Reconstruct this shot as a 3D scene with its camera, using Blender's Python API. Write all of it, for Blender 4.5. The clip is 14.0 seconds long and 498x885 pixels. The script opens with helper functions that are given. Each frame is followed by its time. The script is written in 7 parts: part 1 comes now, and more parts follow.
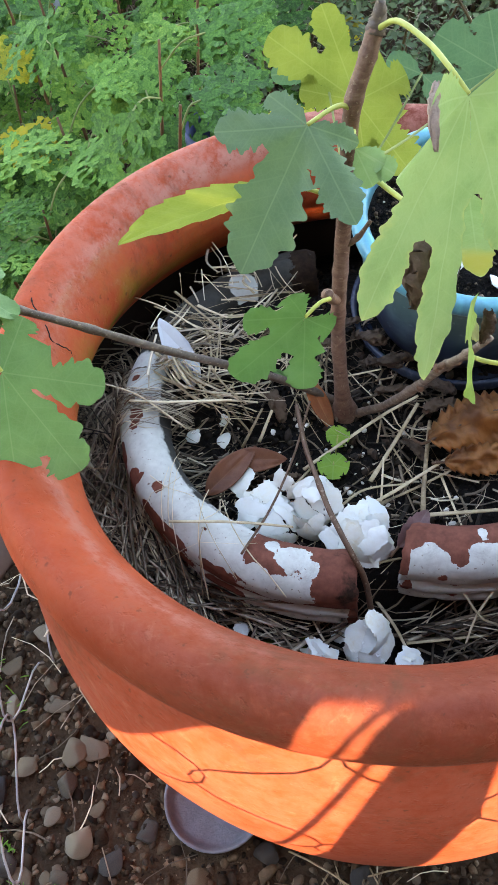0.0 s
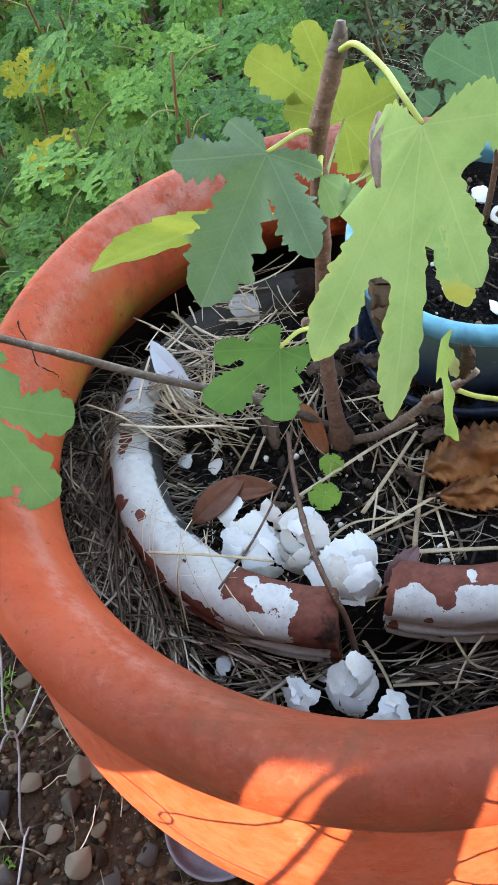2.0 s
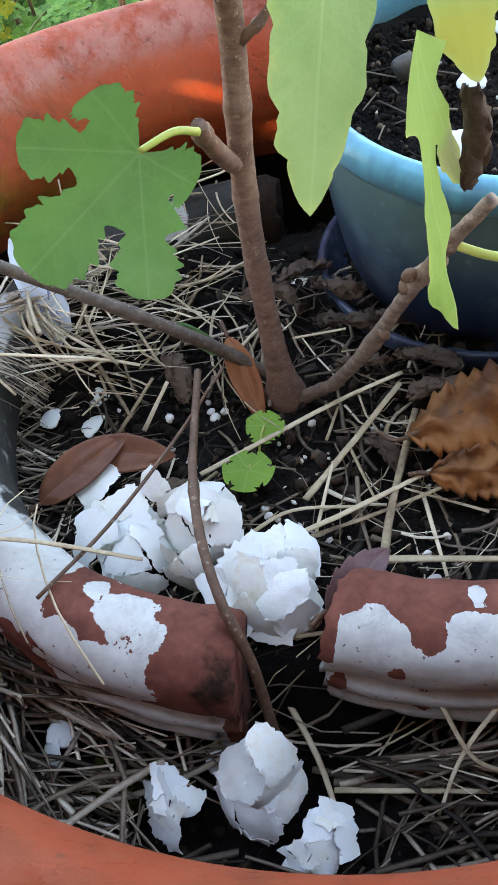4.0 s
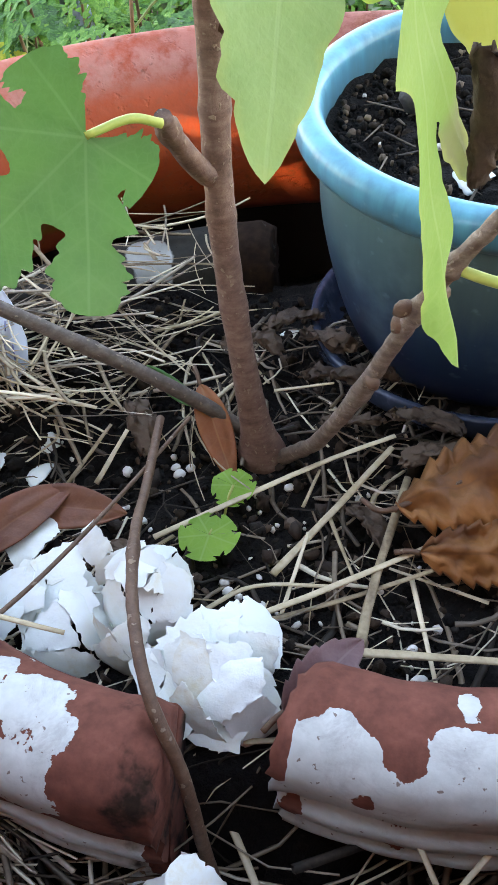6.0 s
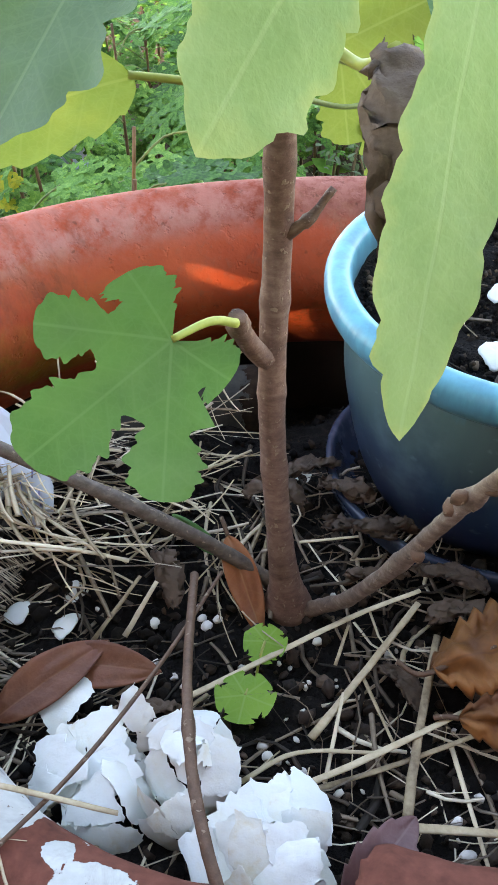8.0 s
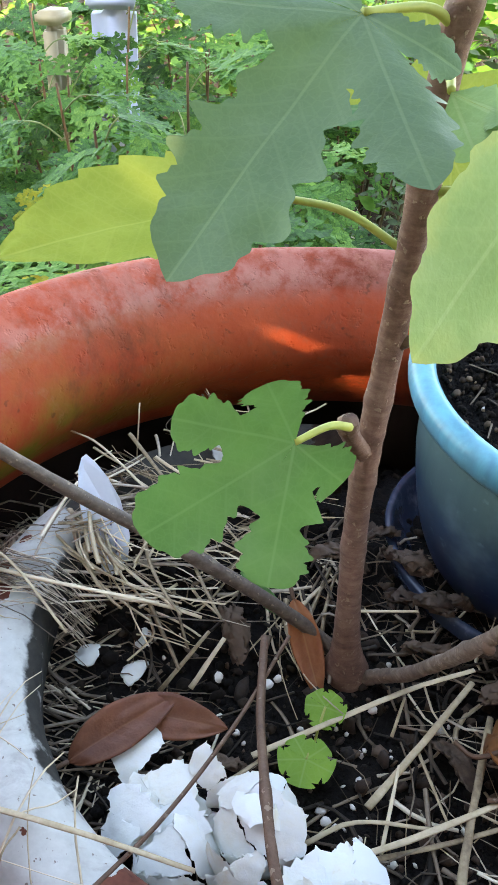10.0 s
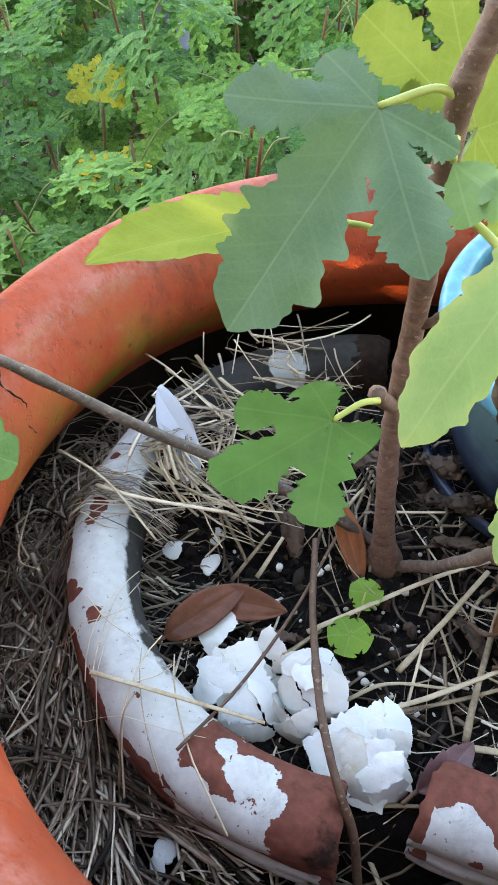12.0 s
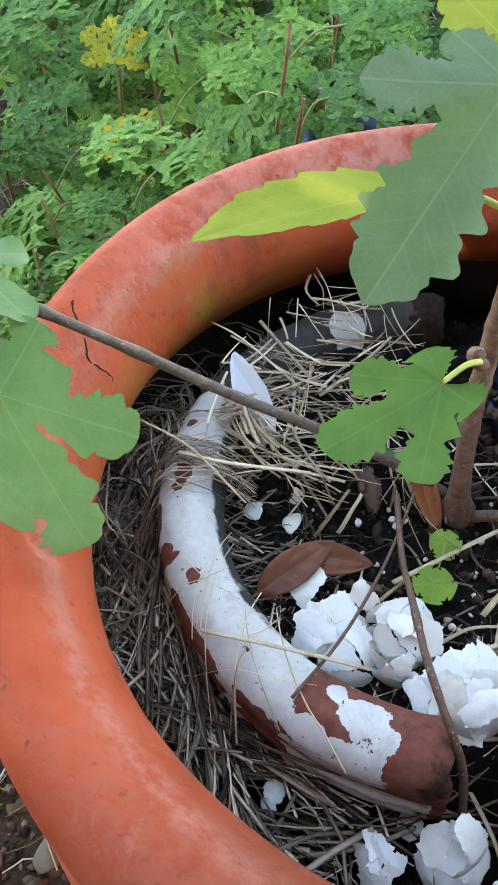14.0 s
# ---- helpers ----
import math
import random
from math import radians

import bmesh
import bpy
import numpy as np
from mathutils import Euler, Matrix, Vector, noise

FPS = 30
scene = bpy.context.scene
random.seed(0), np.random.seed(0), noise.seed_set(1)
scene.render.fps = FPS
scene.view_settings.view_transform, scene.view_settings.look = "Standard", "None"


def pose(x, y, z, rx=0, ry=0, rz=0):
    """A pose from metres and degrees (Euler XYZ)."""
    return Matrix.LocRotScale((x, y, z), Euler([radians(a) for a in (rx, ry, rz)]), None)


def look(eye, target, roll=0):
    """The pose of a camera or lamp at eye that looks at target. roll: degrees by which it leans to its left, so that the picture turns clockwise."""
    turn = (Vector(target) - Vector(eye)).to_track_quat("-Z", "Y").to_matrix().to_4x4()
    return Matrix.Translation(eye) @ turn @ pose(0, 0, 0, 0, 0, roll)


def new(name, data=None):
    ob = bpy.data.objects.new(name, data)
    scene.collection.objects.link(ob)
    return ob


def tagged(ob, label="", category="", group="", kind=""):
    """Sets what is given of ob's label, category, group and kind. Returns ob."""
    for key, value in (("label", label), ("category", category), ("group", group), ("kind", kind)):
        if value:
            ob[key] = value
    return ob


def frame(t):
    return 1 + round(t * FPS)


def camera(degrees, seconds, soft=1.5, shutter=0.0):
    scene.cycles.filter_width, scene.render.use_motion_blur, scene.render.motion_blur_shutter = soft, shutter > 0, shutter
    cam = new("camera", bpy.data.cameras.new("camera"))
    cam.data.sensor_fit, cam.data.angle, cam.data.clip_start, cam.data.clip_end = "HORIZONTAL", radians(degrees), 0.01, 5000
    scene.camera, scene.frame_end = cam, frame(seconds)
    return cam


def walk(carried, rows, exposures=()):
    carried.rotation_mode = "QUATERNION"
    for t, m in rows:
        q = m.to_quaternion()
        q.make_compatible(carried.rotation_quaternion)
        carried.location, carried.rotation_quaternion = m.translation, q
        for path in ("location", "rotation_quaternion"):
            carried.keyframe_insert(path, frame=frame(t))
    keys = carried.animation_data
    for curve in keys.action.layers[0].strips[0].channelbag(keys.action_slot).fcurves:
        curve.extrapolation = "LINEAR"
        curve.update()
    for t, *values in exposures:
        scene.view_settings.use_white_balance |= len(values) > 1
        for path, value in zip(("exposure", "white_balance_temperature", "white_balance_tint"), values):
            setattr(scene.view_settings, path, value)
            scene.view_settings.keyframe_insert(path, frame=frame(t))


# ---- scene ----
cam = camera(34.0, 14.0)
EXPOSURE, KELVIN, TINT, SKY, SUN = 2.66, 9300, 18, 0.27, 3.4
PATH = [
    (0, (-0.024, -0.439, 0.628), (-0.223, 0.742, -0.973), -9.3),
    (0.5, (-0.012, -0.449, 0.622), (-0.248, 0.723, -0.981), -11.7),
    (1, (-0.012, -0.426, 0.611), (-0.294, 0.737, -0.992), -13.0),
    (1.5, (0.008, -0.41, 0.603), (-0.314, 0.756, -0.99), -14.0),
    (2, (0.035, -0.402, 0.618), (-0.306, 0.769, -0.967), -13.7),
    (2.5, (0.042, -0.403, 0.561), (-0.299, 0.814, -0.989), -12.3),
    (3, (0.038, -0.403, 0.502), (-0.29, 0.873, -1.002), -11.8),
    (3.5, (0.0457, -0.3602, 0.4216), (-0.2079, 0.6281, -0.6779), -10.76),
    (4, (0.066, -0.299, 0.353), (-0.324, 1.013, -1.105), -10.9),
    (4.2, (0.071, -0.28, 0.35), (-0.341, 0.985, -1.143), -11.6),
    (6.3, (0.073, -0.252, 0.296), (-0.318, 1.21, -1.011), -5.7),
    (6.5, (0.064, -0.243, 0.308), (-0.283, 1.197, -1.037), -5.3),
    (7, (0.043, -0.244, 0.32), (-0.243, 1.275, -0.948), -2.4),
    (7.5, (0.045, -0.257, 0.33), (-0.234, 1.32, -0.868), -2.0),
    (7.7, (0.039, -0.255, 0.333), (-0.264, 1.338, -0.838), -2.8),
    (9.8, (0.011, -0.256, 0.367), (-0.256, 1.364, -0.775), 2.9),
    (10, (-0.008, -0.263, 0.375), (-0.329, 1.353, -0.758), 2.2),
    (10.5, (0.0043, -0.2777, 0.3936), (-0.2576, 0.9358, -0.4483), 2.31),
    (11, (-0.0224, -0.2825, 0.4409), (-0.3013, 0.8601, -0.4901), 2.81),
    (11.5, (-0.0363, -0.2988, 0.4971), (-0.3347, 0.7548, -0.5280), 1.88),
    (12, (0.0001, -0.2817, 0.4766), (-0.3000, 0.7007, -0.6165), -3.26),
    (12.5, (0.0297, -0.2569, 0.4210), (-0.2735, 0.7386, -0.6594), -5.88),
    (13, (0.0406, -0.2493, 0.4246), (-0.2803, 0.7282, -0.6669), -8.13),
    (13.5, (0.0051, -0.2835, 0.4884), (-0.2762, 0.6849, -0.6221), -6.37),
    (14, (-0.0565, -0.3047, 0.4982), (-0.3271, 0.6215, -0.6504), -5.29),
]
walk(cam, [(t, look(eye, target, roll)) for t, eye, target, roll in PATH], exposures=[(t, EXPOSURE + up, KELVIN, TINT) for t, up in ((0.0, -0.07), (4.0, 0.0), (6.5, 0.20), (7.2, 0.08), (10.0, 0.0), (11.5, 0.08), (14.0, 0.04))])

# ---------------------------------------------------------------- light
world = bpy.data.worlds.new("world")
scene.world = world
world.use_nodes = True
SUN_ELEV, SUN_AZ = radians(38.0), radians(191.0)      # low sun from -y, a little from -x
nt = world.node_tree
sky = nt.nodes.new("ShaderNodeTexSky")
sky.sky_type = 'NISHITA'
sky.sun_disc = False
sky.sun_elevation = SUN_ELEV
sky.sun_rotation = SUN_AZ
sky.dust_density = 0.3
nt.links.new(sky.outputs[0], nt.nodes["Background"].inputs[0])
nt.nodes["Background"].inputs[1].default_value = SKY
sun_data = bpy.data.lights.new("sun", 'SUN')
sun_data.energy = SUN
sun_data.angle = radians(0.5)
sun_data.color = (1.0, 0.86, 0.68)
sun = new("sun", sun_data)
SUN_FROM = Vector((math.sin(SUN_AZ) * math.cos(SUN_ELEV), math.cos(SUN_AZ) * math.cos(SUN_ELEV), math.sin(SUN_ELEV)))
sun.matrix_world = look(SUN_FROM * 5, (0, 0, 0))
rnd = random.Random(7)

# ---------------------------------------------------------------- materials


def mat(name):
    m = bpy.data.materials.new(name)
    m.use_nodes = True
    n = m.node_tree.nodes
    return m, m.node_tree, n["Principled BSDF"]


def N(t, kind, **kw):
    node = t.nodes.new(kind)
    for k, v in kw.items():
        if k in node.inputs:
            node.inputs[k].default_value = v
    return node


def noise_tex(t, scale, detail=4.0, rough=0.55, coord=None, distortion=0.0):
    n = N(t, "ShaderNodeTexNoise", Scale=scale, Detail=detail, Roughness=rough, Distortion=distortion)
    if coord is not None:
        t.links.new(coord, n.inputs["Vector"])
    return n.outputs["Fac"]


def ramp(t, fac, stops):
    r = t.nodes.new("ShaderNodeValToRGB")
    el = r.color_ramp.elements
    while len(el) < len(stops):
        el.new(0.5)
    for e, (p, c) in zip(el, stops):
        e.position = p
        e.color = (*c, 1) if len(c) == 3 else c
    t.links.new(fac, r.inputs["Fac"])
    return r.outputs["Color"]


def mask(t, fac, lo, hi):
    r = t.nodes.new("ShaderNodeMapRange")
    r.inputs["From Min"].default_value, r.inputs["From Max"].default_value = lo, hi
    r.interpolation_type = 'SMOOTHSTEP'
    t.links.new(fac, r.inputs["Value"])
    return r.outputs["Result"]


def mix(t, fac, a, b, mode='MIX'):
    n = t.nodes.new("ShaderNodeMix")
    n.data_type = 'RGBA'
    n.blend_type = mode
    for key, v in (("Factor", fac), ("A", a), ("B", b)):
        sock = n.inputs[0] if key == "Factor" else n.inputs[6 if key == "A" else 7]
        if isinstance(v, (int, float)):
            sock.default_value = v
        elif isinstance(v, tuple):
            sock.default_value = (*v, 1)
        else:
            t.links.new(v, sock)
    return n.outputs[2]


def calc(t, op, a, b=0.0, c=0.0):
    n = t.nodes.new("ShaderNodeMath")
    n.operation = op
    for i, v in enumerate((a, b, c)):
        if isinstance(v, (int, float)):
            n.inputs[i].default_value = v
        else:
            t.links.new(v, n.inputs[i])
    return n.outputs[0]


def bump(t, bsdf, height, strength=0.3, distance=0.002):
    b = N(t, "ShaderNodeBump", Strength=strength, Distance=distance)
    t.links.new(height, b.inputs["Height"])
    t.links.new(b.outputs[0], bsdf.inputs["Normal"])


def obj_coord(t):
    return t.nodes.new("ShaderNodeTexCoord").outputs["Object"]


def attr(t, name):
    a = t.nodes.new("ShaderNodeAttribute")
    a.attribute_name = name
    return a.outputs["Fac"]


def rand_out(t):
    return t.nodes.new("ShaderNodeObjectInfo").outputs["Random"]


def island(t):
    return t.nodes.new("ShaderNodeNewGeometry").outputs["Random Per Island"]


def simple(name, stops, scale, rough=0.8, bump_s=0.4, bump_d=0.002, fine=6.0, per_object=0.0, per_island=0.0, spec=0.4):
    """A surface with colour variation at two scales and a fine relief."""
    m, t, b = mat(name)
    co = obj_coord(t)
    big = noise_tex(t, scale, 4, 0.6, co)
    small = noise_tex(t, scale * fine, 5, 0.65, co)
    fac = calc(t, 'ADD', calc(t, 'MULTIPLY', big, 0.6), calc(t, 'MULTIPLY', small, 0.4))
    if per_object:
        fac = calc(t, 'ADD', fac, calc(t, 'MULTIPLY', calc(t, 'SUBTRACT', rand_out(t), 0.5), per_object))
    if per_island:
        fac = calc(t, 'ADD', fac, calc(t, 'MULTIPLY', calc(t, 'SUBTRACT', island(t), 0.5), per_island))
    t.links.new(ramp(t, fac, stops), b.inputs["Base Color"])
    b.inputs["Roughness"].default_value = rough
    b.inputs["Specular IOR Level"].default_value = spec
    bump(t, b, small, bump_s, bump_d)
    return m


def pot_material():
    m, t, b = mat("orange_plastic")
    co = obj_coord(t)
    big = noise_tex(t, 4.0, 4, 0.6, co)
    mid = noise_tex(t, 22.0, 5, 0.65, co)
    fine = noise_tex(t, 160.0, 4, 0.6, co)
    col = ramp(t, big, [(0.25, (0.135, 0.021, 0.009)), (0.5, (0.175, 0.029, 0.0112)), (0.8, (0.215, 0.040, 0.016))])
    # stronger orange: light on the inner wall and left rim put into the colour
    col = mix(t, attr(t, "vivid"), col, ramp(t, mid, [(0.3, (0.41, 0.057, 0.019)), (0.7, (0.54, 0.090, 0.030))]))
    # scuffs along the rim and a blotchy sheen
    scuff = mask(t, noise_tex(t, 55.0, 6, 0.7, co, 1.5), 0.50, 0.72)
    col = mix(t, calc(t, 'MULTIPLY', scuff, 0.34), col, (0.30, 0.070, 0.032))
    grit = mask(t, noise_tex(t, 38.0, 6, 0.75, co, 0.8), 0.56, 0.74)
    col = mix(t, calc(t, 'MULTIPLY', grit, 0.55), col, (0.09, 0.024, 0.011))
    mossy = calc(t, 'MULTIPLY', mask(t, noise_tex(t, 11.0, 6, 0.7, co, 0.6), 0.55, 0.70), mask(t, noise_tex(t, 130.0, 4, 0.7, co), 0.42, 0.62))
    col = mix(t, calc(t, 'MULTIPLY', mossy, 0.5), col, (0.095, 0.055, 0.018))
    # bleached, chalky top of the rim, and its ridge highlight put into the colour
    chalk_highlight = calc(t, 'MULTIPLY', attr(t, "chalk_highlight"), mask(t, calc(t, 'ADD', calc(t, 'MULTIPLY', mid, 0.45), calc(t, 'MULTIPLY', noise_tex(t, 85.0, 5, 0.7, co), 0.55)), 0.36, 0.60))
    col = mix(t, calc(t, 'MULTIPLY', chalk_highlight, 0.62), col, (0.46, 0.185, 0.145))
    dust = calc(t, 'MULTIPLY', mask(t, fine, 0.5, 0.72), mask(t, big, 0.4, 0.7))
    col = mix(t, calc(t, 'MULTIPLY', dust, 0.35), col, (0.22, 0.10, 0.065))
    algae = calc(t, 'MULTIPLY', attr(t, "algae"), mask(t, mid, 0.3, 0.66))
    col = mix(t, calc(t, 'MULTIPLY', algae, 0.9), col, (0.20, 0.150, 0.014))
    # weathered blotches, scratches and dark dirt spots
    worn = calc(t, 'MULTIPLY', mask(t, noise_tex(t, 7.5, 6, 0.72, co, 1.1), 0.50, 0.66), mask(t, noise_tex(t, 70.0, 5, 0.7, co), 0.30, 0.62))
    col = mix(t, calc(t, 'MULTIPLY', worn, 0.55), col, (0.115, 0.042, 0.020))
    pale = calc(t, 'MULTIPLY', mask(t, noise_tex(t, 10.0, 6, 0.7, co, 1.6), 0.56, 0.70), mask(t, noise_tex(t, 150.0, 4, 0.7, co), 0.36, 0.60))
    col = mix(t, calc(t, 'MULTIPLY', pale, 0.42), col, (0.42, 0.17, 0.105))
    drops = mask(t, noise_tex(t, 100.0, 2, 0.5, co), 0.70, 0.78)
    col = mix(t, calc(t, 'MULTIPLY', drops, 0.50), col, (0.055, 0.030, 0.016))
    specks = mask(t, noise_tex(t, 120.0, 3, 0.6, co), 0.655, 0.74)
    col = mix(t, calc(t, 'MULTIPLY', specks, 0.45), col, (0.06, 0.028, 0.014))
    t.links.new(col, b.inputs["Base Color"])
    t.links.new(calc(t, 'MULTIPLY_ADD', mid, 0.30, 0.52), b.inputs["Roughness"])
    b.inputs["Specular IOR Level"].default_value = 0.16
    pits = mask(t, noise_tex(t, 95.0, 3, 0.6, co), 0.30, 0.42)
    bump(t, b, calc(t, 'ADD', calc(t, 'ADD', calc(t, 'MULTIPLY', mid, 0.6), calc(t, 'MULTIPLY', fine, 0.3)), calc(t, 'MULTIPLY', pits, 0.30)), 0.50, 0.0028)
    return m


def painted_clay():
    m, t, b = mat("peeling_white_paint_on_clay")
    co = obj_coord(t)
    big = noise_tex(t, 30.0, 7, 0.62, co, 0.9)
    fine = noise_tex(t, 170.0, 5, 0.6, co)
    chips = noise_tex(t, 75.0, 4, 0.6, co)
    clay = ramp(t, calc(t, 'ADD', calc(t, 'MULTIPLY', fine, 0.5), calc(t, 'MULTIPLY', chips, 0.5)),
                [(0.3, (0.095, 0.032, 0.021)), (0.55, (0.185, 0.061, 0.041)), (0.75, (0.27, 0.098, 0.068))])
    grime = mask(t, noise_tex(t, 13.0, 5, 0.7, co), 0.35, 0.75)
    paint = ramp(t, fine, [(0.2, (0.44, 0.47, 0.445)), (0.8, (0.60, 0.635, 0.605))])
    paint = mix(t, calc(t, 'MULTIPLY', grime, 0.22), paint, (0.42, 0.38, 0.32))
    # bare where the wear exceeds the grain of the paint film
    level = calc(t, 'ADD', calc(t, 'MULTIPLY', big, 0.50), calc(t, 'ADD', calc(t, 'MULTIPLY', chips, 0.36), calc(t, 'MULTIPLY', fine, 0.14)))
    film = mask(t, calc(t, 'SUBTRACT', level, attr(t, "wear")), -0.004, 0.004)
    stain = mask(t, noise_tex(t, 34.0, 6, 0.72, co, 1.2), 0.50, 0.68)
    fleck = mask(t, noise_tex(t, 260.0, 3, 0.6, co), 0.66, 0.70)
    paint = mix(t, calc(t, 'MULTIPLY', stain, 0.45), paint, (0.28, 0.26, 0.25))
    paint = mix(t, calc(t, 'MULTIPLY', fleck, 0.8), paint, (0.13, 0.07, 0.05))
    col = mix(t, film, clay, paint)
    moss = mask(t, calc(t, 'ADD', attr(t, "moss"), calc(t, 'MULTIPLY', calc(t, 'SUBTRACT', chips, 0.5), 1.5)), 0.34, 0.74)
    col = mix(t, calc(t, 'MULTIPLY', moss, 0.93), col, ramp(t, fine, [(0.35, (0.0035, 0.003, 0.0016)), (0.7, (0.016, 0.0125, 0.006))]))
    t.links.new(col, b.inputs["Base Color"])
    t.links.new(calc(t, 'MAXIMUM', calc(t, 'MULTIPLY_ADD', film, -0.30, 0.9), moss), b.inputs["Roughness"])
    b.inputs["Specular IOR Level"].default_value = 0.25
    bump(t, b, calc(t, 'ADD', film, calc(t, 'MULTIPLY', fine, 0.35)), 0.6, 0.0012)
    return m


def leaf_material(name, base, dark, vein, edge=None, edge_amount=0.0, yellow=None, yellow_amount=0.0, gloss=0.45, through_light=0.35):
    m, t, b = mat(name)
    co = obj_coord(t)
    blot = noise_tex(t, 35.0, 4, 0.6, co)
    fine = noise_tex(t, 400.0, 3, 0.6, co)
    col = mix(t, mask(t, blot, 0.3, 0.7), dark, base)
    broad = noise_tex(t, 14.0, 4, 0.6, co)
    col = mix(t, calc(t, 'MULTIPLY', mask(t, broad, 0.42, 0.68), 0.40), col, (base[0] * 1.35 + 0.02, base[1] * 1.22, base[2] * 1.25))
    col = mix(t, calc(t, 'MULTIPLY', mask(t, noise_tex(t, 90.0, 3, 0.6, co), 0.62, 0.75), 0.30), col, (dark[0] * 0.7, dark[1] * 0.72, dark[2] * 0.7))
    uv = t.nodes.new("ShaderNodeSeparateXYZ")
    um = t.nodes.new("ShaderNodeUVMap")
    um.uv_map = "veins"
    t.links.new(um.outputs[0], uv.inputs[0])
    along, across = uv.outputs[0], calc(t, 'ABSOLUTE', uv.outputs[1])
    main = calc(t, 'SUBTRACT', 1.0, mask(t, across, 0.0002, 0.0008))
    step = calc(t, 'FRACT', calc(t, 'DIVIDE', calc(t, 'SUBTRACT', along, calc(t, 'MULTIPLY', across, 0.75)), 0.0125))
    side = calc(t, 'SUBTRACT', 1.0, mask(t, calc(t, 'ABSOLUTE', calc(t, 'SUBTRACT', step, 0.5)), 0.02, 0.07))
    quilt = calc(t, 'ABSOLUTE', calc(t, 'SUBTRACT', step, 0.5))
    net = t.nodes.new("ShaderNodeTexVoronoi")
    net.feature = 'DISTANCE_TO_EDGE'
    net.inputs["Scale"].default_value = 330.0
    t.links.new(co, net.inputs["Vector"])
    mesh = calc(t, 'SUBTRACT', 1.0, mask(t, net.outputs["Distance"], 0.02, 0.12))
    lines = calc(t, 'MAXIMUM', calc(t, 'MULTIPLY', main, 0.42), calc(t, 'MAXIMUM', calc(t, 'MULTIPLY', side, 0.15), calc(t, 'MULTIPLY', mesh, 0.10)))
    col = mix(t, lines, col, vein)
    rim = attr(t, "edge")
    if yellow:
        y = mask(t, calc(t, 'ADD', calc(t, 'MULTIPLY', attr(t, "sick"), 1.0), calc(t, 'MULTIPLY', calc(t, 'SUBTRACT', blot, 0.5), 0.5)), 0.35, 0.75)
        col = mix(t, calc(t, 'MULTIPLY', y, yellow_amount), col, yellow)
    if edge:
        ragged = calc(t, 'SUBTRACT', noise_tex(t, 42.0, 5, 0.65, co), 0.5)
        near = calc(t, 'ADD', calc(t, 'ADD', rim, calc(t, 'MULTIPLY', attr(t, "sick"), 0.25)), calc(t, 'MULTIPLY', ragged, 1.5))
        if yellow:
            col = mix(t, calc(t, 'MULTIPLY', mask(t, near, 0.80, 1.30), 0.55), col, (0.50, 0.50, 0.16))
        col = mix(t, calc(t, 'MULTIPLY', mask(t, near, 1.38 - edge_amount, 1.50 - edge_amount), 0.9), col, edge)
    t.links.new(col, b.inputs["Base Color"])
    b.inputs["Roughness"].default_value = gloss
    b.inputs["Specular IOR Level"].default_value = 0.35
    bump(t, b, calc(t, 'ADD', calc(t, 'MULTIPLY', lines, -0.15), calc(t, 'ADD', calc(t, 'MULTIPLY', quilt, -0.4), calc(t, 'MULTIPLY', fine, 0.3))), 0.7, 0.0014)
    out = t.nodes["Material Output"]
    tr = t.nodes.new("ShaderNodeBsdfTranslucent")
    t.links.new(mix(t, 0.5, col, (base[0] * 1.0, base[1] * 1.1, base[2] * 0.85)), tr.inputs["Color"])
    ms = t.nodes.new("ShaderNodeMixShader")
    ms.inputs[0].default_value = through_light
    t.links.new(b.outputs[0], ms.inputs[1])
    t.links.new(tr.outputs[0], ms.inputs[2])
    t.links.new(ms.outputs[0], out.inputs["Surface"])
    return m


def foliage_material(name, stops, per_object=0.5):
    m, t, b = mat(name)
    co = obj_coord(t)
    n = noise_tex(t, 30.0, 3, 0.6, co)
    fac = calc(t, 'ADD', n, calc(t, 'MULTIPLY', calc(t, 'SUBTRACT', rand_out(t), 0.5), per_object))
    fac = calc(t, 'ADD', fac, calc(t, 'MULTIPLY', calc(t, 'SUBTRACT', island(t), 0.5), 0.25))
    col = ramp(t, fac, stops)
    t.links.new(col, b.inputs["Base Color"])
    b.inputs["Roughness"].default_value = 0.6
    b.inputs["Specular IOR Level"].default_value = 0.25
    tr = t.nodes.new("ShaderNodeBsdfTranslucent")
    t.links.new(col, tr.inputs["Color"])
    ms = t.nodes.new("ShaderNodeMixShader")
    ms.inputs[0].default_value = 0.24
    t.links.new(b.outputs[0], ms.inputs[1])
    t.links.new(tr.outputs[0], ms.inputs[2])
    t.links.new(ms.outputs[0], t.nodes["Material Output"].inputs["Surface"])
    return m


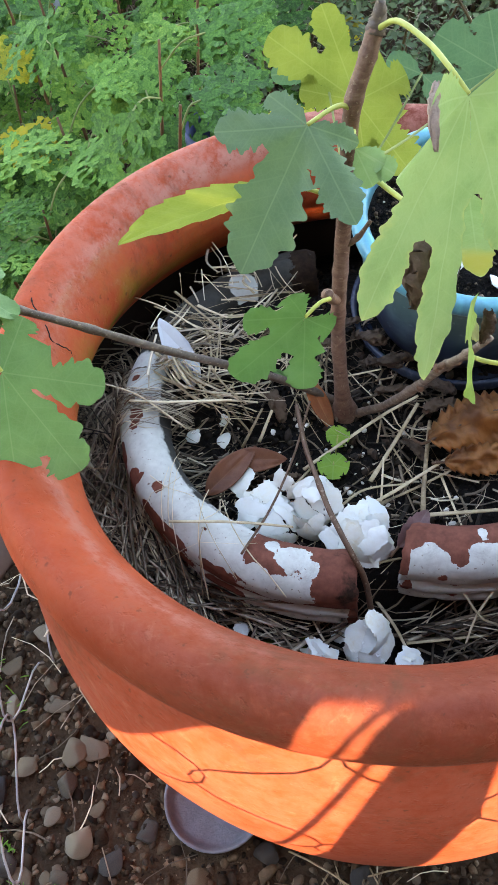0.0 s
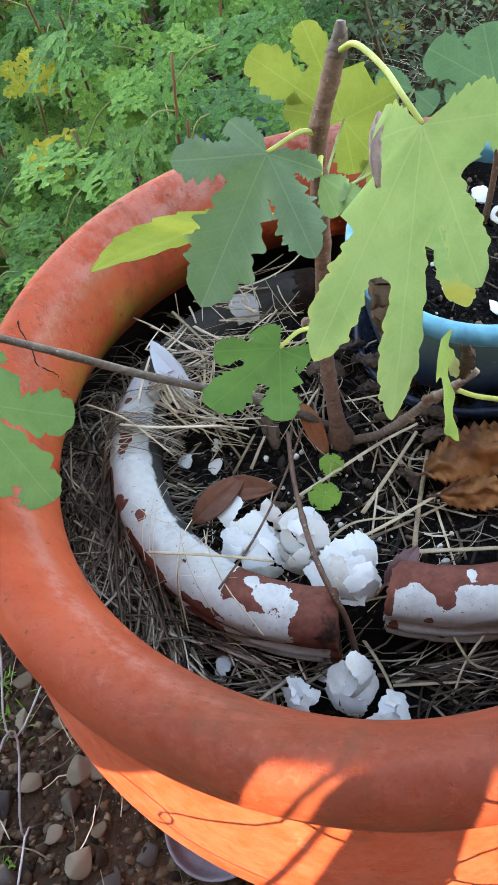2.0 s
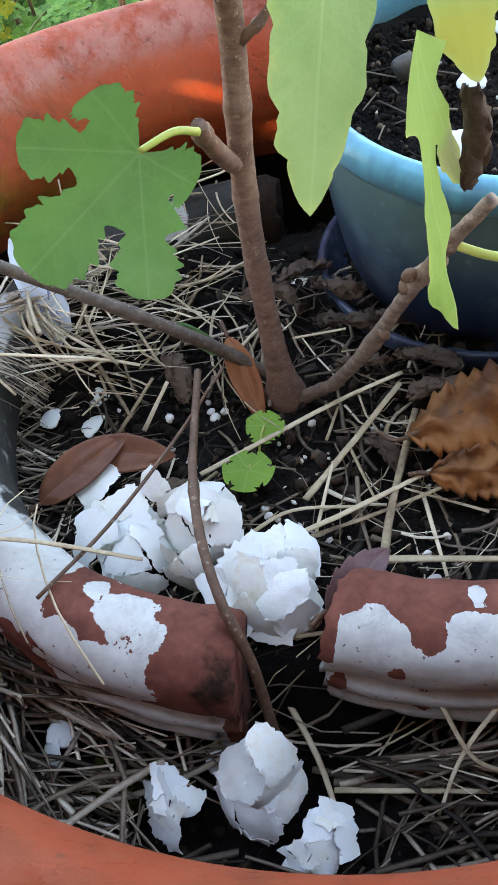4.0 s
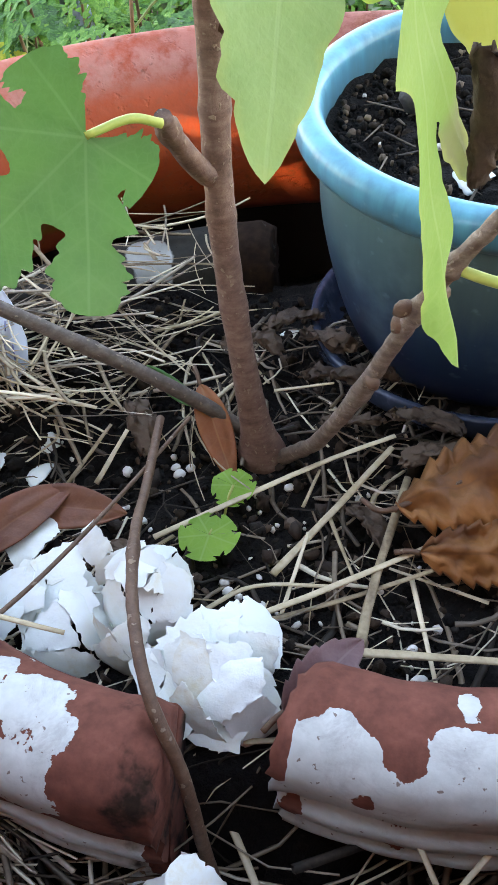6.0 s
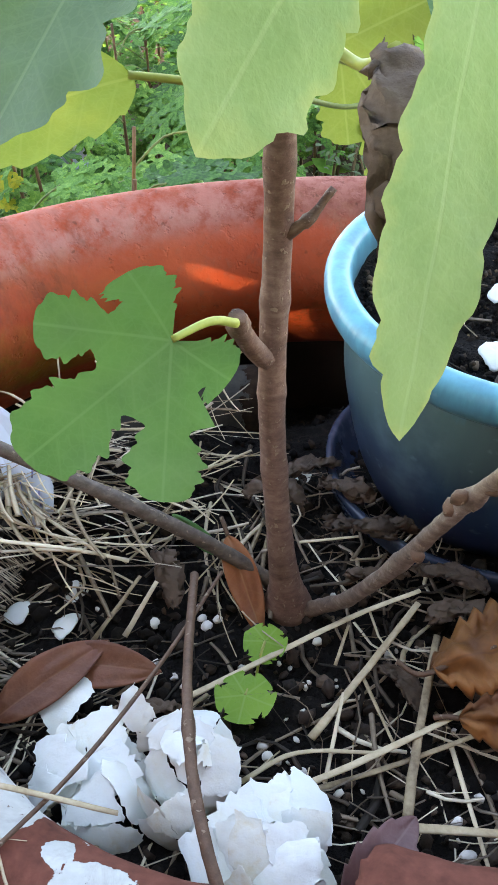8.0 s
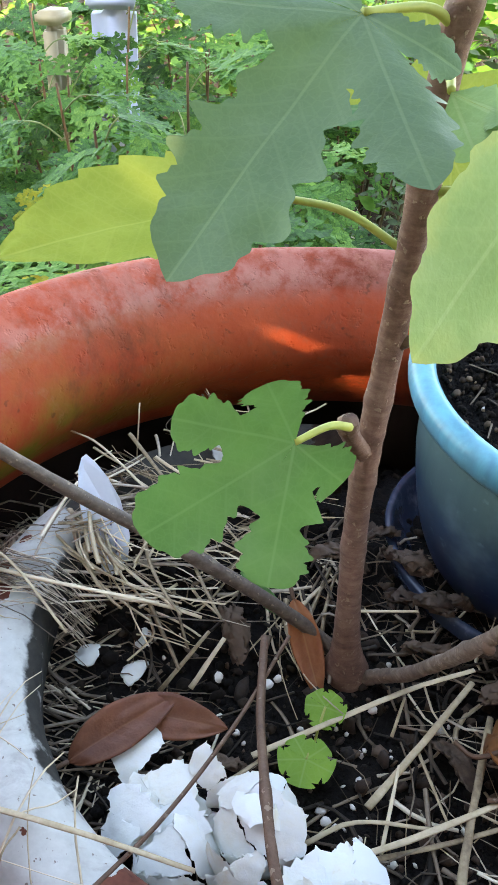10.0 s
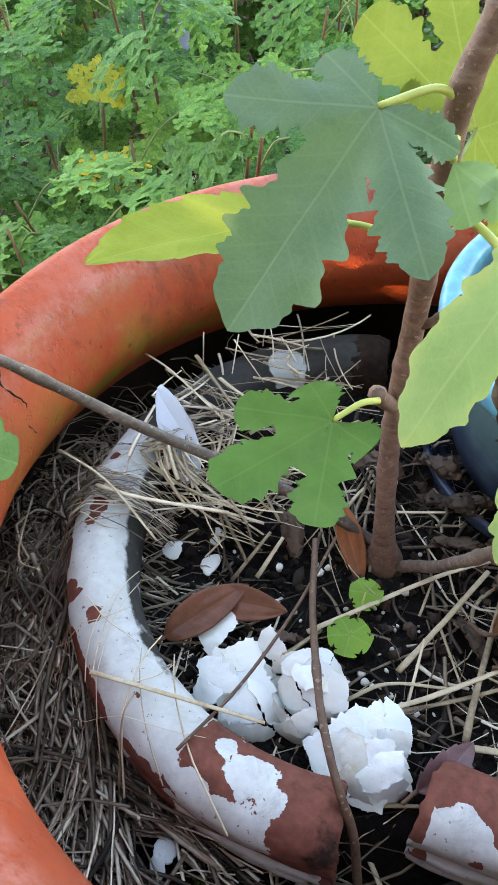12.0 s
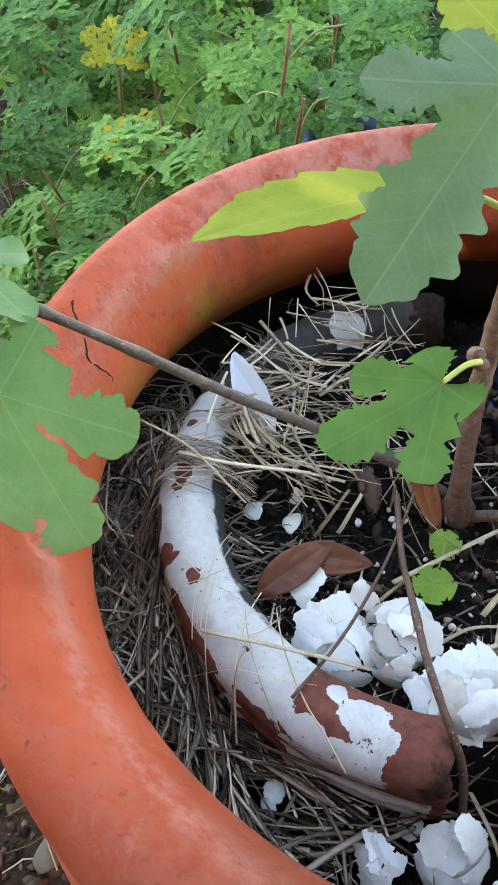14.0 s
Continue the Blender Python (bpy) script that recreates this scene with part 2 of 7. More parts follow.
def bark_material(name, stops, ring=260.0):
    m, t, b = mat(name)
    co = obj_coord(t)
    mp = t.nodes.new("ShaderNodeMapping")
    mp.inputs["Scale"].default_value = (1.0, 1.0, 4.0)
    t.links.new(co, mp.inputs["Vector"])
    bands = noise_tex(t, 55.0, 5, 0.7, mp.outputs[0])
    fine = noise_tex(t, ring, 5, 0.7, co)
    fac = calc(t, 'ADD', calc(t, 'MULTIPLY', bands, 0.55), calc(t, 'MULTIPLY', fine, 0.45))
    col = ramp(t, fac, stops)
    dots = mask(t, noise_tex(t, 330.0, 2, 0.5, co), 0.64, 0.70)
    col = mix(t, calc(t, 'MULTIPLY', dots, 0.55), col, (0.34, 0.26, 0.18))
    t.links.new(col, b.inputs["Base Color"])
    b.inputs["Roughness"].default_value = 0.62
    bump(t, b, calc(t, 'ADD', fac, calc(t, 'MULTIPLY', dots, 0.35)), 0.7, 0.0014)
    return m


def glaze_material():
    m, t, b = mat("blue_glaze")
    co = obj_coord(t)
    sep = t.nodes.new("ShaderNodeSeparateXYZ")
    t.links.new(co, sep.inputs[0])
    run = noise_tex(t, 26.0, 4, 0.6, co)
    streak_map = t.nodes.new("ShaderNodeMapping")
    streak_map.inputs["Scale"].default_value = (6.0, 6.0, 0.6)
    t.links.new(co, streak_map.inputs["Vector"])
    streak = noise_tex(t, 16.0, 4, 0.6, streak_map.outputs[0])
    h = calc(t, 'ADD', sep.outputs[2], calc(t, 'MULTIPLY', calc(t, 'SUBTRACT', streak, 0.5), 0.035))
    fac = mask(t, h, 0.0, 0.16)
    col = ramp(t, fac, [(0.0, (0.008, 0.017, 0.042)), (0.24, (0.016, 0.042, 0.080)), (0.42, (0.044, 0.092, 0.104)), (0.72, (0.072, 0.140, 0.138)),
                        (0.86, (0.05, 0.22, 0.31)), (0.95, (0.075, 0.40, 0.52))])
    col = mix(t, calc(t, 'MULTIPLY', mask(t, run, 0.5, 0.8), 0.18), col, (0.30, 0.50, 0.52))
    pale = mask(t, noise_tex(t, 120.0, 3, 0.5, co), 0.62, 0.75)
    col = mix(t, calc(t, 'MULTIPLY', pale, 0.12), col, (0.4, 0.65, 0.7))
    t.links.new(col, b.inputs["Base Color"])
    b.inputs["Roughness"].default_value = 0.36
    b.inputs["Specular IOR Level"].default_value = 0.36
    b.inputs["Coat Weight"].default_value = 0.05
    bump(t, b, run, 0.15, 0.001)
    return m


M_POT = pot_material()
M_CLAY = painted_clay()
M_GLAZE = glaze_material()
M_SOIL = simple("black_potting_soil", [(0.3, (0.0022, 0.002, 0.0018)), (0.55, (0.007, 0.0058, 0.005)), (0.8, (0.030, 0.022, 0.016))], 45.0, 0.95, 1.0, 0.006, 5.0, spec=0.2)
M_CRUMB = simple("soil_crumbs", [(0.25, (0.004, 0.0034, 0.003)), (0.6, (0.013, 0.010, 0.0075)), (0.9, (0.048, 0.034, 0.023))], 60.0, 0.95, 0.6, 0.002, per_island=0.7, spec=0.2)
M_GROUND = simple("dark_garden_earth", [(0.3, (0.022, 0.0145, 0.009)), (0.55, (0.066, 0.043, 0.026)), (0.8, (0.150, 0.102, 0.062))], 9.0, 0.95, 1.0, 0.012, 9.0, spec=0.2)
M_CLOD = simple("earth_clods", [(0.25, (0.018, 0.012, 0.008)), (0.6, (0.062, 0.042, 0.026)), (0.9, (0.17, 0.118, 0.074))], 60.0, 0.95, 0.6, 0.002, per_island=0.7, spec=0.2)
M_STONE = simple("river_pebbles", [(0.10, (0.026, 0.026, 0.028)), (0.35, (0.062, 0.054, 0.044)), (0.55, (0.125, 0.088, 0.050)), (0.75, (0.135, 0.112, 0.080)), (0.98, (0.26, 0.215, 0.155))], 30.0, 0.7, 0.4, 0.003, 8.0, per_object=0.8)
M_SLATE = simple("blue_slate_stone", [(0.2, (0.022, 0.026, 0.036)), (0.8, (0.075, 0.082, 0.100))], 30.0, 0.6, 0.4, 0.003, 8.0)
M_GRAVEL = simple("fine_gravel", [(0.15, (0.024, 0.017, 0.012)), (0.5, (0.085, 0.057, 0.036)), (0.9, (0.24, 0.175, 0.115))], 30.0, 0.85, 0.4, 0.002, per_island=0.9)
M_STRAW = simple("dry_straw", [(0.15, (0.15, 0.105, 0.062)), (0.42, (0.39, 0.31, 0.19)), (0.8, (0.66, 0.56, 0.39))], 60.0, 0.6, 0.3, 0.0006, per_object=0.6, per_island=0.7)
M_HAY = simple("grey_weathered_hay", [(0.2, (0.11, 0.088, 0.066)), (0.5, (0.38, 0.315, 0.235)), (0.85, (0.72, 0.65, 0.50))], 60.0, 0.75, 0.3, 0.0006, per_island=0.8)
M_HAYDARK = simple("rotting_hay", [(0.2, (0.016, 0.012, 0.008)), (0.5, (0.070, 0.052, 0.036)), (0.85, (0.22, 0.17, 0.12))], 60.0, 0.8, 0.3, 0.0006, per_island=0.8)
M_SHELL = simple("eggshell", [(0.24, (0.66, 0.62, 0.47)), (0.36, (0.71, 0.74, 0.67)), (0.55, (0.72, 0.78, 0.76)), (0.80, (0.73, 0.80, 0.80))], 45.0, 0.55, 0.35, 0.0010, per_object=0.30)
M_PERLITE = simple("perlite", [(0.3, (0.55, 0.53, 0.48)), (0.8, (0.8, 0.79, 0.75))], 80.0, 0.9, 0.5, 0.001)
M_TAG = simple("white_plastic_label", [(0.3, (0.50, 0.58, 0.66)), (0.8, (0.60, 0.68, 0.75))], 40.0, 0.4, 0.1, 0.0005)
M_INK = simple("faded_blue_ink", [(0.3, (0.08, 0.09, 0.22)), (0.8, (0.22, 0.24, 0.40))], 60.0, 0.6, 0.1, 0.0003)
M_BARK = bark_material("fig_bark", [(0.3, (0.075, 0.036, 0.025)), (0.5, (0.165, 0.090, 0.064)), (0.75, (0.30, 0.200, 0.155))])
M_TWIG = bark_material("grey_twig_bark", [(0.3, (0.045, 0.033, 0.025)), (0.5, (0.105, 0.080, 0.062)), (0.75, (0.21, 0.17, 0.135))])
M_STICK = bark_material("brown_stick", [(0.3, (0.05, 0.025, 0.014)), (0.5, (0.115, 0.060, 0.034)), (0.75, (0.19, 0.115, 0.072))])
M_BRANCH = bark_material("weathered_branch", [(0.3, (0.050, 0.032, 0.022)), (0.5, (0.150, 0.105, 0.078)), (0.75, (0.34, 0.28, 0.225))])
M_UNDERCUT = simple("shaded_undercut_plastic", [(0.3, (0.012, 0.008, 0.006)), (0.7, (0.035, 0.016, 0.010)), (0.9, (0.07, 0.025, 0.013))], 12.0, 0.8, 0.4, 0.002)
M_PETIOLE = simple("pale_petiole", [(0.3, (0.30, 0.36, 0.07)), (0.8, (0.48, 0.52, 0.14))], 60.0, 0.45, 0.15, 0.0005)
M_WIRE = simple("galvanised_wire", [(0.3, (0.25, 0.27, 0.28)), (0.8, (0.48, 0.50, 0.51))], 50.0, 0.45, 0.2, 0.0004)
M_DISH = simple("grey_plastic", [(0.3, (0.085, 0.105, 0.135)), (0.8, (0.19, 0.225, 0.28))], 26.0, 0.55, 0.6, 0.003)
M_DEADLEAF = simple("crumpled_dead_leaf", [(0.25, (0.040, 0.026, 0.018)), (0.55, (0.12, 0.078, 0.054)), (0.85, (0.27, 0.20, 0.15))], 40.0, 0.8, 0.6, 0.0015, per_object=0.4)
M_SCORCH = simple("scorched_leaf_edge", [(0.25, (0.16, 0.10, 0.075)), (0.55, (0.34, 0.25, 0.20)), (0.85, (0.52, 0.44, 0.38))], 60.0, 0.8, 0.6, 0.0015)
M_CHIP = simple("damp_bark_chips", [(0.25, (0.010, 0.007, 0.005)), (0.55, (0.036, 0.023, 0.016)), (0.88, (0.105, 0.070, 0.048))], 60.0, 0.85, 0.6, 0.0015, per_object=0.3, per_island=0.7)
M_BLOCKER = simple("dark_light_blocker", [(0.3, (0.06, 0.045, 0.035)), (0.8, (0.16, 0.12, 0.09))], 6.0, 0.85, 0.5, 0.003)
M_CRACK = simple("crack_dark", [(0.3, (0.01, 0.006, 0.004)), (0.8, (0.03, 0.012, 0.008))], 60.0, 0.9, 0.1, 0.0004)
L_DARK = leaf_material("fig_leaf_dark_green", (0.112, 0.215, 0.105), (0.086, 0.175, 0.086), (0.23, 0.34, 0.18), edge=(0.40, 0.42, 0.22), edge_amount=0.06)
L_SOFT = leaf_material("fig_leaf_soft_green", (0.125, 0.285, 0.098), (0.095, 0.230, 0.074), (0.24, 0.40, 0.18), edge=(0.34, 0.40, 0.20), edge_amount=0.06, gloss=0.5)
L_MID = leaf_material("fig_leaf_fresh_green", (0.095, 0.252, 0.079), (0.070, 0.202, 0.062), (0.17, 0.34, 0.14), gloss=0.42)
L_PALE = leaf_material("fig_leaf_pale_ageing", (0.240, 0.375, 0.155), (0.180, 0.305, 0.112), (0.34, 0.47, 0.23), edge=(0.46, 0.36, 0.26), edge_amount=0.17,
                       yellow=(0.52, 0.40, 0.05), yellow_amount=0.9, gloss=0.5, through_light=0.45)
L_YELLOW = leaf_material("fig_leaf_yellow_green", (0.280, 0.345, 0.075), (0.205, 0.275, 0.050), (0.42, 0.46, 0.16), edge=(0.22, 0.09, 0.03), edge_amount=0.05, gloss=0.5, through_light=0.45)
# Lit copy of the pale leaf: light through the lobe put into the colour.
L_LIT = leaf_material("fig_leaf_backlit_colour", (0.240, 0.385, 0.110), (0.190, 0.315, 0.080), (0.36, 0.47, 0.20), edge=(0.30, 0.20, 0.14), edge_amount=0.10, yellow=(0.30, 0.22, 0.16), yellow_amount=0.9, gloss=0.5, through_light=0.5)
L_YOUNG = leaf_material("fig_leaf_young_pale", (0.205, 0.370, 0.150), (0.160, 0.300, 0.115), (0.32, 0.45, 0.22))
L_TEAL = leaf_material("fig_leaf_blue_green", (0.100, 0.235, 0.130), (0.07, 0.175, 0.10), (0.26, 0.38, 0.22))
L_ORANGE = leaf_material("fallen_leaf_orange_brown", (0.30, 0.105, 0.035), (0.20, 0.06, 0.022), (0.36, 0.17, 0.07), gloss=0.45, through_light=0.1)
L_BROWN = leaf_material("fallen_leaf_brown", (0.20, 0.072, 0.035), (0.12, 0.04, 0.022), (0.27, 0.12, 0.06), gloss=0.42, through_light=0.1)
L_RUST = leaf_material("fallen_leaf_rust", (0.34, 0.140, 0.040), (0.125, 0.045, 0.017), (0.14, 0.055, 0.03), edge=(0.075, 0.032, 0.016), edge_amount=0.22, gloss=0.55, through_light=0.15)
L_MAUVE = leaf_material("fallen_leaf_mauve", (0.20, 0.115, 0.115), (0.13, 0.07, 0.07), (0.26, 0.17, 0.16), gloss=0.5, through_light=0.1)
L_WEED = leaf_material("seedling_green", (0.20, 0.42, 0.045), (0.15, 0.34, 0.035), (0.33, 0.52, 0.14), gloss=0.45)
F_GREEN = foliage_material("feathery_foliage", [(0.15, (0.022, 0.085, 0.016)), (0.42, (0.058, 0.185, 0.030)), (0.72, (0.125, 0.300, 0.050)), (0.95, (0.24, 0.42, 0.075))])
F_YELLOW = foliage_material("yellowing_foliage", [(0.2, (0.26, 0.36, 0.05)), (0.55, (0.52, 0.50, 0.05)), (0.9, (0.70, 0.46, 0.04))])
F_GREY = foliage_material("grey_green_foliage", [(0.2, (0.06, 0.10, 0.045)), (0.5, (0.11, 0.17, 0.075)), (0.85, (0.19, 0.26, 0.12))])
F_BROAD = foliage_material("broad_leaf_foliage", [(0.2, (0.08, 0.24, 0.03)), (0.5, (0.14, 0.36, 0.05)), (0.85, (0.24, 0.48, 0.09))])
M_STEM = simple("green_stem", [(0.3, (0.12, 0.17, 0.05)), (0.8, (0.26, 0.32, 0.11))], 30.0, 0.6, 0.2, 0.001, per_object=0.4)
M_WOODSTEM = simple("woody_stem", [(0.3, (0.07, 0.05, 0.022)), (0.8, (0.17, 0.12, 0.055))], 30.0, 0.75, 0.3, 0.001, per_object=0.4)
M_HERBSTEM = simple("reddish_herb_stem", [(0.3, (0.10, 0.055, 0.025)), (0.8, (0.24, 0.13, 0.06))], 30.0, 0.7, 0.3, 0.001, per_object=0.4)
M_BLUETUB = simple("blue_plastic_tub", [(0.3, (0.030, 0.045, 0.10)), (0.8, (0.06, 0.085, 0.18))], 10.0, 0.45, 0.1, 0.001)
M_BLACKPOT = simple("black_nursery_pot", [(0.3, (0.012, 0.012, 0.014)), (0.8, (0.03, 0.03, 0.034))], 20.0, 0.5, 0.2, 0.001)
M_WHITEPL = simple("pale_blue_white_plastic", [(0.3, (0.30, 0.36, 0.47)), (0.8, (0.46, 0.51, 0.60))], 6.0, 0.5, 0.1, 0.001)
M_CREAM = simple("cream_plastic", [(0.3, (0.42, 0.34, 0.19)), (0.8, (0.55, 0.47, 0.30))], 8.0, 0.55, 0.1, 0.001)
M_PAVER = simple("brown_stone_slab", [(0.3, (0.10, 0.07, 0.06)), (0.8, (0.22, 0.16, 0.13))], 6.0, 0.85, 0.5, 0.004)

# ---------------------------------------------------------------- mesh helpers


def empty(name, loc=(0, 0, 0), label="", category="", group="", kind=""):
    e = new(name)
    e.location = loc
    e.empty_display_size = 0.01
    return tagged(e, label, category, group, kind)


def finish(bm, name, material, smooth=True):
    me = bpy.data.meshes.new(name)
    bm.to_mesh(me)
    bm.free()
    me.materials.append(material)
    if smooth:
        for p in me.polygons:
            p.use_smooth = True
    return me


def part(name, bm, material, parent=None, label="", smooth=True, loc=None):
    """One mesh object under a thing or a part. The mesh is in the parent's own space."""
    me = bm if isinstance(bm, bpy.types.Mesh) else finish(bm, name, material, smooth)
    ob = new(name, me)
    if parent is not None:
        ob.parent = parent
    if loc is not None:
        ob.location = loc
    if label:
        ob["label"] = label
    return ob


def thing(name, bm, material, label, category, group="", kind="", smooth=True, loc=None):
    ob = part(name, bm, material, None, "", smooth, loc)
    return tagged(ob, label, category, group, kind)


def bezier(points, n):
    """A smooth line through the points (Catmull-Rom), n steps a span."""
    p = [Vector(q) for q in points]
    p = [p[0] * 2 - p[1]] + p + [p[-1] * 2 - p[-2]]
    out = []
    for i in range(1, len(p) - 2):
        for k in range(n):
            s = k / n
            out.append(0.5 * ((2 * p[i]) + (p[i + 1] - p[i - 1]) * s + (2 * p[i - 1] - 5 * p[i] + 4 * p[i + 1] - p[i + 2]) * s * s
                              + (3 * p[i] - p[i - 1] - 3 * p[i + 1] + p[i + 2]) * s ** 3))
    out.append(p[-2].copy())
    return out


def tube(bm, line, radii, sides=8, rough=0.0, rng=rnd, cap=True, flat=1.0):
    """A round tube along a line into bm."""
    n = len(line)
    rings = []
    up = Vector((0.13, 0.21, 0.97))
    for i, p in enumerate(line):
        d = (line[min(i + 1, n - 1)] - line[max(i - 1, 0)])
        d = d.normalized() if d.length > 1e-9 else Vector((0, 0, 1))
        if i == 0:
            a = d.cross(up if abs(d.dot(up)) < 0.95 else Vector((1, 0, 0))).normalized()
        else:
            a = (a - d * a.dot(d)).normalized()
        b = d.cross(a)
        r = radii(i / (n - 1)) if callable(radii) else radii
        ring = []
        for k in range(sides):
            w = 2 * math.pi * k / sides
            rr = r * (1 + rough * (rng.random() - 0.5))
            ring.append(bm.verts.new(p + a * (rr * math.cos(w)) + b * (rr * flat * math.sin(w))))
        rings.append(ring)
    for r0, r1 in zip(rings, rings[1:]):
        for k in range(sides):
            bm.faces.new((r0[k], r0[(k + 1) % sides], r1[(k + 1) % sides], r1[k]))
    if cap:
        bm.faces.new(rings[0][::-1])
        bm.faces.new(rings[-1])
    return rings


def lathe(bm, profile, segs, a0=0.0, a1=2 * math.pi, centre=(0, 0), wobble=None, close_ends=False):
    """Turns a profile of (radius, height) about z. Returns the rings of vertices, one a step."""
    full = abs(a1 - a0 - 2 * math.pi) < 1e-6
    rings = []
    for i in range(segs if full else segs + 1):
        a = a0 + (a1 - a0) * i / segs
        ring = []
        for j, (r, z) in enumerate(profile):
            dr, dz = wobble(a, j) if wobble else (0, 0)
            ring.append(bm.verts.new((centre[0] + (r + dr) * math.cos(a), centre[1] + (r + dr) * math.sin(a), z + dz)))
        rings.append(ring)
    pairs = list(zip(rings, rings[1:])) + ([(rings[-1], rings[0])] if full else [])
    for r0, r1 in pairs:
        for j in range(len(profile) - 1):
            bm.faces.new((r0[j], r1[j], r1[j + 1], r0[j + 1]))
    if close_ends and not full:
        bm.faces.new(rings[0])
        bm.faces.new(rings[-1][::-1])
    return rings


def smooth_profile(points, n=5):
    return [(p.x, p.y) for p in bezier([(r, z, 0) for r, z in points], n)]


def float_attr(me, name, values):
    a = me.attributes.new(name, 'FLOAT', 'POINT')
    a.data.foreach_set("value", values)


def soft(x, lo, hi):
    s = min(1.0, max(0.0, (x - lo) / (hi - lo)))
    return s * s * (3 - 2 * s)

# ---------------------------------------------------------------- setting: ground, earth, shade
PCX, PCY, GZ = 0.018, 0.0285, -0.45
RCX, RCY = -0.015, 0.052


def ground_z(x, y):
    return GZ + 0.012 * noise.noise((x * 3.1, y * 3.1, 0.3)) + 0.006 * noise.noise((x * 17, y * 17, 1.3))


def build_ground():
    bm = bmesh.new()
    xs = [-60, -20, -8, -4, -2.4, -1.6] + [-1.2 + 0.04 * i for i in range(51)] + [1.2, 2, 4, 8, 20, 60]
    ys = [-60, -20, -8, -3, -1.4] + [-0.8 + 0.04 * i for i in range(46)] + [1.3, 1.8, 2.6, 4, 7, 12, 25, 60]
    grid = [[bm.verts.new((x, y, ground_z(x, y) if abs(x) < 3 and abs(y) < 3 else GZ)) for x in xs] for y in ys]
    for r0, r1 in zip(grid, grid[1:]):
        for k in range(len(xs) - 1):
            bm.faces.new((r0[k], r0[k + 1], r1[k + 1], r1[k]))
    return thing("ground", bm, M_GROUND, "dark bare garden earth strewn with pebbles and dry stems", "ground", kind="structure")


ground = build_ground()


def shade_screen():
    """Unseen screen, added behind the camera; its gaps shape the low sun's patches."""
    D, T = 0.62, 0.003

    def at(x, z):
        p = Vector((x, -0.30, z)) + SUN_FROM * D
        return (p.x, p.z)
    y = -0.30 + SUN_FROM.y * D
    # Gap outlines are drawn to give the sun patches on the planter.
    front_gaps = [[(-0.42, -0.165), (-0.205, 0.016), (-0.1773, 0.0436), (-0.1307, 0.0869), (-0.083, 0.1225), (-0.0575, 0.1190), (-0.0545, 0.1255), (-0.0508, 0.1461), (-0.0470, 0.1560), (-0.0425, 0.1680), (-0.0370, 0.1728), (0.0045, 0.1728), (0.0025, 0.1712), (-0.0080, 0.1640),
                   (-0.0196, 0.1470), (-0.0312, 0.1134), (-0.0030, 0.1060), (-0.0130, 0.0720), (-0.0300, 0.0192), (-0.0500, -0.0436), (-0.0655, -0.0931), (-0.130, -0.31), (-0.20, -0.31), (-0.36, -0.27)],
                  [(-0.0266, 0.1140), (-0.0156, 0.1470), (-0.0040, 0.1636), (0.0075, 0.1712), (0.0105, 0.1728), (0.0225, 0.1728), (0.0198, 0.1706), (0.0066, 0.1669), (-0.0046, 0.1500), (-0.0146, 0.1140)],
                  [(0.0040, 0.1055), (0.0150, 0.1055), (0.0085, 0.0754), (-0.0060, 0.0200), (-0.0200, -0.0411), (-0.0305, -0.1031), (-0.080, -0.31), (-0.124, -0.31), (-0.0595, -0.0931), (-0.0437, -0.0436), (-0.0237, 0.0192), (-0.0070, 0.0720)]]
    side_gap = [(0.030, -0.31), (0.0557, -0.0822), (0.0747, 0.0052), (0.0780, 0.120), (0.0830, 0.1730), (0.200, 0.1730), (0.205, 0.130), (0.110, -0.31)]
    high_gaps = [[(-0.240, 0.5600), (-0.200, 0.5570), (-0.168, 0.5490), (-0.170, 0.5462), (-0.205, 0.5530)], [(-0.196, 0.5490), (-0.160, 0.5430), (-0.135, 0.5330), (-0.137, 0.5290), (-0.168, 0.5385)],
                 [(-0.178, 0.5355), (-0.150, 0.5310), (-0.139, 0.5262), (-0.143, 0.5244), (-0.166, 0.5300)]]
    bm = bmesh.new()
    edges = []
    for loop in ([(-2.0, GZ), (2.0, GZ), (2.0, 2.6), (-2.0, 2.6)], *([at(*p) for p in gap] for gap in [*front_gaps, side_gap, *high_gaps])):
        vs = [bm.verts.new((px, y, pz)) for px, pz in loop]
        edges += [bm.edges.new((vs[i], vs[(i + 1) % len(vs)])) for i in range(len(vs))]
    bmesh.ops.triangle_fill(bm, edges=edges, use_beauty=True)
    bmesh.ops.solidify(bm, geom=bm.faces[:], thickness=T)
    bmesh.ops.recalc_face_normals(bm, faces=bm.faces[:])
    thing("wall_sun_blocker", bm, M_BLOCKER, "unseen dark screen added behind the viewer, its slanting gaps shaping the sunlight", "wall", kind="structure", smooth=False)
    # Unseen wall, added to keep low sky light off the planter's front.
    bm = bmesh.new()
    bmesh.ops.create_cube(bm, size=1.0)
    for v in bm.verts:
        v.co = Vector((v.co.x * 14.0, -4.1 + v.co.y * 0.2, GZ + (v.co.z + 0.5) * 1.40))
    thing("wall_sky_blocker", bm, M_BLOCKER, "unseen low dark wall added behind the viewer to block low sky light", "wall", kind="structure", smooth=False)


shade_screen()

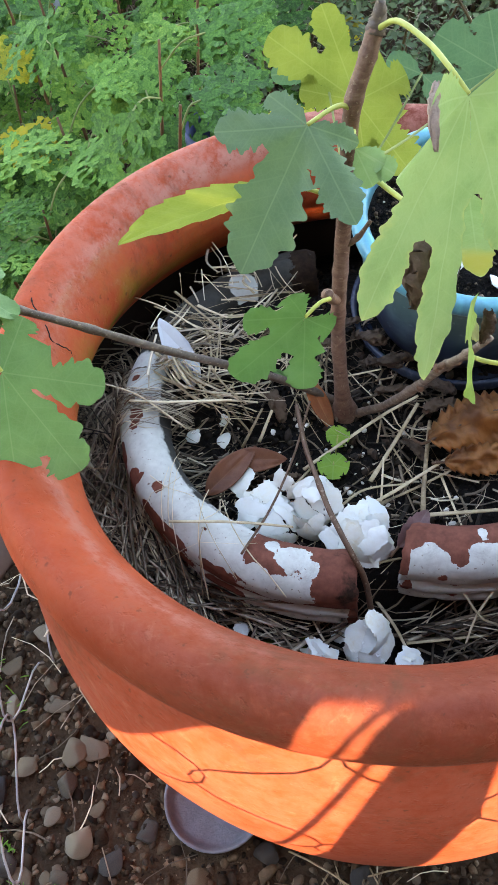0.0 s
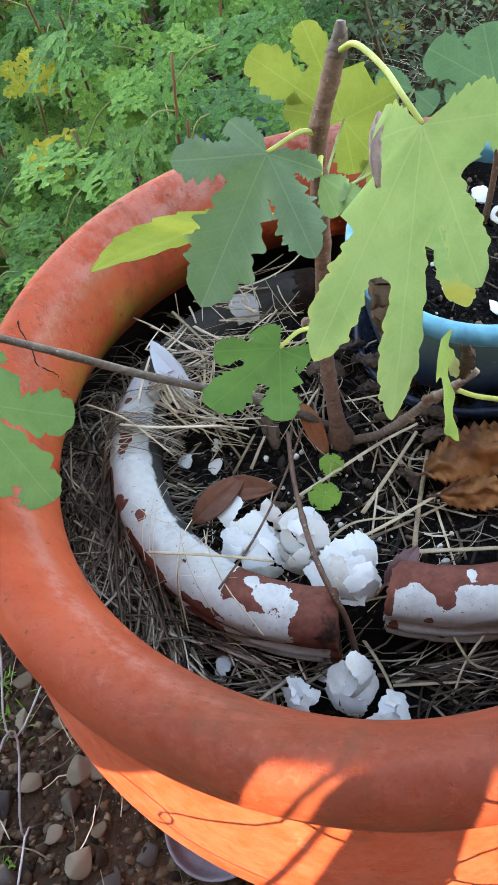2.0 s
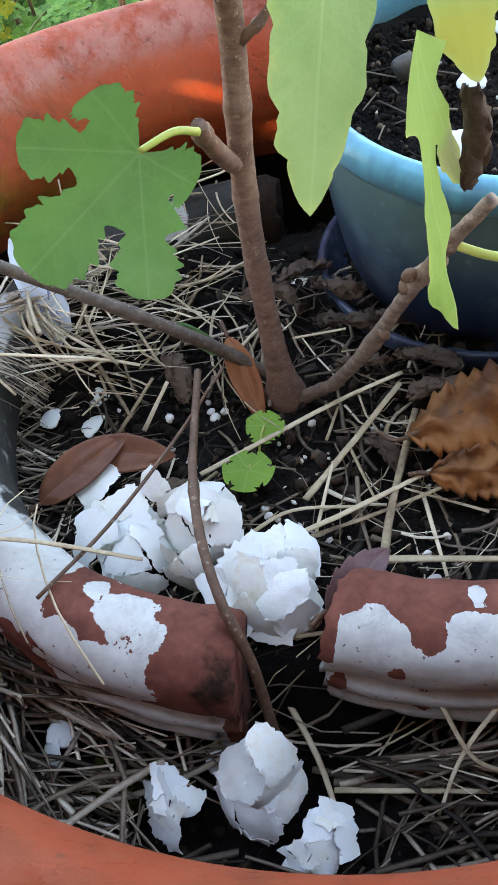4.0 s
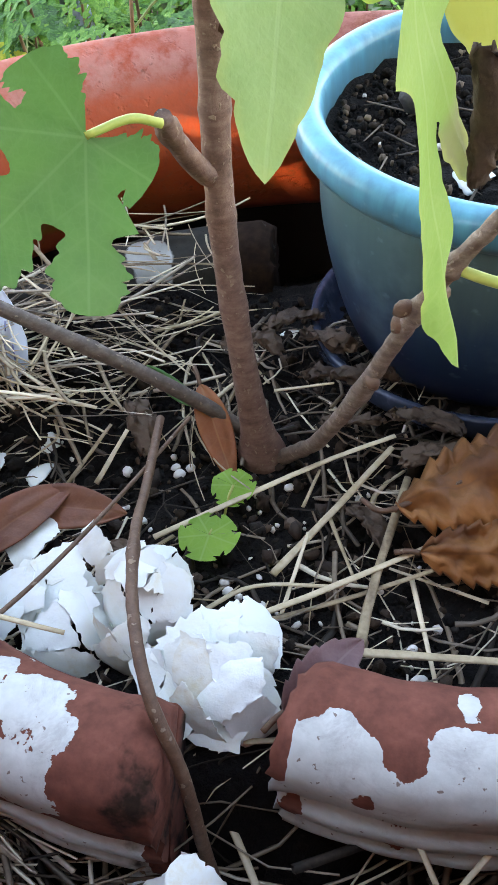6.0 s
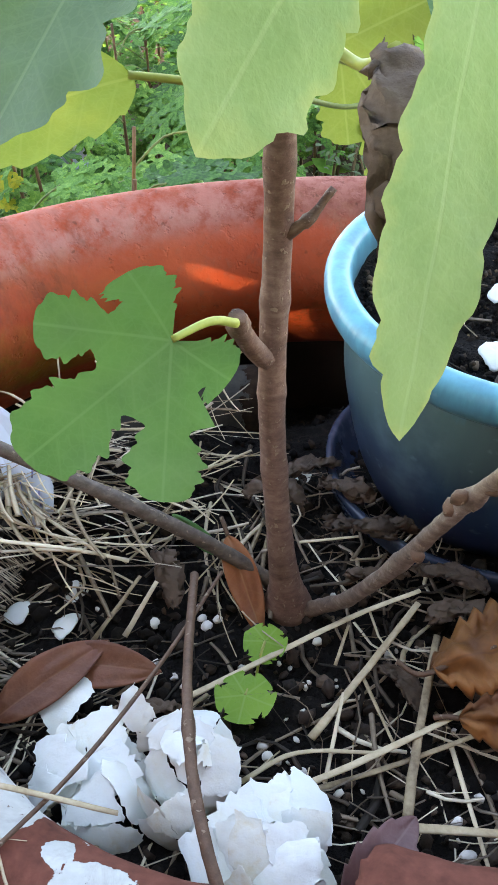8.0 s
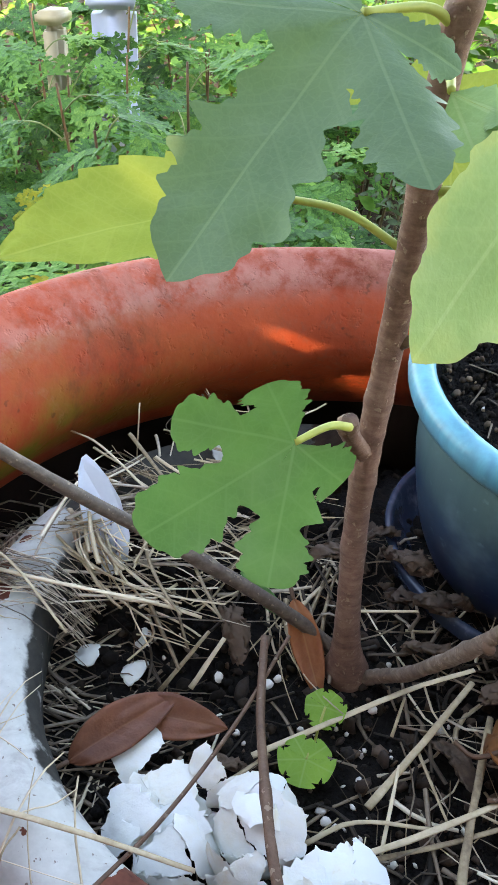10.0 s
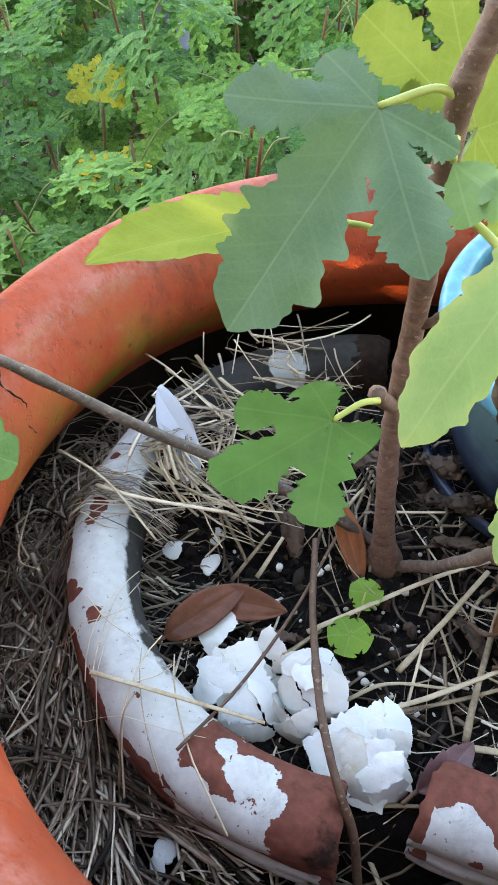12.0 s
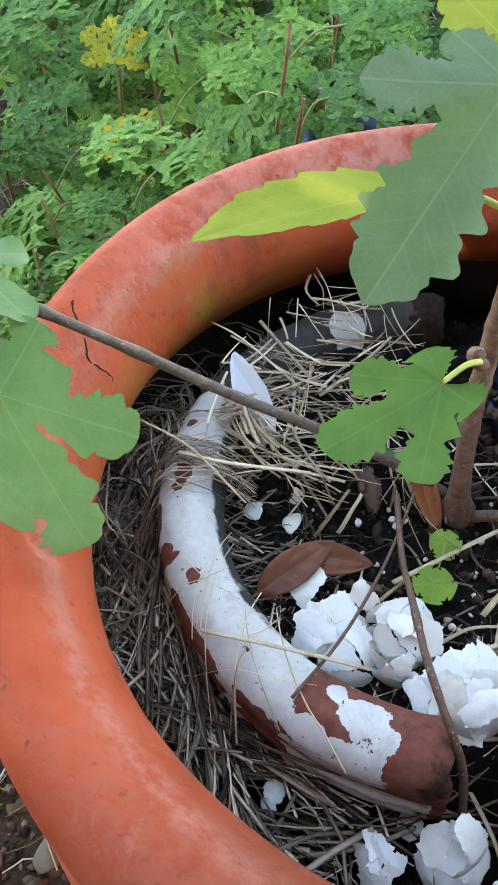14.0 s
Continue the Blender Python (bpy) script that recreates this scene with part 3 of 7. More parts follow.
# ---------------------------------------------------------------- the large planter
planter = empty("planter", (PCX, PCY, GZ), "large round terracotta-orange plastic planter, sun-bleached and cracked", "planter")
RIM = smooth_profile([(0.326, 0.010), (0.309, 0.019), (0.2975, 0.026), (0.287, 0.041), (0.275, 0.059), (0.2665, 0.075), (0.2640, 0.088), (0.2670, 0.103), (0.2755, 0.120), (0.288, 0.1380),
                      (0.299, 0.1475), (0.309, 0.1515), (0.319, 0.1485), (0.327, 0.138), (0.3315, 0.122), (0.3320, 0.108), (0.3285, 0.0975), (0.3195, 0.0935)], 4)
BODY = smooth_profile([(0.3185, 0.0950), (0.3205, 0.080), (0.328, 0.045), (0.338, 0.000), (0.3455, -0.055), (0.347, -0.110), (0.342, -0.170), (0.330, -0.250), (0.311, -0.340), (0.284, -0.446)], 4) + [(0.270, -0.449), (0.0, -0.449)]
WALL = [(0.306, -0.30), (0.332, -0.12), (0.333, -0.02), (0.324, 0.012)]


def pot_wobble(a, j):
    w = 0.0022 * math.sin(2 * a + 0.7) + 0.0014 * math.sin(5 * a + 1.9)
    return w, 0.0016 * math.sin(3 * a + 0.4)


def build_planter():
    bm = bmesh.new()
    lathe(bm, [(r, z - GZ) for r, z in RIM], 200, wobble=pot_wobble)
    bmesh.ops.recalc_face_normals(bm, faces=bm.faces[:])
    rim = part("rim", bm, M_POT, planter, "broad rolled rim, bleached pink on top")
    chalk_highlight, algae, vivid = [], [], []
    for v in rim.data.vertices:
        r, z, a = math.hypot(v.co.x, v.co.y), v.co.z + GZ, math.degrees(math.atan2(v.co.y, v.co.x))
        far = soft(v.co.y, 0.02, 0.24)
        # The last term paints a pale highlight along the left ridge.
        chalk_highlight.append(soft(z, 0.118, 0.148) * (0.06 + 0.94 * far) + 0.10 * soft(z, 0.05, 0.1) + 0.95 * math.exp(-((r - 0.284) / 0.007) ** 2) * soft(z, 0.112, 0.125) * soft(-v.co.x, 0.02, 0.16))
        inner = 1.0 if r < 0.285 and z < 0.135 else 0.0
        da = (a - 158 + 180) % 360 - 180
        # Light put into the colour: inner wall, most at the back, and left rim.
        vivid.append(max(soft(0.288 - r, 0.0, 0.014) * (1 - soft(z, 0.128, 0.140)) * (0.2 + 0.8 * soft(v.co.y, -0.18, 0.02)), 0.85 * soft(-v.co.x, 0.02, 0.20) * soft(v.co.y, -0.32, -0.18)))
        algae.append(inner * math.exp(-(da / 26.0) ** 2) * (0.25 + 0.95 * soft(0.120 - z, 0.0, 0.05)))
    float_attr(rim.data, "chalk_highlight", chalk_highlight)
    float_attr(rim.data, "algae", algae)
    float_attr(rim.data, "vivid", vivid)
    bm = bmesh.new()
    lathe(bm, [(r, z - GZ) for r, z in BODY], 200, wobble=lambda a, j: pot_wobble(a, j) if j < 33 else (0, 0))
    bmesh.ops.remove_doubles(bm, verts=bm.verts[:], dist=1e-5)
    bmesh.ops.recalc_face_normals(bm, faces=bm.faces[:])
    body = part("body", bm, M_POT, planter)
    float_attr(body.data, "vivid", [0.46] * len(body.data.vertices))
    float_attr(body.data, "chalk_highlight", [0.34] * len(body.data.vertices))
    # Near-black wall: the shade under the rim is put into its colour.
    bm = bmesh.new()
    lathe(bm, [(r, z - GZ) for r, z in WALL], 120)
    part("inner_wall", bm, M_UNDERCUT, planter, "inner wall below the rim, its shade put into the dark colour")
    bm = bmesh.new()
    split = [(169.2, 0.3060, 0.1506), (170.6, 0.3030, 0.1496), (172.0, 0.2990, 0.1477), (174.75, 0.2865, 0.1362), (176.5, 0.2820, 0.1300), (176.3, 0.2760, 0.1208), (175.75, 0.2705, 0.1105), (177.5, 0.2668, 0.1020), (177.0, 0.2642, 0.0900)]
    for pts in ([(PCX + r * math.cos(radians(a)), PCY + r * math.sin(radians(a)), z) for a, r, z in split],):
        line = []
        for p in bezier(pts, 4):
            q = Vector((p.x - PCX, p.y - PCY, p.z - GZ))
            line.append(q + Vector((rnd.uniform(-1, 1), rnd.uniform(-1, 1), rnd.uniform(-1, 1))) * 0.0006)
        tube(bm, line, lambda s: 0.0010 * (1 - 0.6 * s), 5)
    part("crack", bm, M_CRACK, planter, "dark hairline crack in the rim")


build_planter()


def soil_z(x, y):
    dx, dy = x - RCX, y - RCY
    d, a = math.hypot(dx, dy), math.degrees(math.atan2(dy, dx))
    inside = 0.002 + 0.006 * soft(y, 0.03, 0.16) + 0.026 * soft(-x, 0.03, 0.14) * soft(y, 0.0, 0.1)
    outside = -0.050 - 0.012 * soft(d, 0.24, 0.31)
    open_side = soft(a, -14, 0) * (1 - soft(a, 84, 96))
    k = soft(d, 0.172, 0.200) * (1 - open_side) + soft(d, 0.17, 0.30) * open_side
    z = inside + (outside - inside) * k
    return z + 0.004 * noise.noise((x * 34, y * 34, 2.0)) + 0.0022 * noise.noise((x * 110, y * 110, 4.0))


def build_soil():
    bm = bmesh.new()
    n, R = 180, 0.333
    cells = {}
    for i in range(n + 1):
        for j in range(n + 1):
            x, y = (2 * i / n - 1) * R, (2 * j / n - 1) * R
            if x * x + y * y < R * R:
                cells[i, j] = bm.verts.new((x + PCX, y + PCY, soil_z(x + PCX, y + PCY)))
    for (i, j), v in list(cells.items()):
        q = [cells.get(k) for k in ((i, j), (i + 1, j), (i + 1, j + 1), (i, j + 1))]
        if all(q):
            bm.faces.new(q)
    return thing("potting_soil", bm, M_SOIL, "black moist potting soil filling the planter", "soil", kind="stuff")


build_soil()


def rock(bm, c, s, rng, sub=1, flat=0.7):
    made = bmesh.ops.create_icosphere(bm, subdivisions=sub, radius=1.0)["verts"]
    turn = Euler((rng.uniform(0, 6), rng.uniform(0, 6), rng.uniform(0, 6))).to_matrix()
    spin = Euler((0, 0, rng.uniform(0, 6))).to_matrix()
    k = Vector((rng.uniform(0.7, 1.2), rng.uniform(0.6, 1.0), flat * rng.uniform(0.7, 1.1)))
    for v in made:
        p = turn @ v.co
        p = Vector((p.x * k.x, p.y * k.y, p.z * k.z)) * (1 + 0.22 * noise.noise(p * 1.3 + Vector(c) * 40))
        v.co = Vector(c) + (spin @ p) * s
    return made


def bits(name, material, label, category, count, spots, size, rng, lift=0.3, rough=0.18):
    """Many small lumps in one mesh; spots gives a place."""
    verts, faces = [], []
    base = bmesh.new()
    bmesh.ops.create_icosphere(base, subdivisions=1, radius=1.0)
    bv, bf = [v.co.copy() for v in base.verts], [[v.index for v in f.verts] for f in base.faces]
    base.free()
    for _ in range(count):
        x, y, z = spots(rng)
        s = size(rng)
        k = Vector((rng.uniform(0.6, 1.3), rng.uniform(0.6, 1.3), rng.uniform(0.5, 1.0)))
        turn = Euler((rng.uniform(0, 6), rng.uniform(0, 6), rng.uniform(0, 6))).to_matrix()
        o = len(verts)
        for p in bv:
            q = turn @ Vector((p.x * k.x, p.y * k.y, p.z * k.z)) * (s * (1 + rng.uniform(-rough, rough)))
            verts.append((x + q.x, y + q.y, z + q.z + lift * s))
        faces += [[i + o for i in f] for f in bf]
    me = bpy.data.meshes.new(name)
    me.from_pydata(verts, [], faces)
    me.materials.append(material)
    for p in me.polygons:
        p.use_smooth = True
    ob = new(name, me)
    return tagged(ob, label, category, kind="stuff")


def soil_spot(rng):
    while True:
        x, y = rng.uniform(-0.32, 0.33), rng.uniform(-0.30, 0.34)
        if math.hypot(x - PCX, y - PCY) < 0.30:
            d = math.hypot(x - RCX, y - RCY)
            if not 0.155 < d < 0.215:
                return x, y, soil_z(x, y)


bits("soil_crumbs", M_CRUMB, "loose dark soil crumbs and bark fibres", "soil", 5200, soil_spot, lambda r: 0.0009 + 0.0042 * r.random() ** 3, random.Random(3))


def chip_spot(rng):
    while True:
        x, y = rng.uniform(-0.09, 0.16), rng.uniform(-0.09, 0.16)
        if math.hypot(x - RCX, y - RCY) < 0.165 and math.hypot(x - 0.1124, y - 0.177) > 0.113:
            return x, y, soil_z(x, y)


bits("bark_chips", M_CHIP, "brown bark chips and leaf crumbs on the soil", "bark", 420, chip_spot, lambda r: 0.0012 + 0.0050 * r.random() ** 2.4, random.Random(6), 0.35, 0.5)


def perlite_spot(rng):
    while True:
        x, y = rng.gauss(0.0, 0.07), rng.gauss(-0.005, 0.045)
        if math.hypot(x - RCX, y - RCY) < 0.15:
            return x, y, soil_z(x, y)


bits("perlite_grains", M_PERLITE, "white perlite grains in the dark soil", "perlite", 70, perlite_spot, lambda r: 0.0012 + 0.0018 * r.random() ** 2, random.Random(5), 0.6)
for px, py in ((-0.008, -0.039), (-0.011, -0.033), (-0.051, 0.034), (-0.046, 0.039), (-0.055, 0.040), (-0.079, 0.030), (0.008, -0.044), (0.075, -0.060), (0.079, -0.073)):
    bm = bmesh.new()
    rock(bm, (px, py, soil_z(px, py) + 0.002), rnd.uniform(0.0026, 0.0036), rnd, 2, 0.9)
    thing("perlite_grain", bm, M_PERLITE, "white perlite grain lying on the soil", "perlite", "perlite on the soil")

# ---------------------------------------------------------------- the broken clay pot sunk in the planter
CLAY = [(0.168, -0.085), (0.166, -0.030), (0.1635, 0.005), (0.1620, 0.022)] + smooth_profile(
    [(0.1622, 0.028), (0.1665, 0.0385), (0.1755, 0.0455), (0.187, 0.0475), (0.198, 0.0440), (0.2060, 0.0365), (0.2090, 0.0270), (0.2085, 0.0165)], 3) + [
    (0.2050, 0.0125), (0.2040, 0.0095), (0.2045, 0.0070), (0.2075, 0.0045), (0.2080, 0.0000), (0.2070, -0.0045), (0.2035, -0.0075),
    (0.2035, -0.0100), (0.2060, -0.0125), (0.2062, -0.0170), (0.2045, -0.0215), (0.1985, -0.0250), (0.1965, -0.0420), (0.1940, -0.085)]


def clay_shard(a0, a1, wear_of, label, centre=(RCX, RCY), tilt=0.075):
    th = empty("broken_flowerpot", (centre[0], centre[1], -0.05), label, "flowerpot", "pieces of the broken clay pot")
    rng = random.Random(int(a0 * 10) + 900)
    segs = max(30, int((a1 - a0) * 2.0))

    def wobble(a, j):
        deg = math.degrees(a)
        end = min(deg - a0, a1 - deg)
        chip = -0.005 * max(0.0, 1 - end / 2.5) if 4 < j < 26 else 0.0
        x = 0.19 * math.cos(a)
        return 0.0010 * noise.noise((a * 9, j * 0.4, 1.0)) , chip - tilt * max(0.0, x) + 0.0010 * noise.noise((a * 12, 2.0, j * 0.3)) + 0.05
    bm = bmesh.new()
    rings = lathe(bm, CLAY, segs, radians(a0), radians(a1), wobble=wobble)
    for ring in (rings[0], rings[-1]):
        mid = bm.verts.new(sum((v.co for v in ring), Vector()) / len(ring))
        for i in range(len(ring)):
            bm.faces.new((ring[i], ring[(i + 1) % len(ring)], mid))
        for v in ring:
            v.co += Vector((rng.uniform(-1, 1), rng.uniform(-1, 1), 0)) * 0.0015
    # close the underside
    for r0, r1 in zip(rings, rings[1:]):
        bm.faces.new((r0[-1], r1[-1], r1[0], r0[0]))
    bmesh.ops.recalc_face_normals(bm, faces=bm.faces[:])
    bm.verts.index_update()
    low = {v for ring in rings for v in ring[26:]} if len(CLAY) > 30 else set()
    for name in ("rim", "moulding"):
        piece = bm.copy()
        piece.verts.ensure_lookup_table()
        kept = {v.index for v in low}
        drop = [f for f in piece.faces if all(v.index in kept for v in f.verts) != (name == "moulding")]
        bmesh.ops.delete(piece, geom=drop, context='FACES')
        clay_part(name, piece, th, wear_of, a1)
    bm.free()
    return th


def clay_part(name, bm, th, wear_of, a1):
    ob = part(name, bm, M_CLAY, th)
    wear, moss = [], []
    for v in ob.data.vertices:
        a = math.degrees(math.atan2(v.co.y, v.co.x))
        a = a - 360 if a > a1 + 20 else a
        r, z = math.hypot(v.co.x, v.co.y), v.co.z - 0.05
        wear.append(wear_of(a, r, z))
        # Near-black on the inner wall, below the moulding, back end and broken end.
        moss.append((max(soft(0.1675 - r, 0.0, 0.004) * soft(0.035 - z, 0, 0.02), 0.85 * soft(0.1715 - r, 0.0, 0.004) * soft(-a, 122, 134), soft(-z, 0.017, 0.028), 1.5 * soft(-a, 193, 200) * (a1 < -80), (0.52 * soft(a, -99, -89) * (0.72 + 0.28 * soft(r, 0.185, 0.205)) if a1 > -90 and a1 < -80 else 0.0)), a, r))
    float_attr(ob.data, "wear", wear)
    if a1 < -80:
        moss = [m * (1 - 1.6 * spot(b_, r_, -236.5, 0.172, 4.6, 0.014)) for m, b_, r_ in moss]
        moss = [max(0.0, m) for m in moss]
    else:
        moss = [m for m, b_, r_ in moss]
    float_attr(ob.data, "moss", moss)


def spot(a, r, a0, r0, da, dr):
    return 1 - soft(math.hypot((a - a0) / da, (r - r0) / dr), 0.45, 1.55)


def wear_left(a, r, z):
    outer = r > 0.203 and z < 0.036
    belt = max(1.0 if outer else 0.0, soft(r, 0.1950, 0.2010)) * (1 - soft(a, -99.5, -96.0))
    ridge = soft(0.012 - z, 0.0, 0.003) * (1 - soft(a, -90.5, -88.5))
    patch = max(spot(a, r, -102.3, 0.184, 4.6, 0.0105), spot(a, r, -98.5, 0.190, 2.6, 0.007), spot(a, r, -109.5, 0.176, 1.8, 0.005))
    paint = 1 - soft(a, -117, -113.5) * (1 - max(belt, ridge, patch))
    # Bare brown groove line; the groove's shadow is put into it too.
    paint = min(paint, 1 - 0.8 * soft(z, 0.009, 0.013) * soft(0.024 - z, 0.0, 0.008) * soft(r, 0.2035, 0.2045))
    for a0, r0, da, dr in ((-146.2, 0.192, 1.8, 0.005), (-152.5, 0.2015, 1.0, 0.006), (-169.5, 0.193, 2.2, 0.006), (-138, 0.2080, 9.0, 0.0040), (-163, 0.2085, 4.0, 0.004), (-120, 0.2085, 7.0, 0.0030), (-172.5, 0.1905, 2.6, 0.0075), (-178.5, 0.198, 1.6, 0.006), (-186.0, 0.196, 1.2, 0.004), (-154.0, 0.2045, 2.4, 0.006)):
        paint = min(paint, 1 - spot(a, r, a0, r0, da, dr))
    w = 0.375 + 0.25 * (1 - paint)
    w = max(w, 0.60 * soft(-a, 246, 258))
    return max(w, 0.62 * soft(-z, 0.016, 0.022))


def wear_right(a, r, z):
    edge = 0.1985 - 0.010 * math.exp(-((a + 99.0) / 3.2) ** 2) - 0.009 * soft(a, -91.5, -88.5) - 0.010 * math.exp(-((a + 70) / 6) ** 2)
    paint = 1.0 if r > 0.203 and z < 0.036 else soft(r, edge - 0.003, edge + 0.003)
    paint = max(paint, spot(a, r, -86.3, 0.178, 1.3, 0.006))
    paint = min(paint, 1 - spot(a, r, -92.3, 0.1985, 2.2, 0.0060))
    paint = min(paint, 1 - spot(a, z, -96.0, 0.0265, 1.3, 0.0045))
    paint = min(paint, 1 - spot(a, z, -103.5, 0.0010, 1.6, 0.0060))
    w = 0.375 + 0.25 * (1 - paint)
    w = max(w, 0.64 * soft(-a, 102.2, 103.8) * soft(z, 0.018, 0.024))
    return max(w, 0.62 * soft(-z, 0.016, 0.022))


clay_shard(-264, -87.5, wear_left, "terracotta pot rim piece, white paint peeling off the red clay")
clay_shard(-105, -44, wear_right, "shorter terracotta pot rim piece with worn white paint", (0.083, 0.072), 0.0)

# ---------------------------------------------------------------- blue glazed pot with saucer
B_AX = Matrix.Translation((0.1047, 0.1741, 0.0291)) @ Euler((radians(7.7), radians(2.9), 0)).to_matrix().to_4x4()
saucer = empty("saucer", (0.1124, 0.177, -0.0015), "dark blue glazed ceramic saucer on the soil", "saucer")
bm = bmesh.new()
lathe(bm, smooth_profile([(0.004, 0.006), (0.068, 0.006), (0.088, 0.008), (0.099, 0.016), (0.105, 0.026), (0.1085, 0.0290), (0.1120, 0.0275), (0.1105, 0.016), (0.099, 0.002), (0.078, 0.0), (0.004, 0.0)], 4), 96)
bmesh.ops.recalc_face_normals(bm, faces=bm.faces[:])
M_SAUCER = simple("dark_blue_glaze", [(0.3, (0.012, 0.018, 0.034)), (0.55, (0.030, 0.045, 0.075)), (0.8, (0.16, 0.20, 0.26))], 18.0, 0.18, 0.15, 0.001)
part("dish", bm, M_SAUCER, saucer)
blue = empty("blue_flowerpot", (0, 0, 0), "small turquoise and navy glazed ceramic flowerpot on a saucer", "flowerpot")
blue.matrix_world = B_AX
bm = bmesh.new()
BP = [(0.116, 0.118), (0.116, 0.140), (0.118, 0.149), (0.124, 0.1525), (0.131, 0.151), (0.1345, 0.145), (0.1335, 0.136), (0.128, 0.129), (0.1215, 0.125), (0.119, 0.120),
      (0.1185, 0.105), (0.117, 0.080), (0.111, 0.048), (0.103, 0.018), (0.095, -0.002), (0.090, -0.012), (0.087, -0.0140)]
lathe(bm, smooth_profile([(r * 0.83, z * 0.865) for r, z in BP], 4) + [(0.058, -0.0125), (0.0, -0.0125)], 110, wobble=lambda a, j: (0.0006 * math.sin(4 * a), 0))
bmesh.ops.remove_doubles(bm, verts=bm.verts[:], dist=1e-5)
bmesh.ops.recalc_face_normals(bm, faces=bm.faces[:])
part("pot", bm, M_GLAZE, blue)
bm = bmesh.new()
rr = random.Random(12)
lathe(bm, [(0.0005, 0.110)] + [(0.097 * k / 14, 0.109 + 0.003 * math.sin(k)) for k in range(1, 15)], 70, wobble=lambda a, j: (0, 0.006 * noise.noise((j * 0.5 * math.cos(a), j * 0.5 * math.sin(a), 3.0)) if j else 0))
part("potting_mix", bm, M_SOIL, blue, "dark gritty potting mix")


def in_blue(x, y, z):
    return tuple(B_AX @ Vector((x, y, z)))


def blue_spot(rng):
    a, r = rng.uniform(0, 6.283), 0.092 * math.sqrt(rng.random())
    return in_blue(r * math.cos(a), r * math.sin(a), 0.110)


bits("potting_grit", M_GRAVEL, "tan grit and bark in the small pot", "grit", 170, blue_spot, lambda r: 0.0009 + 0.0022 * r.random() ** 2, random.Random(17), 0.3)
bits("potting_crumbs", M_CRUMB, "black soil crumbs in the small pot", "soil", 2600, blue_spot, lambda r: 0.0007 + 0.0022 * r.random() ** 3, random.Random(18), 0.3)
bits("perlite_chips", M_PERLITE, "pale chips and perlite on the small pot's soil", "perlite", 26, blue_spot, lambda r: 0.0010 + 0.0026 * r.random() ** 2, random.Random(19), 0.5)
bm = bmesh.new()
rock(bm, in_blue(-0.050, 0.010, 0.119), 0.010, rnd, 3, 0.8)
thing("round_pebble", bm, M_STONE, "round pinkish grey pebble on the small pot's soil", "pebble")
for k, (sx, sy, tx, ty, h) in enumerate(((0.02, 0.035, 0.035, 0.03, 0.10), (0.008, 0.028, 0.002, 0.04, 0.12), (0.014, 0.03, 0.05, 0.02, 0.09))):
    bm = bmesh.new()
    line = bezier([in_blue(sx, sy, 0.105), in_blue((sx + tx) / 2 + 0.004, (sy + ty) / 2, 0.11 + h / 2), in_blue(tx, ty, 0.11 + h)], 6)
    tube(bm, line, lambda s: 0.0030 - 0.001 * s, 8, 0.15)
    thing("young_stem", bm, M_STICK, "thin dark woody stem growing in the small blue pot", "stem", "stems in the small pot")

# ---------------------------------------------------------------- leaves


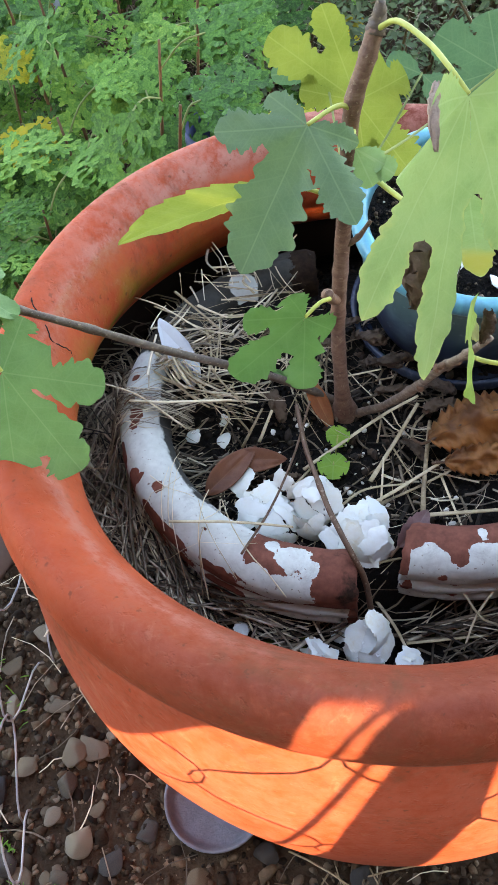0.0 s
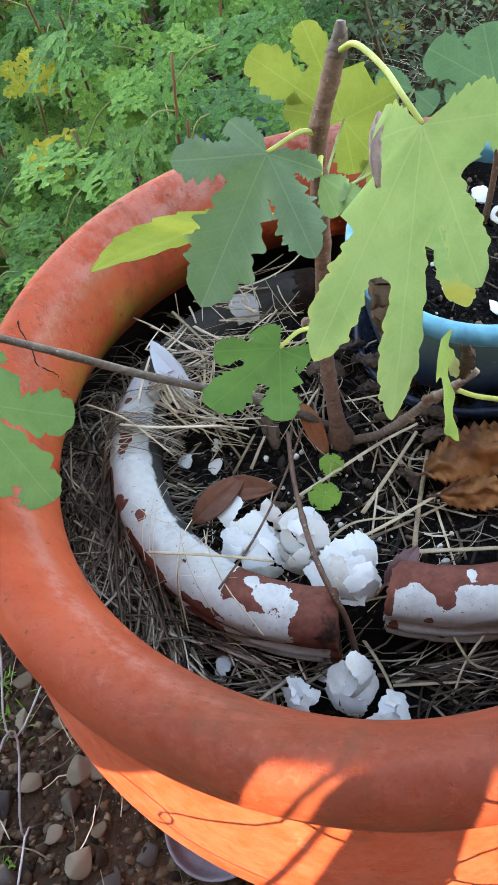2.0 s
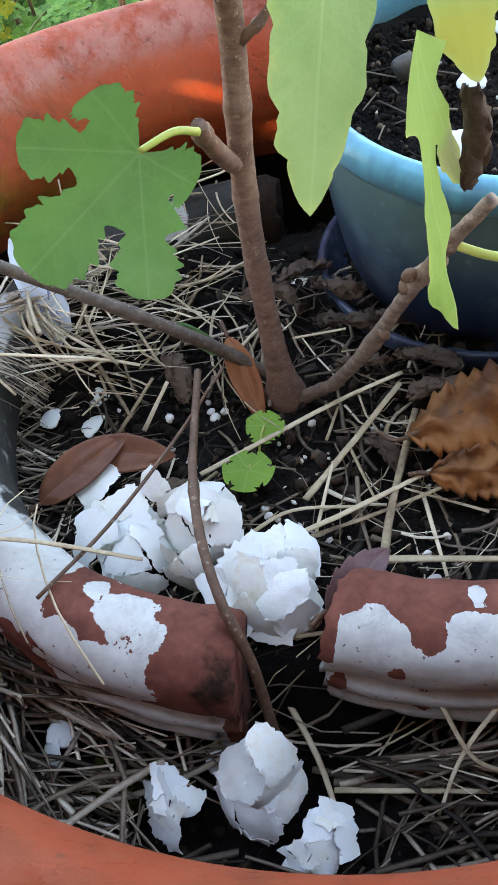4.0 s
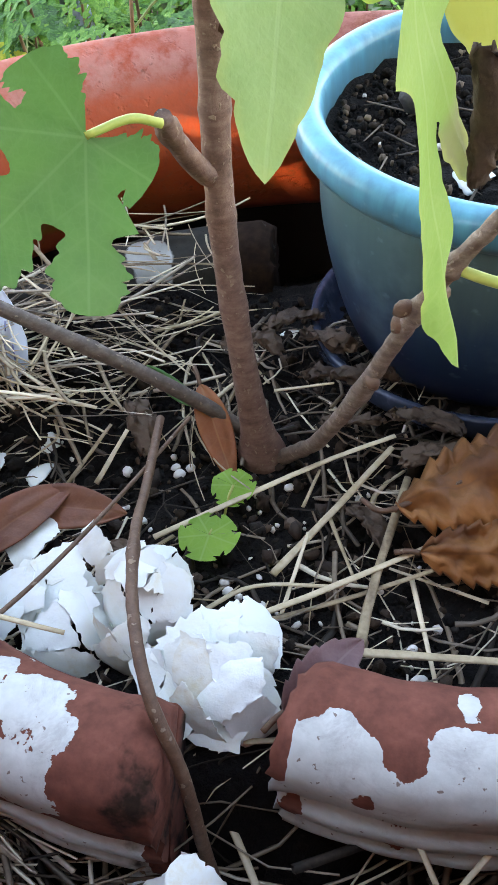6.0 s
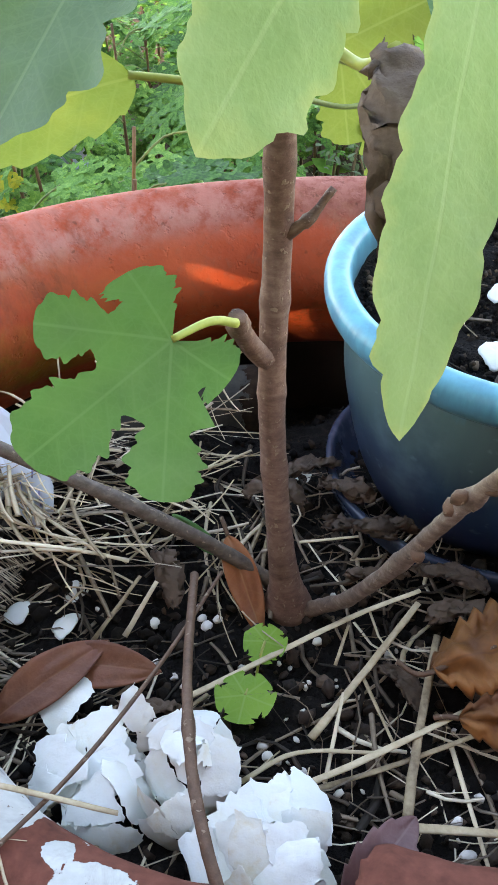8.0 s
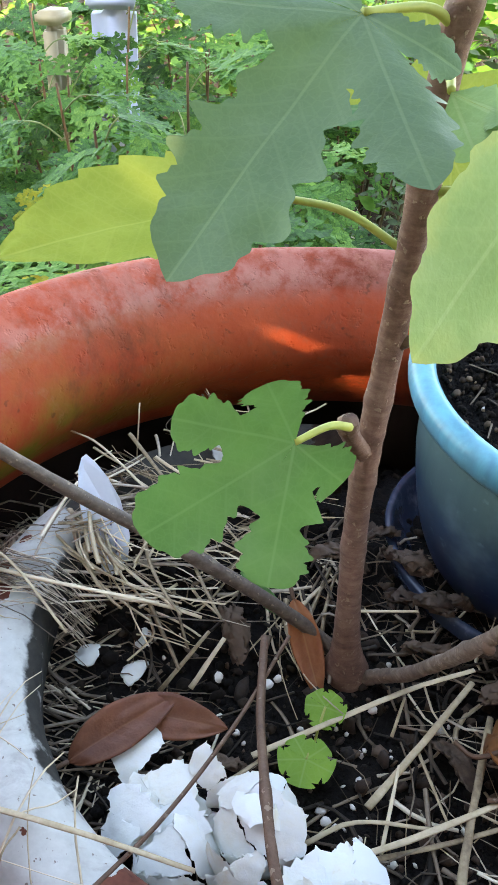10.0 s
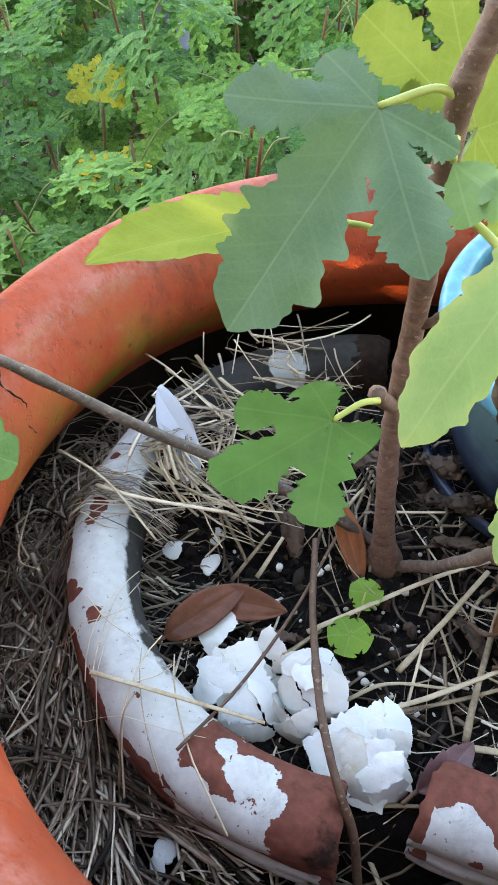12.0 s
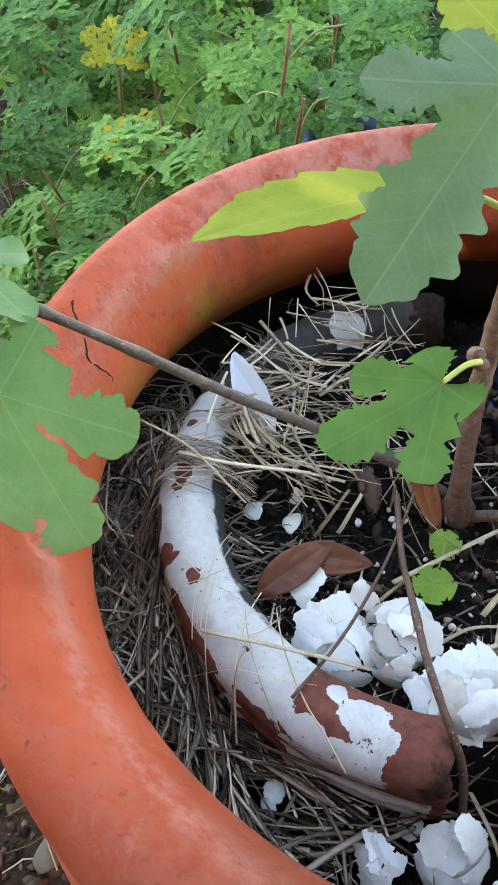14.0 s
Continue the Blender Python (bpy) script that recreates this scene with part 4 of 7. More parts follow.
def leaf_mesh(name, centre, tips, hint, material, teeth=0.10, fold=0.10, droop=1.0, sick=(), base_fill=0.2, sinus=0.46, gaps=None, waist=0.62, lobing=5.0, pointed=False, seed=1, n_along=84, n_half=6, wave=0.002):
    """A lobed leaf round its petiole joint: tips are (x, y, z, half width); hint points away from the upper face. Each lobe is a strip, and the strips meet in the palm; gaps gives the depth of single notches by the pair of lobes."""
    rng = random.Random(seed)
    c = Vector(centre)
    vec = [Vector(t[:3]) - c for t in tips]
    m = np.array([v[:] for v in vec])
    _, _, vt = np.linalg.svd(np.vstack([m, m * 0.5]))
    nrm = Vector(vt[2])
    h = Vector(hint).normalized()
    if nrm.dot(h) < 0:
        nrm = -nrm
    nrm = (nrm + h * 0.35).normalized()
    u = (vec[0] - nrm * vec[0].dot(nrm)).normalized()
    w = nrm.cross(u)
    lobes = []
    for v, t in zip(vec, tips):
        x, y, z = v.dot(u), v.dot(w), v.dot(nrm)
        lobes.append((math.atan2(y, x), math.hypot(x, y), z, t[3]))
    order = sorted(range(len(lobes)), key=lambda i: lobes[i][0])
    big = max(l[1] for l in lobes)
    prof = [(0.0, waist), (0.12, 0.25 + 0.75 * waist), (0.38, 0.95), (0.58, 1.0), (0.75, 0.91), (0.88, 0.74), (0.95, 0.54), (0.985, 0.32), (1.0, 0.0)]
    if pointed:
        prof = prof[:3] + [(0.55, 1.0), (0.70, 0.90), (0.82, 0.68), (0.91, 0.44), (0.97, 0.20), (1.0, 0.0)]

    def shape(f):
        for (s0, w0), (s1, w1) in zip(prof, prof[1:]):
            if s0 <= f <= s1:
                return w0 + (w1 - w0) * (f - s0) / (s1 - s0)
        return 0.0

    def place(x, y, own):
        r, th = math.hypot(x, y), math.atan2(y, x)
        tot = zz = 0.0
        for phi, L, z, hw in lobes:
            g = math.exp(-((math.atan2(math.sin(th - phi), math.cos(th - phi))) / 0.42) ** 2) + 1e-4
            tot += g
            zz += g * z * (r / L) ** 1.35
        zz /= tot
        phi, L, z, hw = lobes[own]
        s, d = r * math.cos(th - phi), r * math.sin(th - phi)
        free = soft(s, min(0.85, sinus + 0.06) * L, min(1.0, sinus + 0.4) * L)
        zz += fold * abs(d) * free + wave * math.sin(s / 0.0066 + 2 * own) * soft(abs(d), 0.3 * hw, hw) * free
        zz += 0.0014 * noise.noise((x * 45 + seed, y * 45, 0.0)) + 0.00006 * own
        return c + u * x + w * y + nrm * (zz * droop)

    bm = bmesh.new()
    uvl = bm.loops.layers.uv.new("veins")
    edge, sickness, normals, uvs = [], [], [], {}
    for k, i in enumerate(order):
        phi, L, z, hw = lobes[i]
        nxt, prv = order[(k + 1) % len(order)], order[k - 1]
        sides = []
        for sgn, j in ((1, nxt), (-1, prv)):
            gap = (sgn * (lobes[j][0] - phi)) % (2 * math.pi) if len(lobes) > 1 else 3.0
            outer = gap > 1.9
            half = 0.62 if outer else gap / 2
            notch = (gaps or {}).get((min(i, j), max(i, j)), sinus)
            deep = (base_fill * big if outer else notch * (L + lobes[j][1]) / 2) / max(0.35, math.cos(min(half, 1.1)))
            deep = min(deep * math.cos(min(half, 1.1)), (0.30 if outer else 0.72) * L)
            marks = [-0.5 * rng.random() / lobing]
            while marks[-1] < 1.0:
                marks.append(marks[-1] + rng.uniform(0.62, 1.38) / lobing)
            sides.append((sgn, math.tan(min(half, 1.0)) * 1.004, deep, [(m0, m1, rng.uniform(0.55, 1.3)) for m0, m1 in zip(marks, marks[1:])], outer))

        def width(s, side):
            sgn, slope, deep, cut, outer = side
            f = (s - deep) / (L - deep)
            wedge = s * slope
            if f <= 0:
                return wedge
            tooth, size = 0.5, 1.0
            for m0, m1, size in cut:
                if m0 <= f < m1:
                    tooth = (f - m0) / (m1 - m0)
                    break
            ww = hw * shape(f) * (1 + teeth * size * (1 - 0.6 * soft(f, 0.80, 1.0)) * ((1.9 * (tooth / 0.80) ** 0.75 if tooth < 0.80 else 1.9 * (1 - (tooth - 0.80) / 0.20)) - 1.05 + 0.22 * math.sin(tooth * 12.6)))
            fall = max(0.0, 1 - f / 0.09)
            return ww + max(0.0, deep * slope - ww) * fall ** 2

        rows = []
        for q in range(n_along + 1):
            s = L * q / n_along
            row = []
            for f in range(-n_half, n_half + 1):
                side = sides[0] if f >= 0 else sides[1]
                d = width(s, side) * f / n_half
                ca, sa = math.cos(phi), math.sin(phi)
                v = bm.verts.new(place(s * ca - d * sa, s * sa + d * ca, i))
                uvs[v] = (s, d)
                e = 0.0006
                px, py = s * ca - d * sa, s * sa + d * ca
                normals.append(((place(px + e, py, i) - place(px - e, py, i)).cross(place(px, py + e, i) - place(px, py - e, i))).normalized()[:])
                row.append(v)
                free = 1.0 if s > side[2] or side[4] else 0.35
                edge.append(max(abs(f) / n_half * free, soft(s / L, 0.90, 1.0)))
                sickness.append((sick[i] if i < len(sick) else 0.0) * soft(s / L, 0.35, 0.95))
            rows.append(row)
        for r0, r1 in zip(rows, rows[1:]):
            for f in range(2 * n_half):
                bm.faces.new((r0[f], r1[f], r1[f + 1], r0[f + 1]))
    for f in bm.faces:
        for lp in f.loops:
            lp[uvl].uv = uvs[lp.vert]
    me = finish(bm, name, material)
    me.normals_split_custom_set_from_vertices(normals)
    float_attr(me, "edge", edge)
    float_attr(me, "sick", sickness)
    return me


def ovate_mesh(name, base, tip, hw, hint, material, arch=0.0, fold=0.0, teeth=0.0, lobing=12.0, curl=0.0, seed=1, n_along=70, n_half=7, crumple=0.02):
    """A simple pointed leaf from base to tip."""
    rng = random.Random(seed)
    base, tip = Vector(base), Vector(tip)
    ax = tip - base
    L = ax.length
    ax.normalize()
    side = ax.cross(Vector(hint)).normalized()
    nrm = side.cross(ax)
    bm = bmesh.new()
    uvl = bm.loops.layers.uv.new("veins")
    edge, uvs, rows = [], {}, []
    ph = (rng.random(), rng.random())
    for q in range(n_along + 1):
        f = q / n_along
        row = []
        wd = hw * (math.sin(math.pi * f ** 0.82) ** 0.72 if 0 < f < 1 else 0.0)
        for k in range(-n_half, n_half + 1):
            tooth = (f * lobing + ph[k > 0]) % 1.0
            ww = wd * (1 + teeth * (tooth - 0.75)) * k / n_half
            lift = arch * 4 * f * (1 - f) * L + fold * abs(ww) + curl * L * (f - 0.5) * (k / n_half) + crumple * L * noise.noise((f * 5, k * 0.3, seed)) + (crumple - 0.02) * 0.5 * L * noise.noise((f * 13, k * 0.7, seed + 3))
            v = bm.verts.new(base + ax * (f * L) + side * ww + nrm * lift)
            uvs[v] = (f * L, ww)
            row.append(v)
            edge.append(max(abs(k) / n_half, soft(f, 0.93, 1.0)))
        rows.append(row)
    for r0, r1 in zip(rows, rows[1:]):
        for k in range(2 * n_half):
            bm.faces.new((r0[k], r1[k], r1[k + 1], r0[k + 1]))
    for f in bm.faces:
        for lp in f.loops:
            lp[uvl].uv = uvs[lp.vert]
    me = finish(bm, name, material)
    float_attr(me, "edge", edge)
    return me


def petiole(pts, r0=0.0018, r1=0.0014):
    bm = bmesh.new()
    tube(bm, bezier(pts, 8), lambda s: r0 + (r1 - r0) * s, 10)
    return bm


def fig_leaf(parent, centre, tips, hint, material, stalk, label, **kw):
    leaf = part("leaf", leaf_mesh("leaf", centre, tips, hint, material, **kw), material, parent, label)
    if material in (L_TEAL, L_YELLOW):
        part("petiole", petiole(stalk, 0.0011, 0.0009), M_STEM, leaf, "thin dull green stalk")
    else:
        part("petiole", petiole(stalk), M_PETIOLE, leaf, "pale yellow-green stalk")
    return leaf


# ---------------------------------------------------------------- the fig tree
fig = empty("fig_tree", (0, 0, 0), "young fig tree with brown stem and lobed leaves", "tree")
bm = bmesh.new()
trunk_line = bezier([(-0.008, 0.054, -0.012), (-0.010, 0.053, 0.010), (-0.013, 0.050, 0.060), (-0.015, 0.047, 0.120), (-0.014, 0.045, 0.165), (-0.011, 0.047, 0.217), (-0.008, 0.038, 0.270), (-0.005, 0.032, 0.335), (0.004, 0.034, 0.368), (0.009, 0.037, 0.385)], 10)
NODES = (0.12, 0.30, 0.40, 0.50, 0.62, 0.70, 0.80, 0.90)


def trunk_r(s):
    r = 0.0064 - 0.0010 * s + 0.0098 * math.exp(-(s / 0.125) ** 2) + 0.0016 * math.exp(-((s - 0.11) / 0.025) ** 2) + 0.00008 * math.sin(s * 190) + 0.0009 * math.exp(-((s - 0.075) / 0.02) ** 2)
    for nd in NODES:
        r += 0.0007 * math.exp(-((s - nd) / 0.012) ** 2)
    return r


tube(bm, trunk_line, trunk_r, 20, 0.05)
part("trunk", bm, M_BARK, fig, "smooth brown ringed stem")
bm = bmesh.new()
tube(bm, bezier([(-0.011, 0.047, 0.215), (-0.004, 0.044, 0.222), (0.002, 0.046, 0.226), (0.010, 0.050, 0.236)], 5), lambda s: 0.0027 - 0.0012 * s + 0.0008 * math.exp(-((s - 0.6) / 0.1) ** 2), 10, 0.25)
part("stub", bm, M_STICK, fig, "short dead side stub")
bm = bmesh.new()
tube(bm, bezier([(-0.014, 0.046, 0.163), (-0.019, 0.036, 0.172), (-0.023, 0.022, 0.190), (-0.022, 0.012, 0.200)], 5), lambda s: 0.0052 - 0.0018 * s + 0.0012 * math.exp(-((s - 0.75) / 0.1) ** 2), 10, 0.15)
part("spur", bm, M_BARK, fig, "short side spur bearing a leaf")
bm = bmesh.new()
tube(bm, bezier([(0.0085, 0.037, 0.382), (0.0100, 0.038, 0.388), (0.0112, 0.039, 0.394), (0.0116, 0.040, 0.399)], 4), lambda s: 0.0066 - 0.0042 * s, 10, 0.3)
part("bud", bm, M_TWIG, fig, "grey scaly end bud")
# long twig to the planter's rim
bm = bmesh.new()
twig_line = bezier([(-0.008, 0.060, 0.006), (-0.046, 0.060, 0.036), (-0.098, 0.052, 0.074), (-0.160, 0.030, 0.127), (-0.216, 0.016, 0.172), (-0.263, 0.004, 0.209), (-0.315, -0.006, 0.246)], 10)
tube(bm, twig_line, lambda s: 0.0043 - 0.0015 * s + 0.0008 * math.exp(-((s - 0.32) / 0.015) ** 2) + 0.0007 * math.exp(-((s - 0.66) / 0.015) ** 2) + 0.0009 * math.exp(-((s - 0.82) / 0.015) ** 2), 12, 0.08)
part("long_twig", bm, M_TWIG, fig, "long thin grey side twig")
# knobbly side branch
bm = bmesh.new()
tube(bm, bezier([(-0.004, 0.050, 0.004), (0.010, 0.046, 0.016), (0.024, 0.036, 0.034), (0.043, 0.018, 0.074), (0.060, 0.002, 0.116), (0.070, -0.008, 0.140), (0.079, -0.019, 0.162), (0.094, -0.022, 0.183)], 8),
     lambda s: 0.0044 - 0.0016 * s + 0.0013 * math.exp(-((s - 0.45) / 0.02) ** 2) + 0.0019 * math.exp(-((s - 0.70) / 0.02) ** 2) + 0.0014 * math.exp(-((s - 0.86) / 0.02) ** 2), 14, 0.22)
part("side_branch", bm, M_BRANCH, fig, "knobbly leaning side branch")
for cx, cy, cz in ((0.064, -0.010, 0.140), (0.062, -0.002, 0.128), (0.052, 0.006, 0.094), (0.075, -0.012, 0.148)):
    bm = bmesh.new()
    rock(bm, (cx, cy, cz), 0.0042, rnd, 2, 1.0)
    part("bud", bm, M_STICK, fig, "swollen reddish bud")

UPV = (0.0, -0.45, 0.9)
fig_leaf(fig, (-0.0325, 0.007, 0.344), [(-0.0780, -0.046, 0.2760, 0.0225), (-0.0890, 0.002, 0.347, 0.0135), (-0.0048, -0.047, 0.3110, 0.0135), (-0.0015, 0.006, 0.330, 0.0080), (-0.056, 0.028, 0.353, 0.0085)], UPV, L_DARK,
         [(-0.004, 0.030, 0.338), (-0.014, 0.024, 0.345), (-0.0325, 0.007, 0.3445)], "large dull dark green lobed fig leaf", teeth=0.20, lobing=5.2, pointed=True, seed=3, sinus=0.36, waist=0.66, gaps={(0, 2): 0.28, (0, 1): 0.32, (1, 4): 0.62})
fig_leaf(fig, (-0.040, -0.0145, 0.2035), [(-0.0965, -0.030, 0.159, 0.0170), (-0.0840, -0.026, 0.214, 0.0120), (-0.0505, -0.020, 0.2310, 0.0120), (-0.0205, -0.013, 0.1880, 0.0120), (-0.0435, -0.036, 0.1490, 0.0140)], (0, -0.75, 0.6), L_MID,
         [(-0.0215, 0.008, 0.1995), (-0.029, -0.001, 0.2045), (-0.040, -0.0145, 0.204)], "fresh green five-lobed fig leaf", teeth=0.15, lobing=4.2, seed=6, base_fill=0.30, sinus=0.62, waist=0.48, gaps={(0, 1): 0.42, (0, 4): 0.44, (1, 2): 0.52, (3, 4): 0.72})
blade_b = part("leaf", ovate_mesh("leaf", (-0.058, 0.034, 0.278), (-0.1755, 0.029, 0.2430), 0.030, (0.0, -0.80, -0.55), L_YELLOW, arch=-0.03, fold=-0.16, teeth=0.13, lobing=7, seed=8), L_YELLOW, fig, "yellow-green fig leaf lit from above")
part("petiole", petiole([(-0.012, 0.040, 0.262), (-0.035, 0.040, 0.274), (-0.060, 0.034, 0.279)]), M_PETIOLE, blade_b, "pale yellow-green stalk")
fig_leaf(fig, (0.0520, -0.042, 0.386), [(0.0355, -0.0945, 0.2240, 0.0150), (-0.0035, -0.1110, 0.2940, 0.0165), (0.0875, -0.0460, 0.2830, 0.0135), (0.0950, -0.036, 0.3850, 0.0180), (0.0280, -0.074, 0.4000, 0.0150)],
         (0.05, -0.9, 0.45), L_PALE, [(0.0105, 0.034, 0.386), (0.0200, 0.020, 0.396), (0.0340, -0.006, 0.3965), (0.0430, -0.030, 0.3950), (0.0520, -0.042, 0.387)], "big pale green drooping fig leaf with scorched brown edges", teeth=0.13, lobing=5.5, pointed=True, seed=11, sick=(0.20, 0.40, 0.15, 0.2, 0.45), fold=0.05, sinus=0.52, waist=0.60,
         gaps={(0, 1): 0.50, (0, 2): 0.38, (2, 3): 0.42, (1, 4): 0.62, (3, 4): 0.55})
part("leaf", leaf_mesh("leaf", (0.0630, -0.022, 0.312), [(0.0875, 0.0115, 0.2110, 0.0115)], (-0.2, -0.85, 0.35), L_PALE, teeth=0.11, pointed=True, seed=12, sick=(1.0,), fold=0.10, lobing=4.0), L_PALE, fig, "yellowing rear lobe of the pale leaf")
part("leaf", leaf_mesh("leaf", (0.0650, -0.066, 0.262), [(0.0780, -0.056, 0.150, 0.0095), (0.0845, -0.040, 0.200, 0.0060)], (-0.75, -0.6, 0.3), L_LIT, teeth=0.09, pointed=True, seed=14, sick=(0.1, 0.9), fold=0.5, lobing=4.0), L_LIT, fig,
     "narrow folded lobe of the pale leaf, backlight put into its yellow-green colour")
fig_leaf(fig, (-0.258, -0.058, 0.205), [(-0.187, -0.057, 0.184, 0.0175), (-0.214, -0.092, 0.128, 0.0200), (-0.240, -0.028, 0.230, 0.0130), (-0.262, -0.118, 0.112, 0.0200), (-0.300, -0.030, 0.215, 0.016)], (0.15, -0.5, 0.85), L_SOFT,
         [(-0.285, -0.001, 0.225), (-0.275, -0.030, 0.222), (-0.258, -0.058, 0.206)], "green lobed fig leaf at the twig's end", teeth=0.17, lobing=3.6, seed=17, base_fill=0.45, sinus=0.55, waist=0.45, gaps={(0, 1): 0.26, (1, 3): 0.72})
fig_leaf(fig, (-0.290, -0.008, 0.252), [(-0.245, -0.028, 0.229, 0.012), (-0.262, 0.014, 0.238, 0.012), (-0.330, 0.020, 0.255, 0.014)], (0.2, -0.3, 0.9), L_SOFT,
         [(-0.308, -0.004, 0.241), (-0.306, -0.004, 0.250), (-0.290, -0.008, 0.2525)], "pale young fig leaf beside the twig's tip", teeth=0.06, seed=19, sick=(0.3, 0.1, 0.1))
fig_leaf(fig, (0.004, 0.155, 0.268), [(-0.062, 0.165, 0.320, 0.0170), (-0.022, 0.168, 0.338, 0.0125), (0.042, 0.160, 0.284, 0.0150), (0.048, 0.155, 0.203, 0.0190), (0.010, 0.150, 0.224, 0.0130), (-0.040, 0.155, 0.281, 0.0130)], (0, -0.9, 0.4), L_YELLOW,
         [(-0.006, 0.040, 0.290), (-0.002, 0.095, 0.280), (0.004, 0.155, 0.2685)], "yellow-green lobed fig leaf behind the stem", teeth=0.17, lobing=4.5, seed=23, sinus=0.55)
fig_leaf(fig, (0.116, 0.185, 0.268), [(0.066, 0.191, 0.298, 0.017), (0.104, 0.195, 0.310, 0.016), (0.122, 0.180, 0.225, 0.017), (0.160, 0.185, 0.285, 0.018), (0.080, 0.185, 0.258, 0.013)], (0, -0.7, 0.7), L_TEAL,
         [(-0.004, 0.040, 0.286), (0.045, 0.115, 0.262), (0.116, 0.185, 0.269)], "dull blue-green fig leaf high on the tree", teeth=0.10, seed=29, sinus=0.60)
fig_leaf(fig, (0.056, 0.180, 0.272), [(0.028, 0.182, 0.285, 0.010), (0.072, 0.176, 0.258, 0.011)], (0, -0.5, 0.9), L_TEAL,
         [(-0.006, 0.042, 0.270), (0.020, 0.115, 0.252), (0.056, 0.180, 0.273)], "small blue-green fig leaf in shade", teeth=0.07, seed=31)
fig_leaf(fig, (-0.020, 0.178, 0.283), [(-0.063, 0.182, 0.279, 0.009), (-0.034, 0.182, 0.291, 0.007)], (0, -0.5, 0.9), L_TEAL,
         [(-0.006, 0.042, 0.262), (-0.012, 0.110, 0.262), (-0.020, 0.178, 0.284)], "narrow grey-green fig leaf in shade", teeth=0.07, seed=33)
fig_leaf(fig, (-0.0035, 0.010, 0.3240), [(0.0200, -0.010, 0.3180, 0.0080), (0.0070, -0.010, 0.3100, 0.0085), (0.0130, -0.006, 0.3230, 0.0070)], (0, -0.6, 0.8), L_YOUNG,
         [(-0.004, 0.031, 0.324), (-0.004, 0.020, 0.326), (-0.0035, 0.010, 0.3245)], "small pale young fig leaf close to the stem", teeth=0.12, seed=35, sinus=0.62)
bm = bmesh.new()
tube(bm, bezier([(-0.004, 0.036, 0.286), (0.008, 0.030, 0.288), (0.020, 0.020, 0.284), (0.030, -0.010, 0.294)], 6), 0.0019, 10)
part("petiole", bm, M_PETIOLE, fig, "yellow-green stalk of the withered leaf")
bm = bmesh.new()
tube(bm, bezier([(0.079, -0.019, 0.162), (0.094, -0.025, 0.160), (0.115, -0.028, 0.158)], 6), 0.0019, 10)
part("petiole", bm, M_PETIOLE, fig, "pale green leaf stalk")


def withered(name, line, width, material, label, seed, parent=None):
    """A shrivelled leaf: a crumpled, curled sheet hanging along a line."""
    rng = random.Random(seed)
    pts = bezier(line, 8)
    bm = bmesh.new()
    rows = []
    m = 13
    for i, p in enumerate(pts):
        s = i / (len(pts) - 1)
        wd = width * (0.25 + math.sin(math.pi * min(1, s * 0.92 + 0.06)) ** 0.7)
        row = []
        for k in range(m):
            f = 2 * k / (m - 1) - 1
            curl = f * 2.2 + 0.8 * noise.noise((s * 4, f * 2, seed))
            q = Vector((math.sin(curl) * wd * 0.55, (1 - math.cos(curl)) * wd * 0.42, 0))
            q += Vector((noise.noise((s * 9, f * 5, seed + 1)), noise.noise((s * 9, f * 5, seed + 2)), noise.noise((s * 9, f * 5, seed + 3)))) * width * 0.35
            row.append(bm.verts.new(p + q))
        rows.append(row)
    for r0, r1 in zip(rows, rows[1:]):
        for k in range(m - 1):
            bm.faces.new((r0[k], r0[k + 1], r1[k + 1], r1[k]))
    if parent:
        ob = part(name, bm, material, parent, label)
    else:
        ob = thing(name, bm, material, label, "leaf", "dead leaves")
    sol = ob.modifiers.new("thickness", 'SOLIDIFY')
    sol.thickness = 0.0005
    return ob


withered("withered_leaf", [(0.030, -0.010, 0.294), (0.0335, -0.034, 0.286), (0.0350, -0.045, 0.268), (0.0340, -0.050, 0.242)], 0.015, M_DEADLEAF, "shrivelled brown dead leaf hanging on", 41, fig)
withered("withered_leaf", [(0.0815, -0.050, 0.238), (0.0850, -0.046, 0.218), (0.0825, -0.044, 0.200)], 0.006, M_DEADLEAF, "curled brown withered leaf edge", 43, fig)

withered("withered_edge", [(0.0330, -0.058, 0.404), (0.0300, -0.074, 0.400), (0.0310, -0.088, 0.386)], 0.0034, M_SCORCH, "curled scorched margin of the pale leaf", 45, fig)

# ---------------------------------------------------------------- eggshells


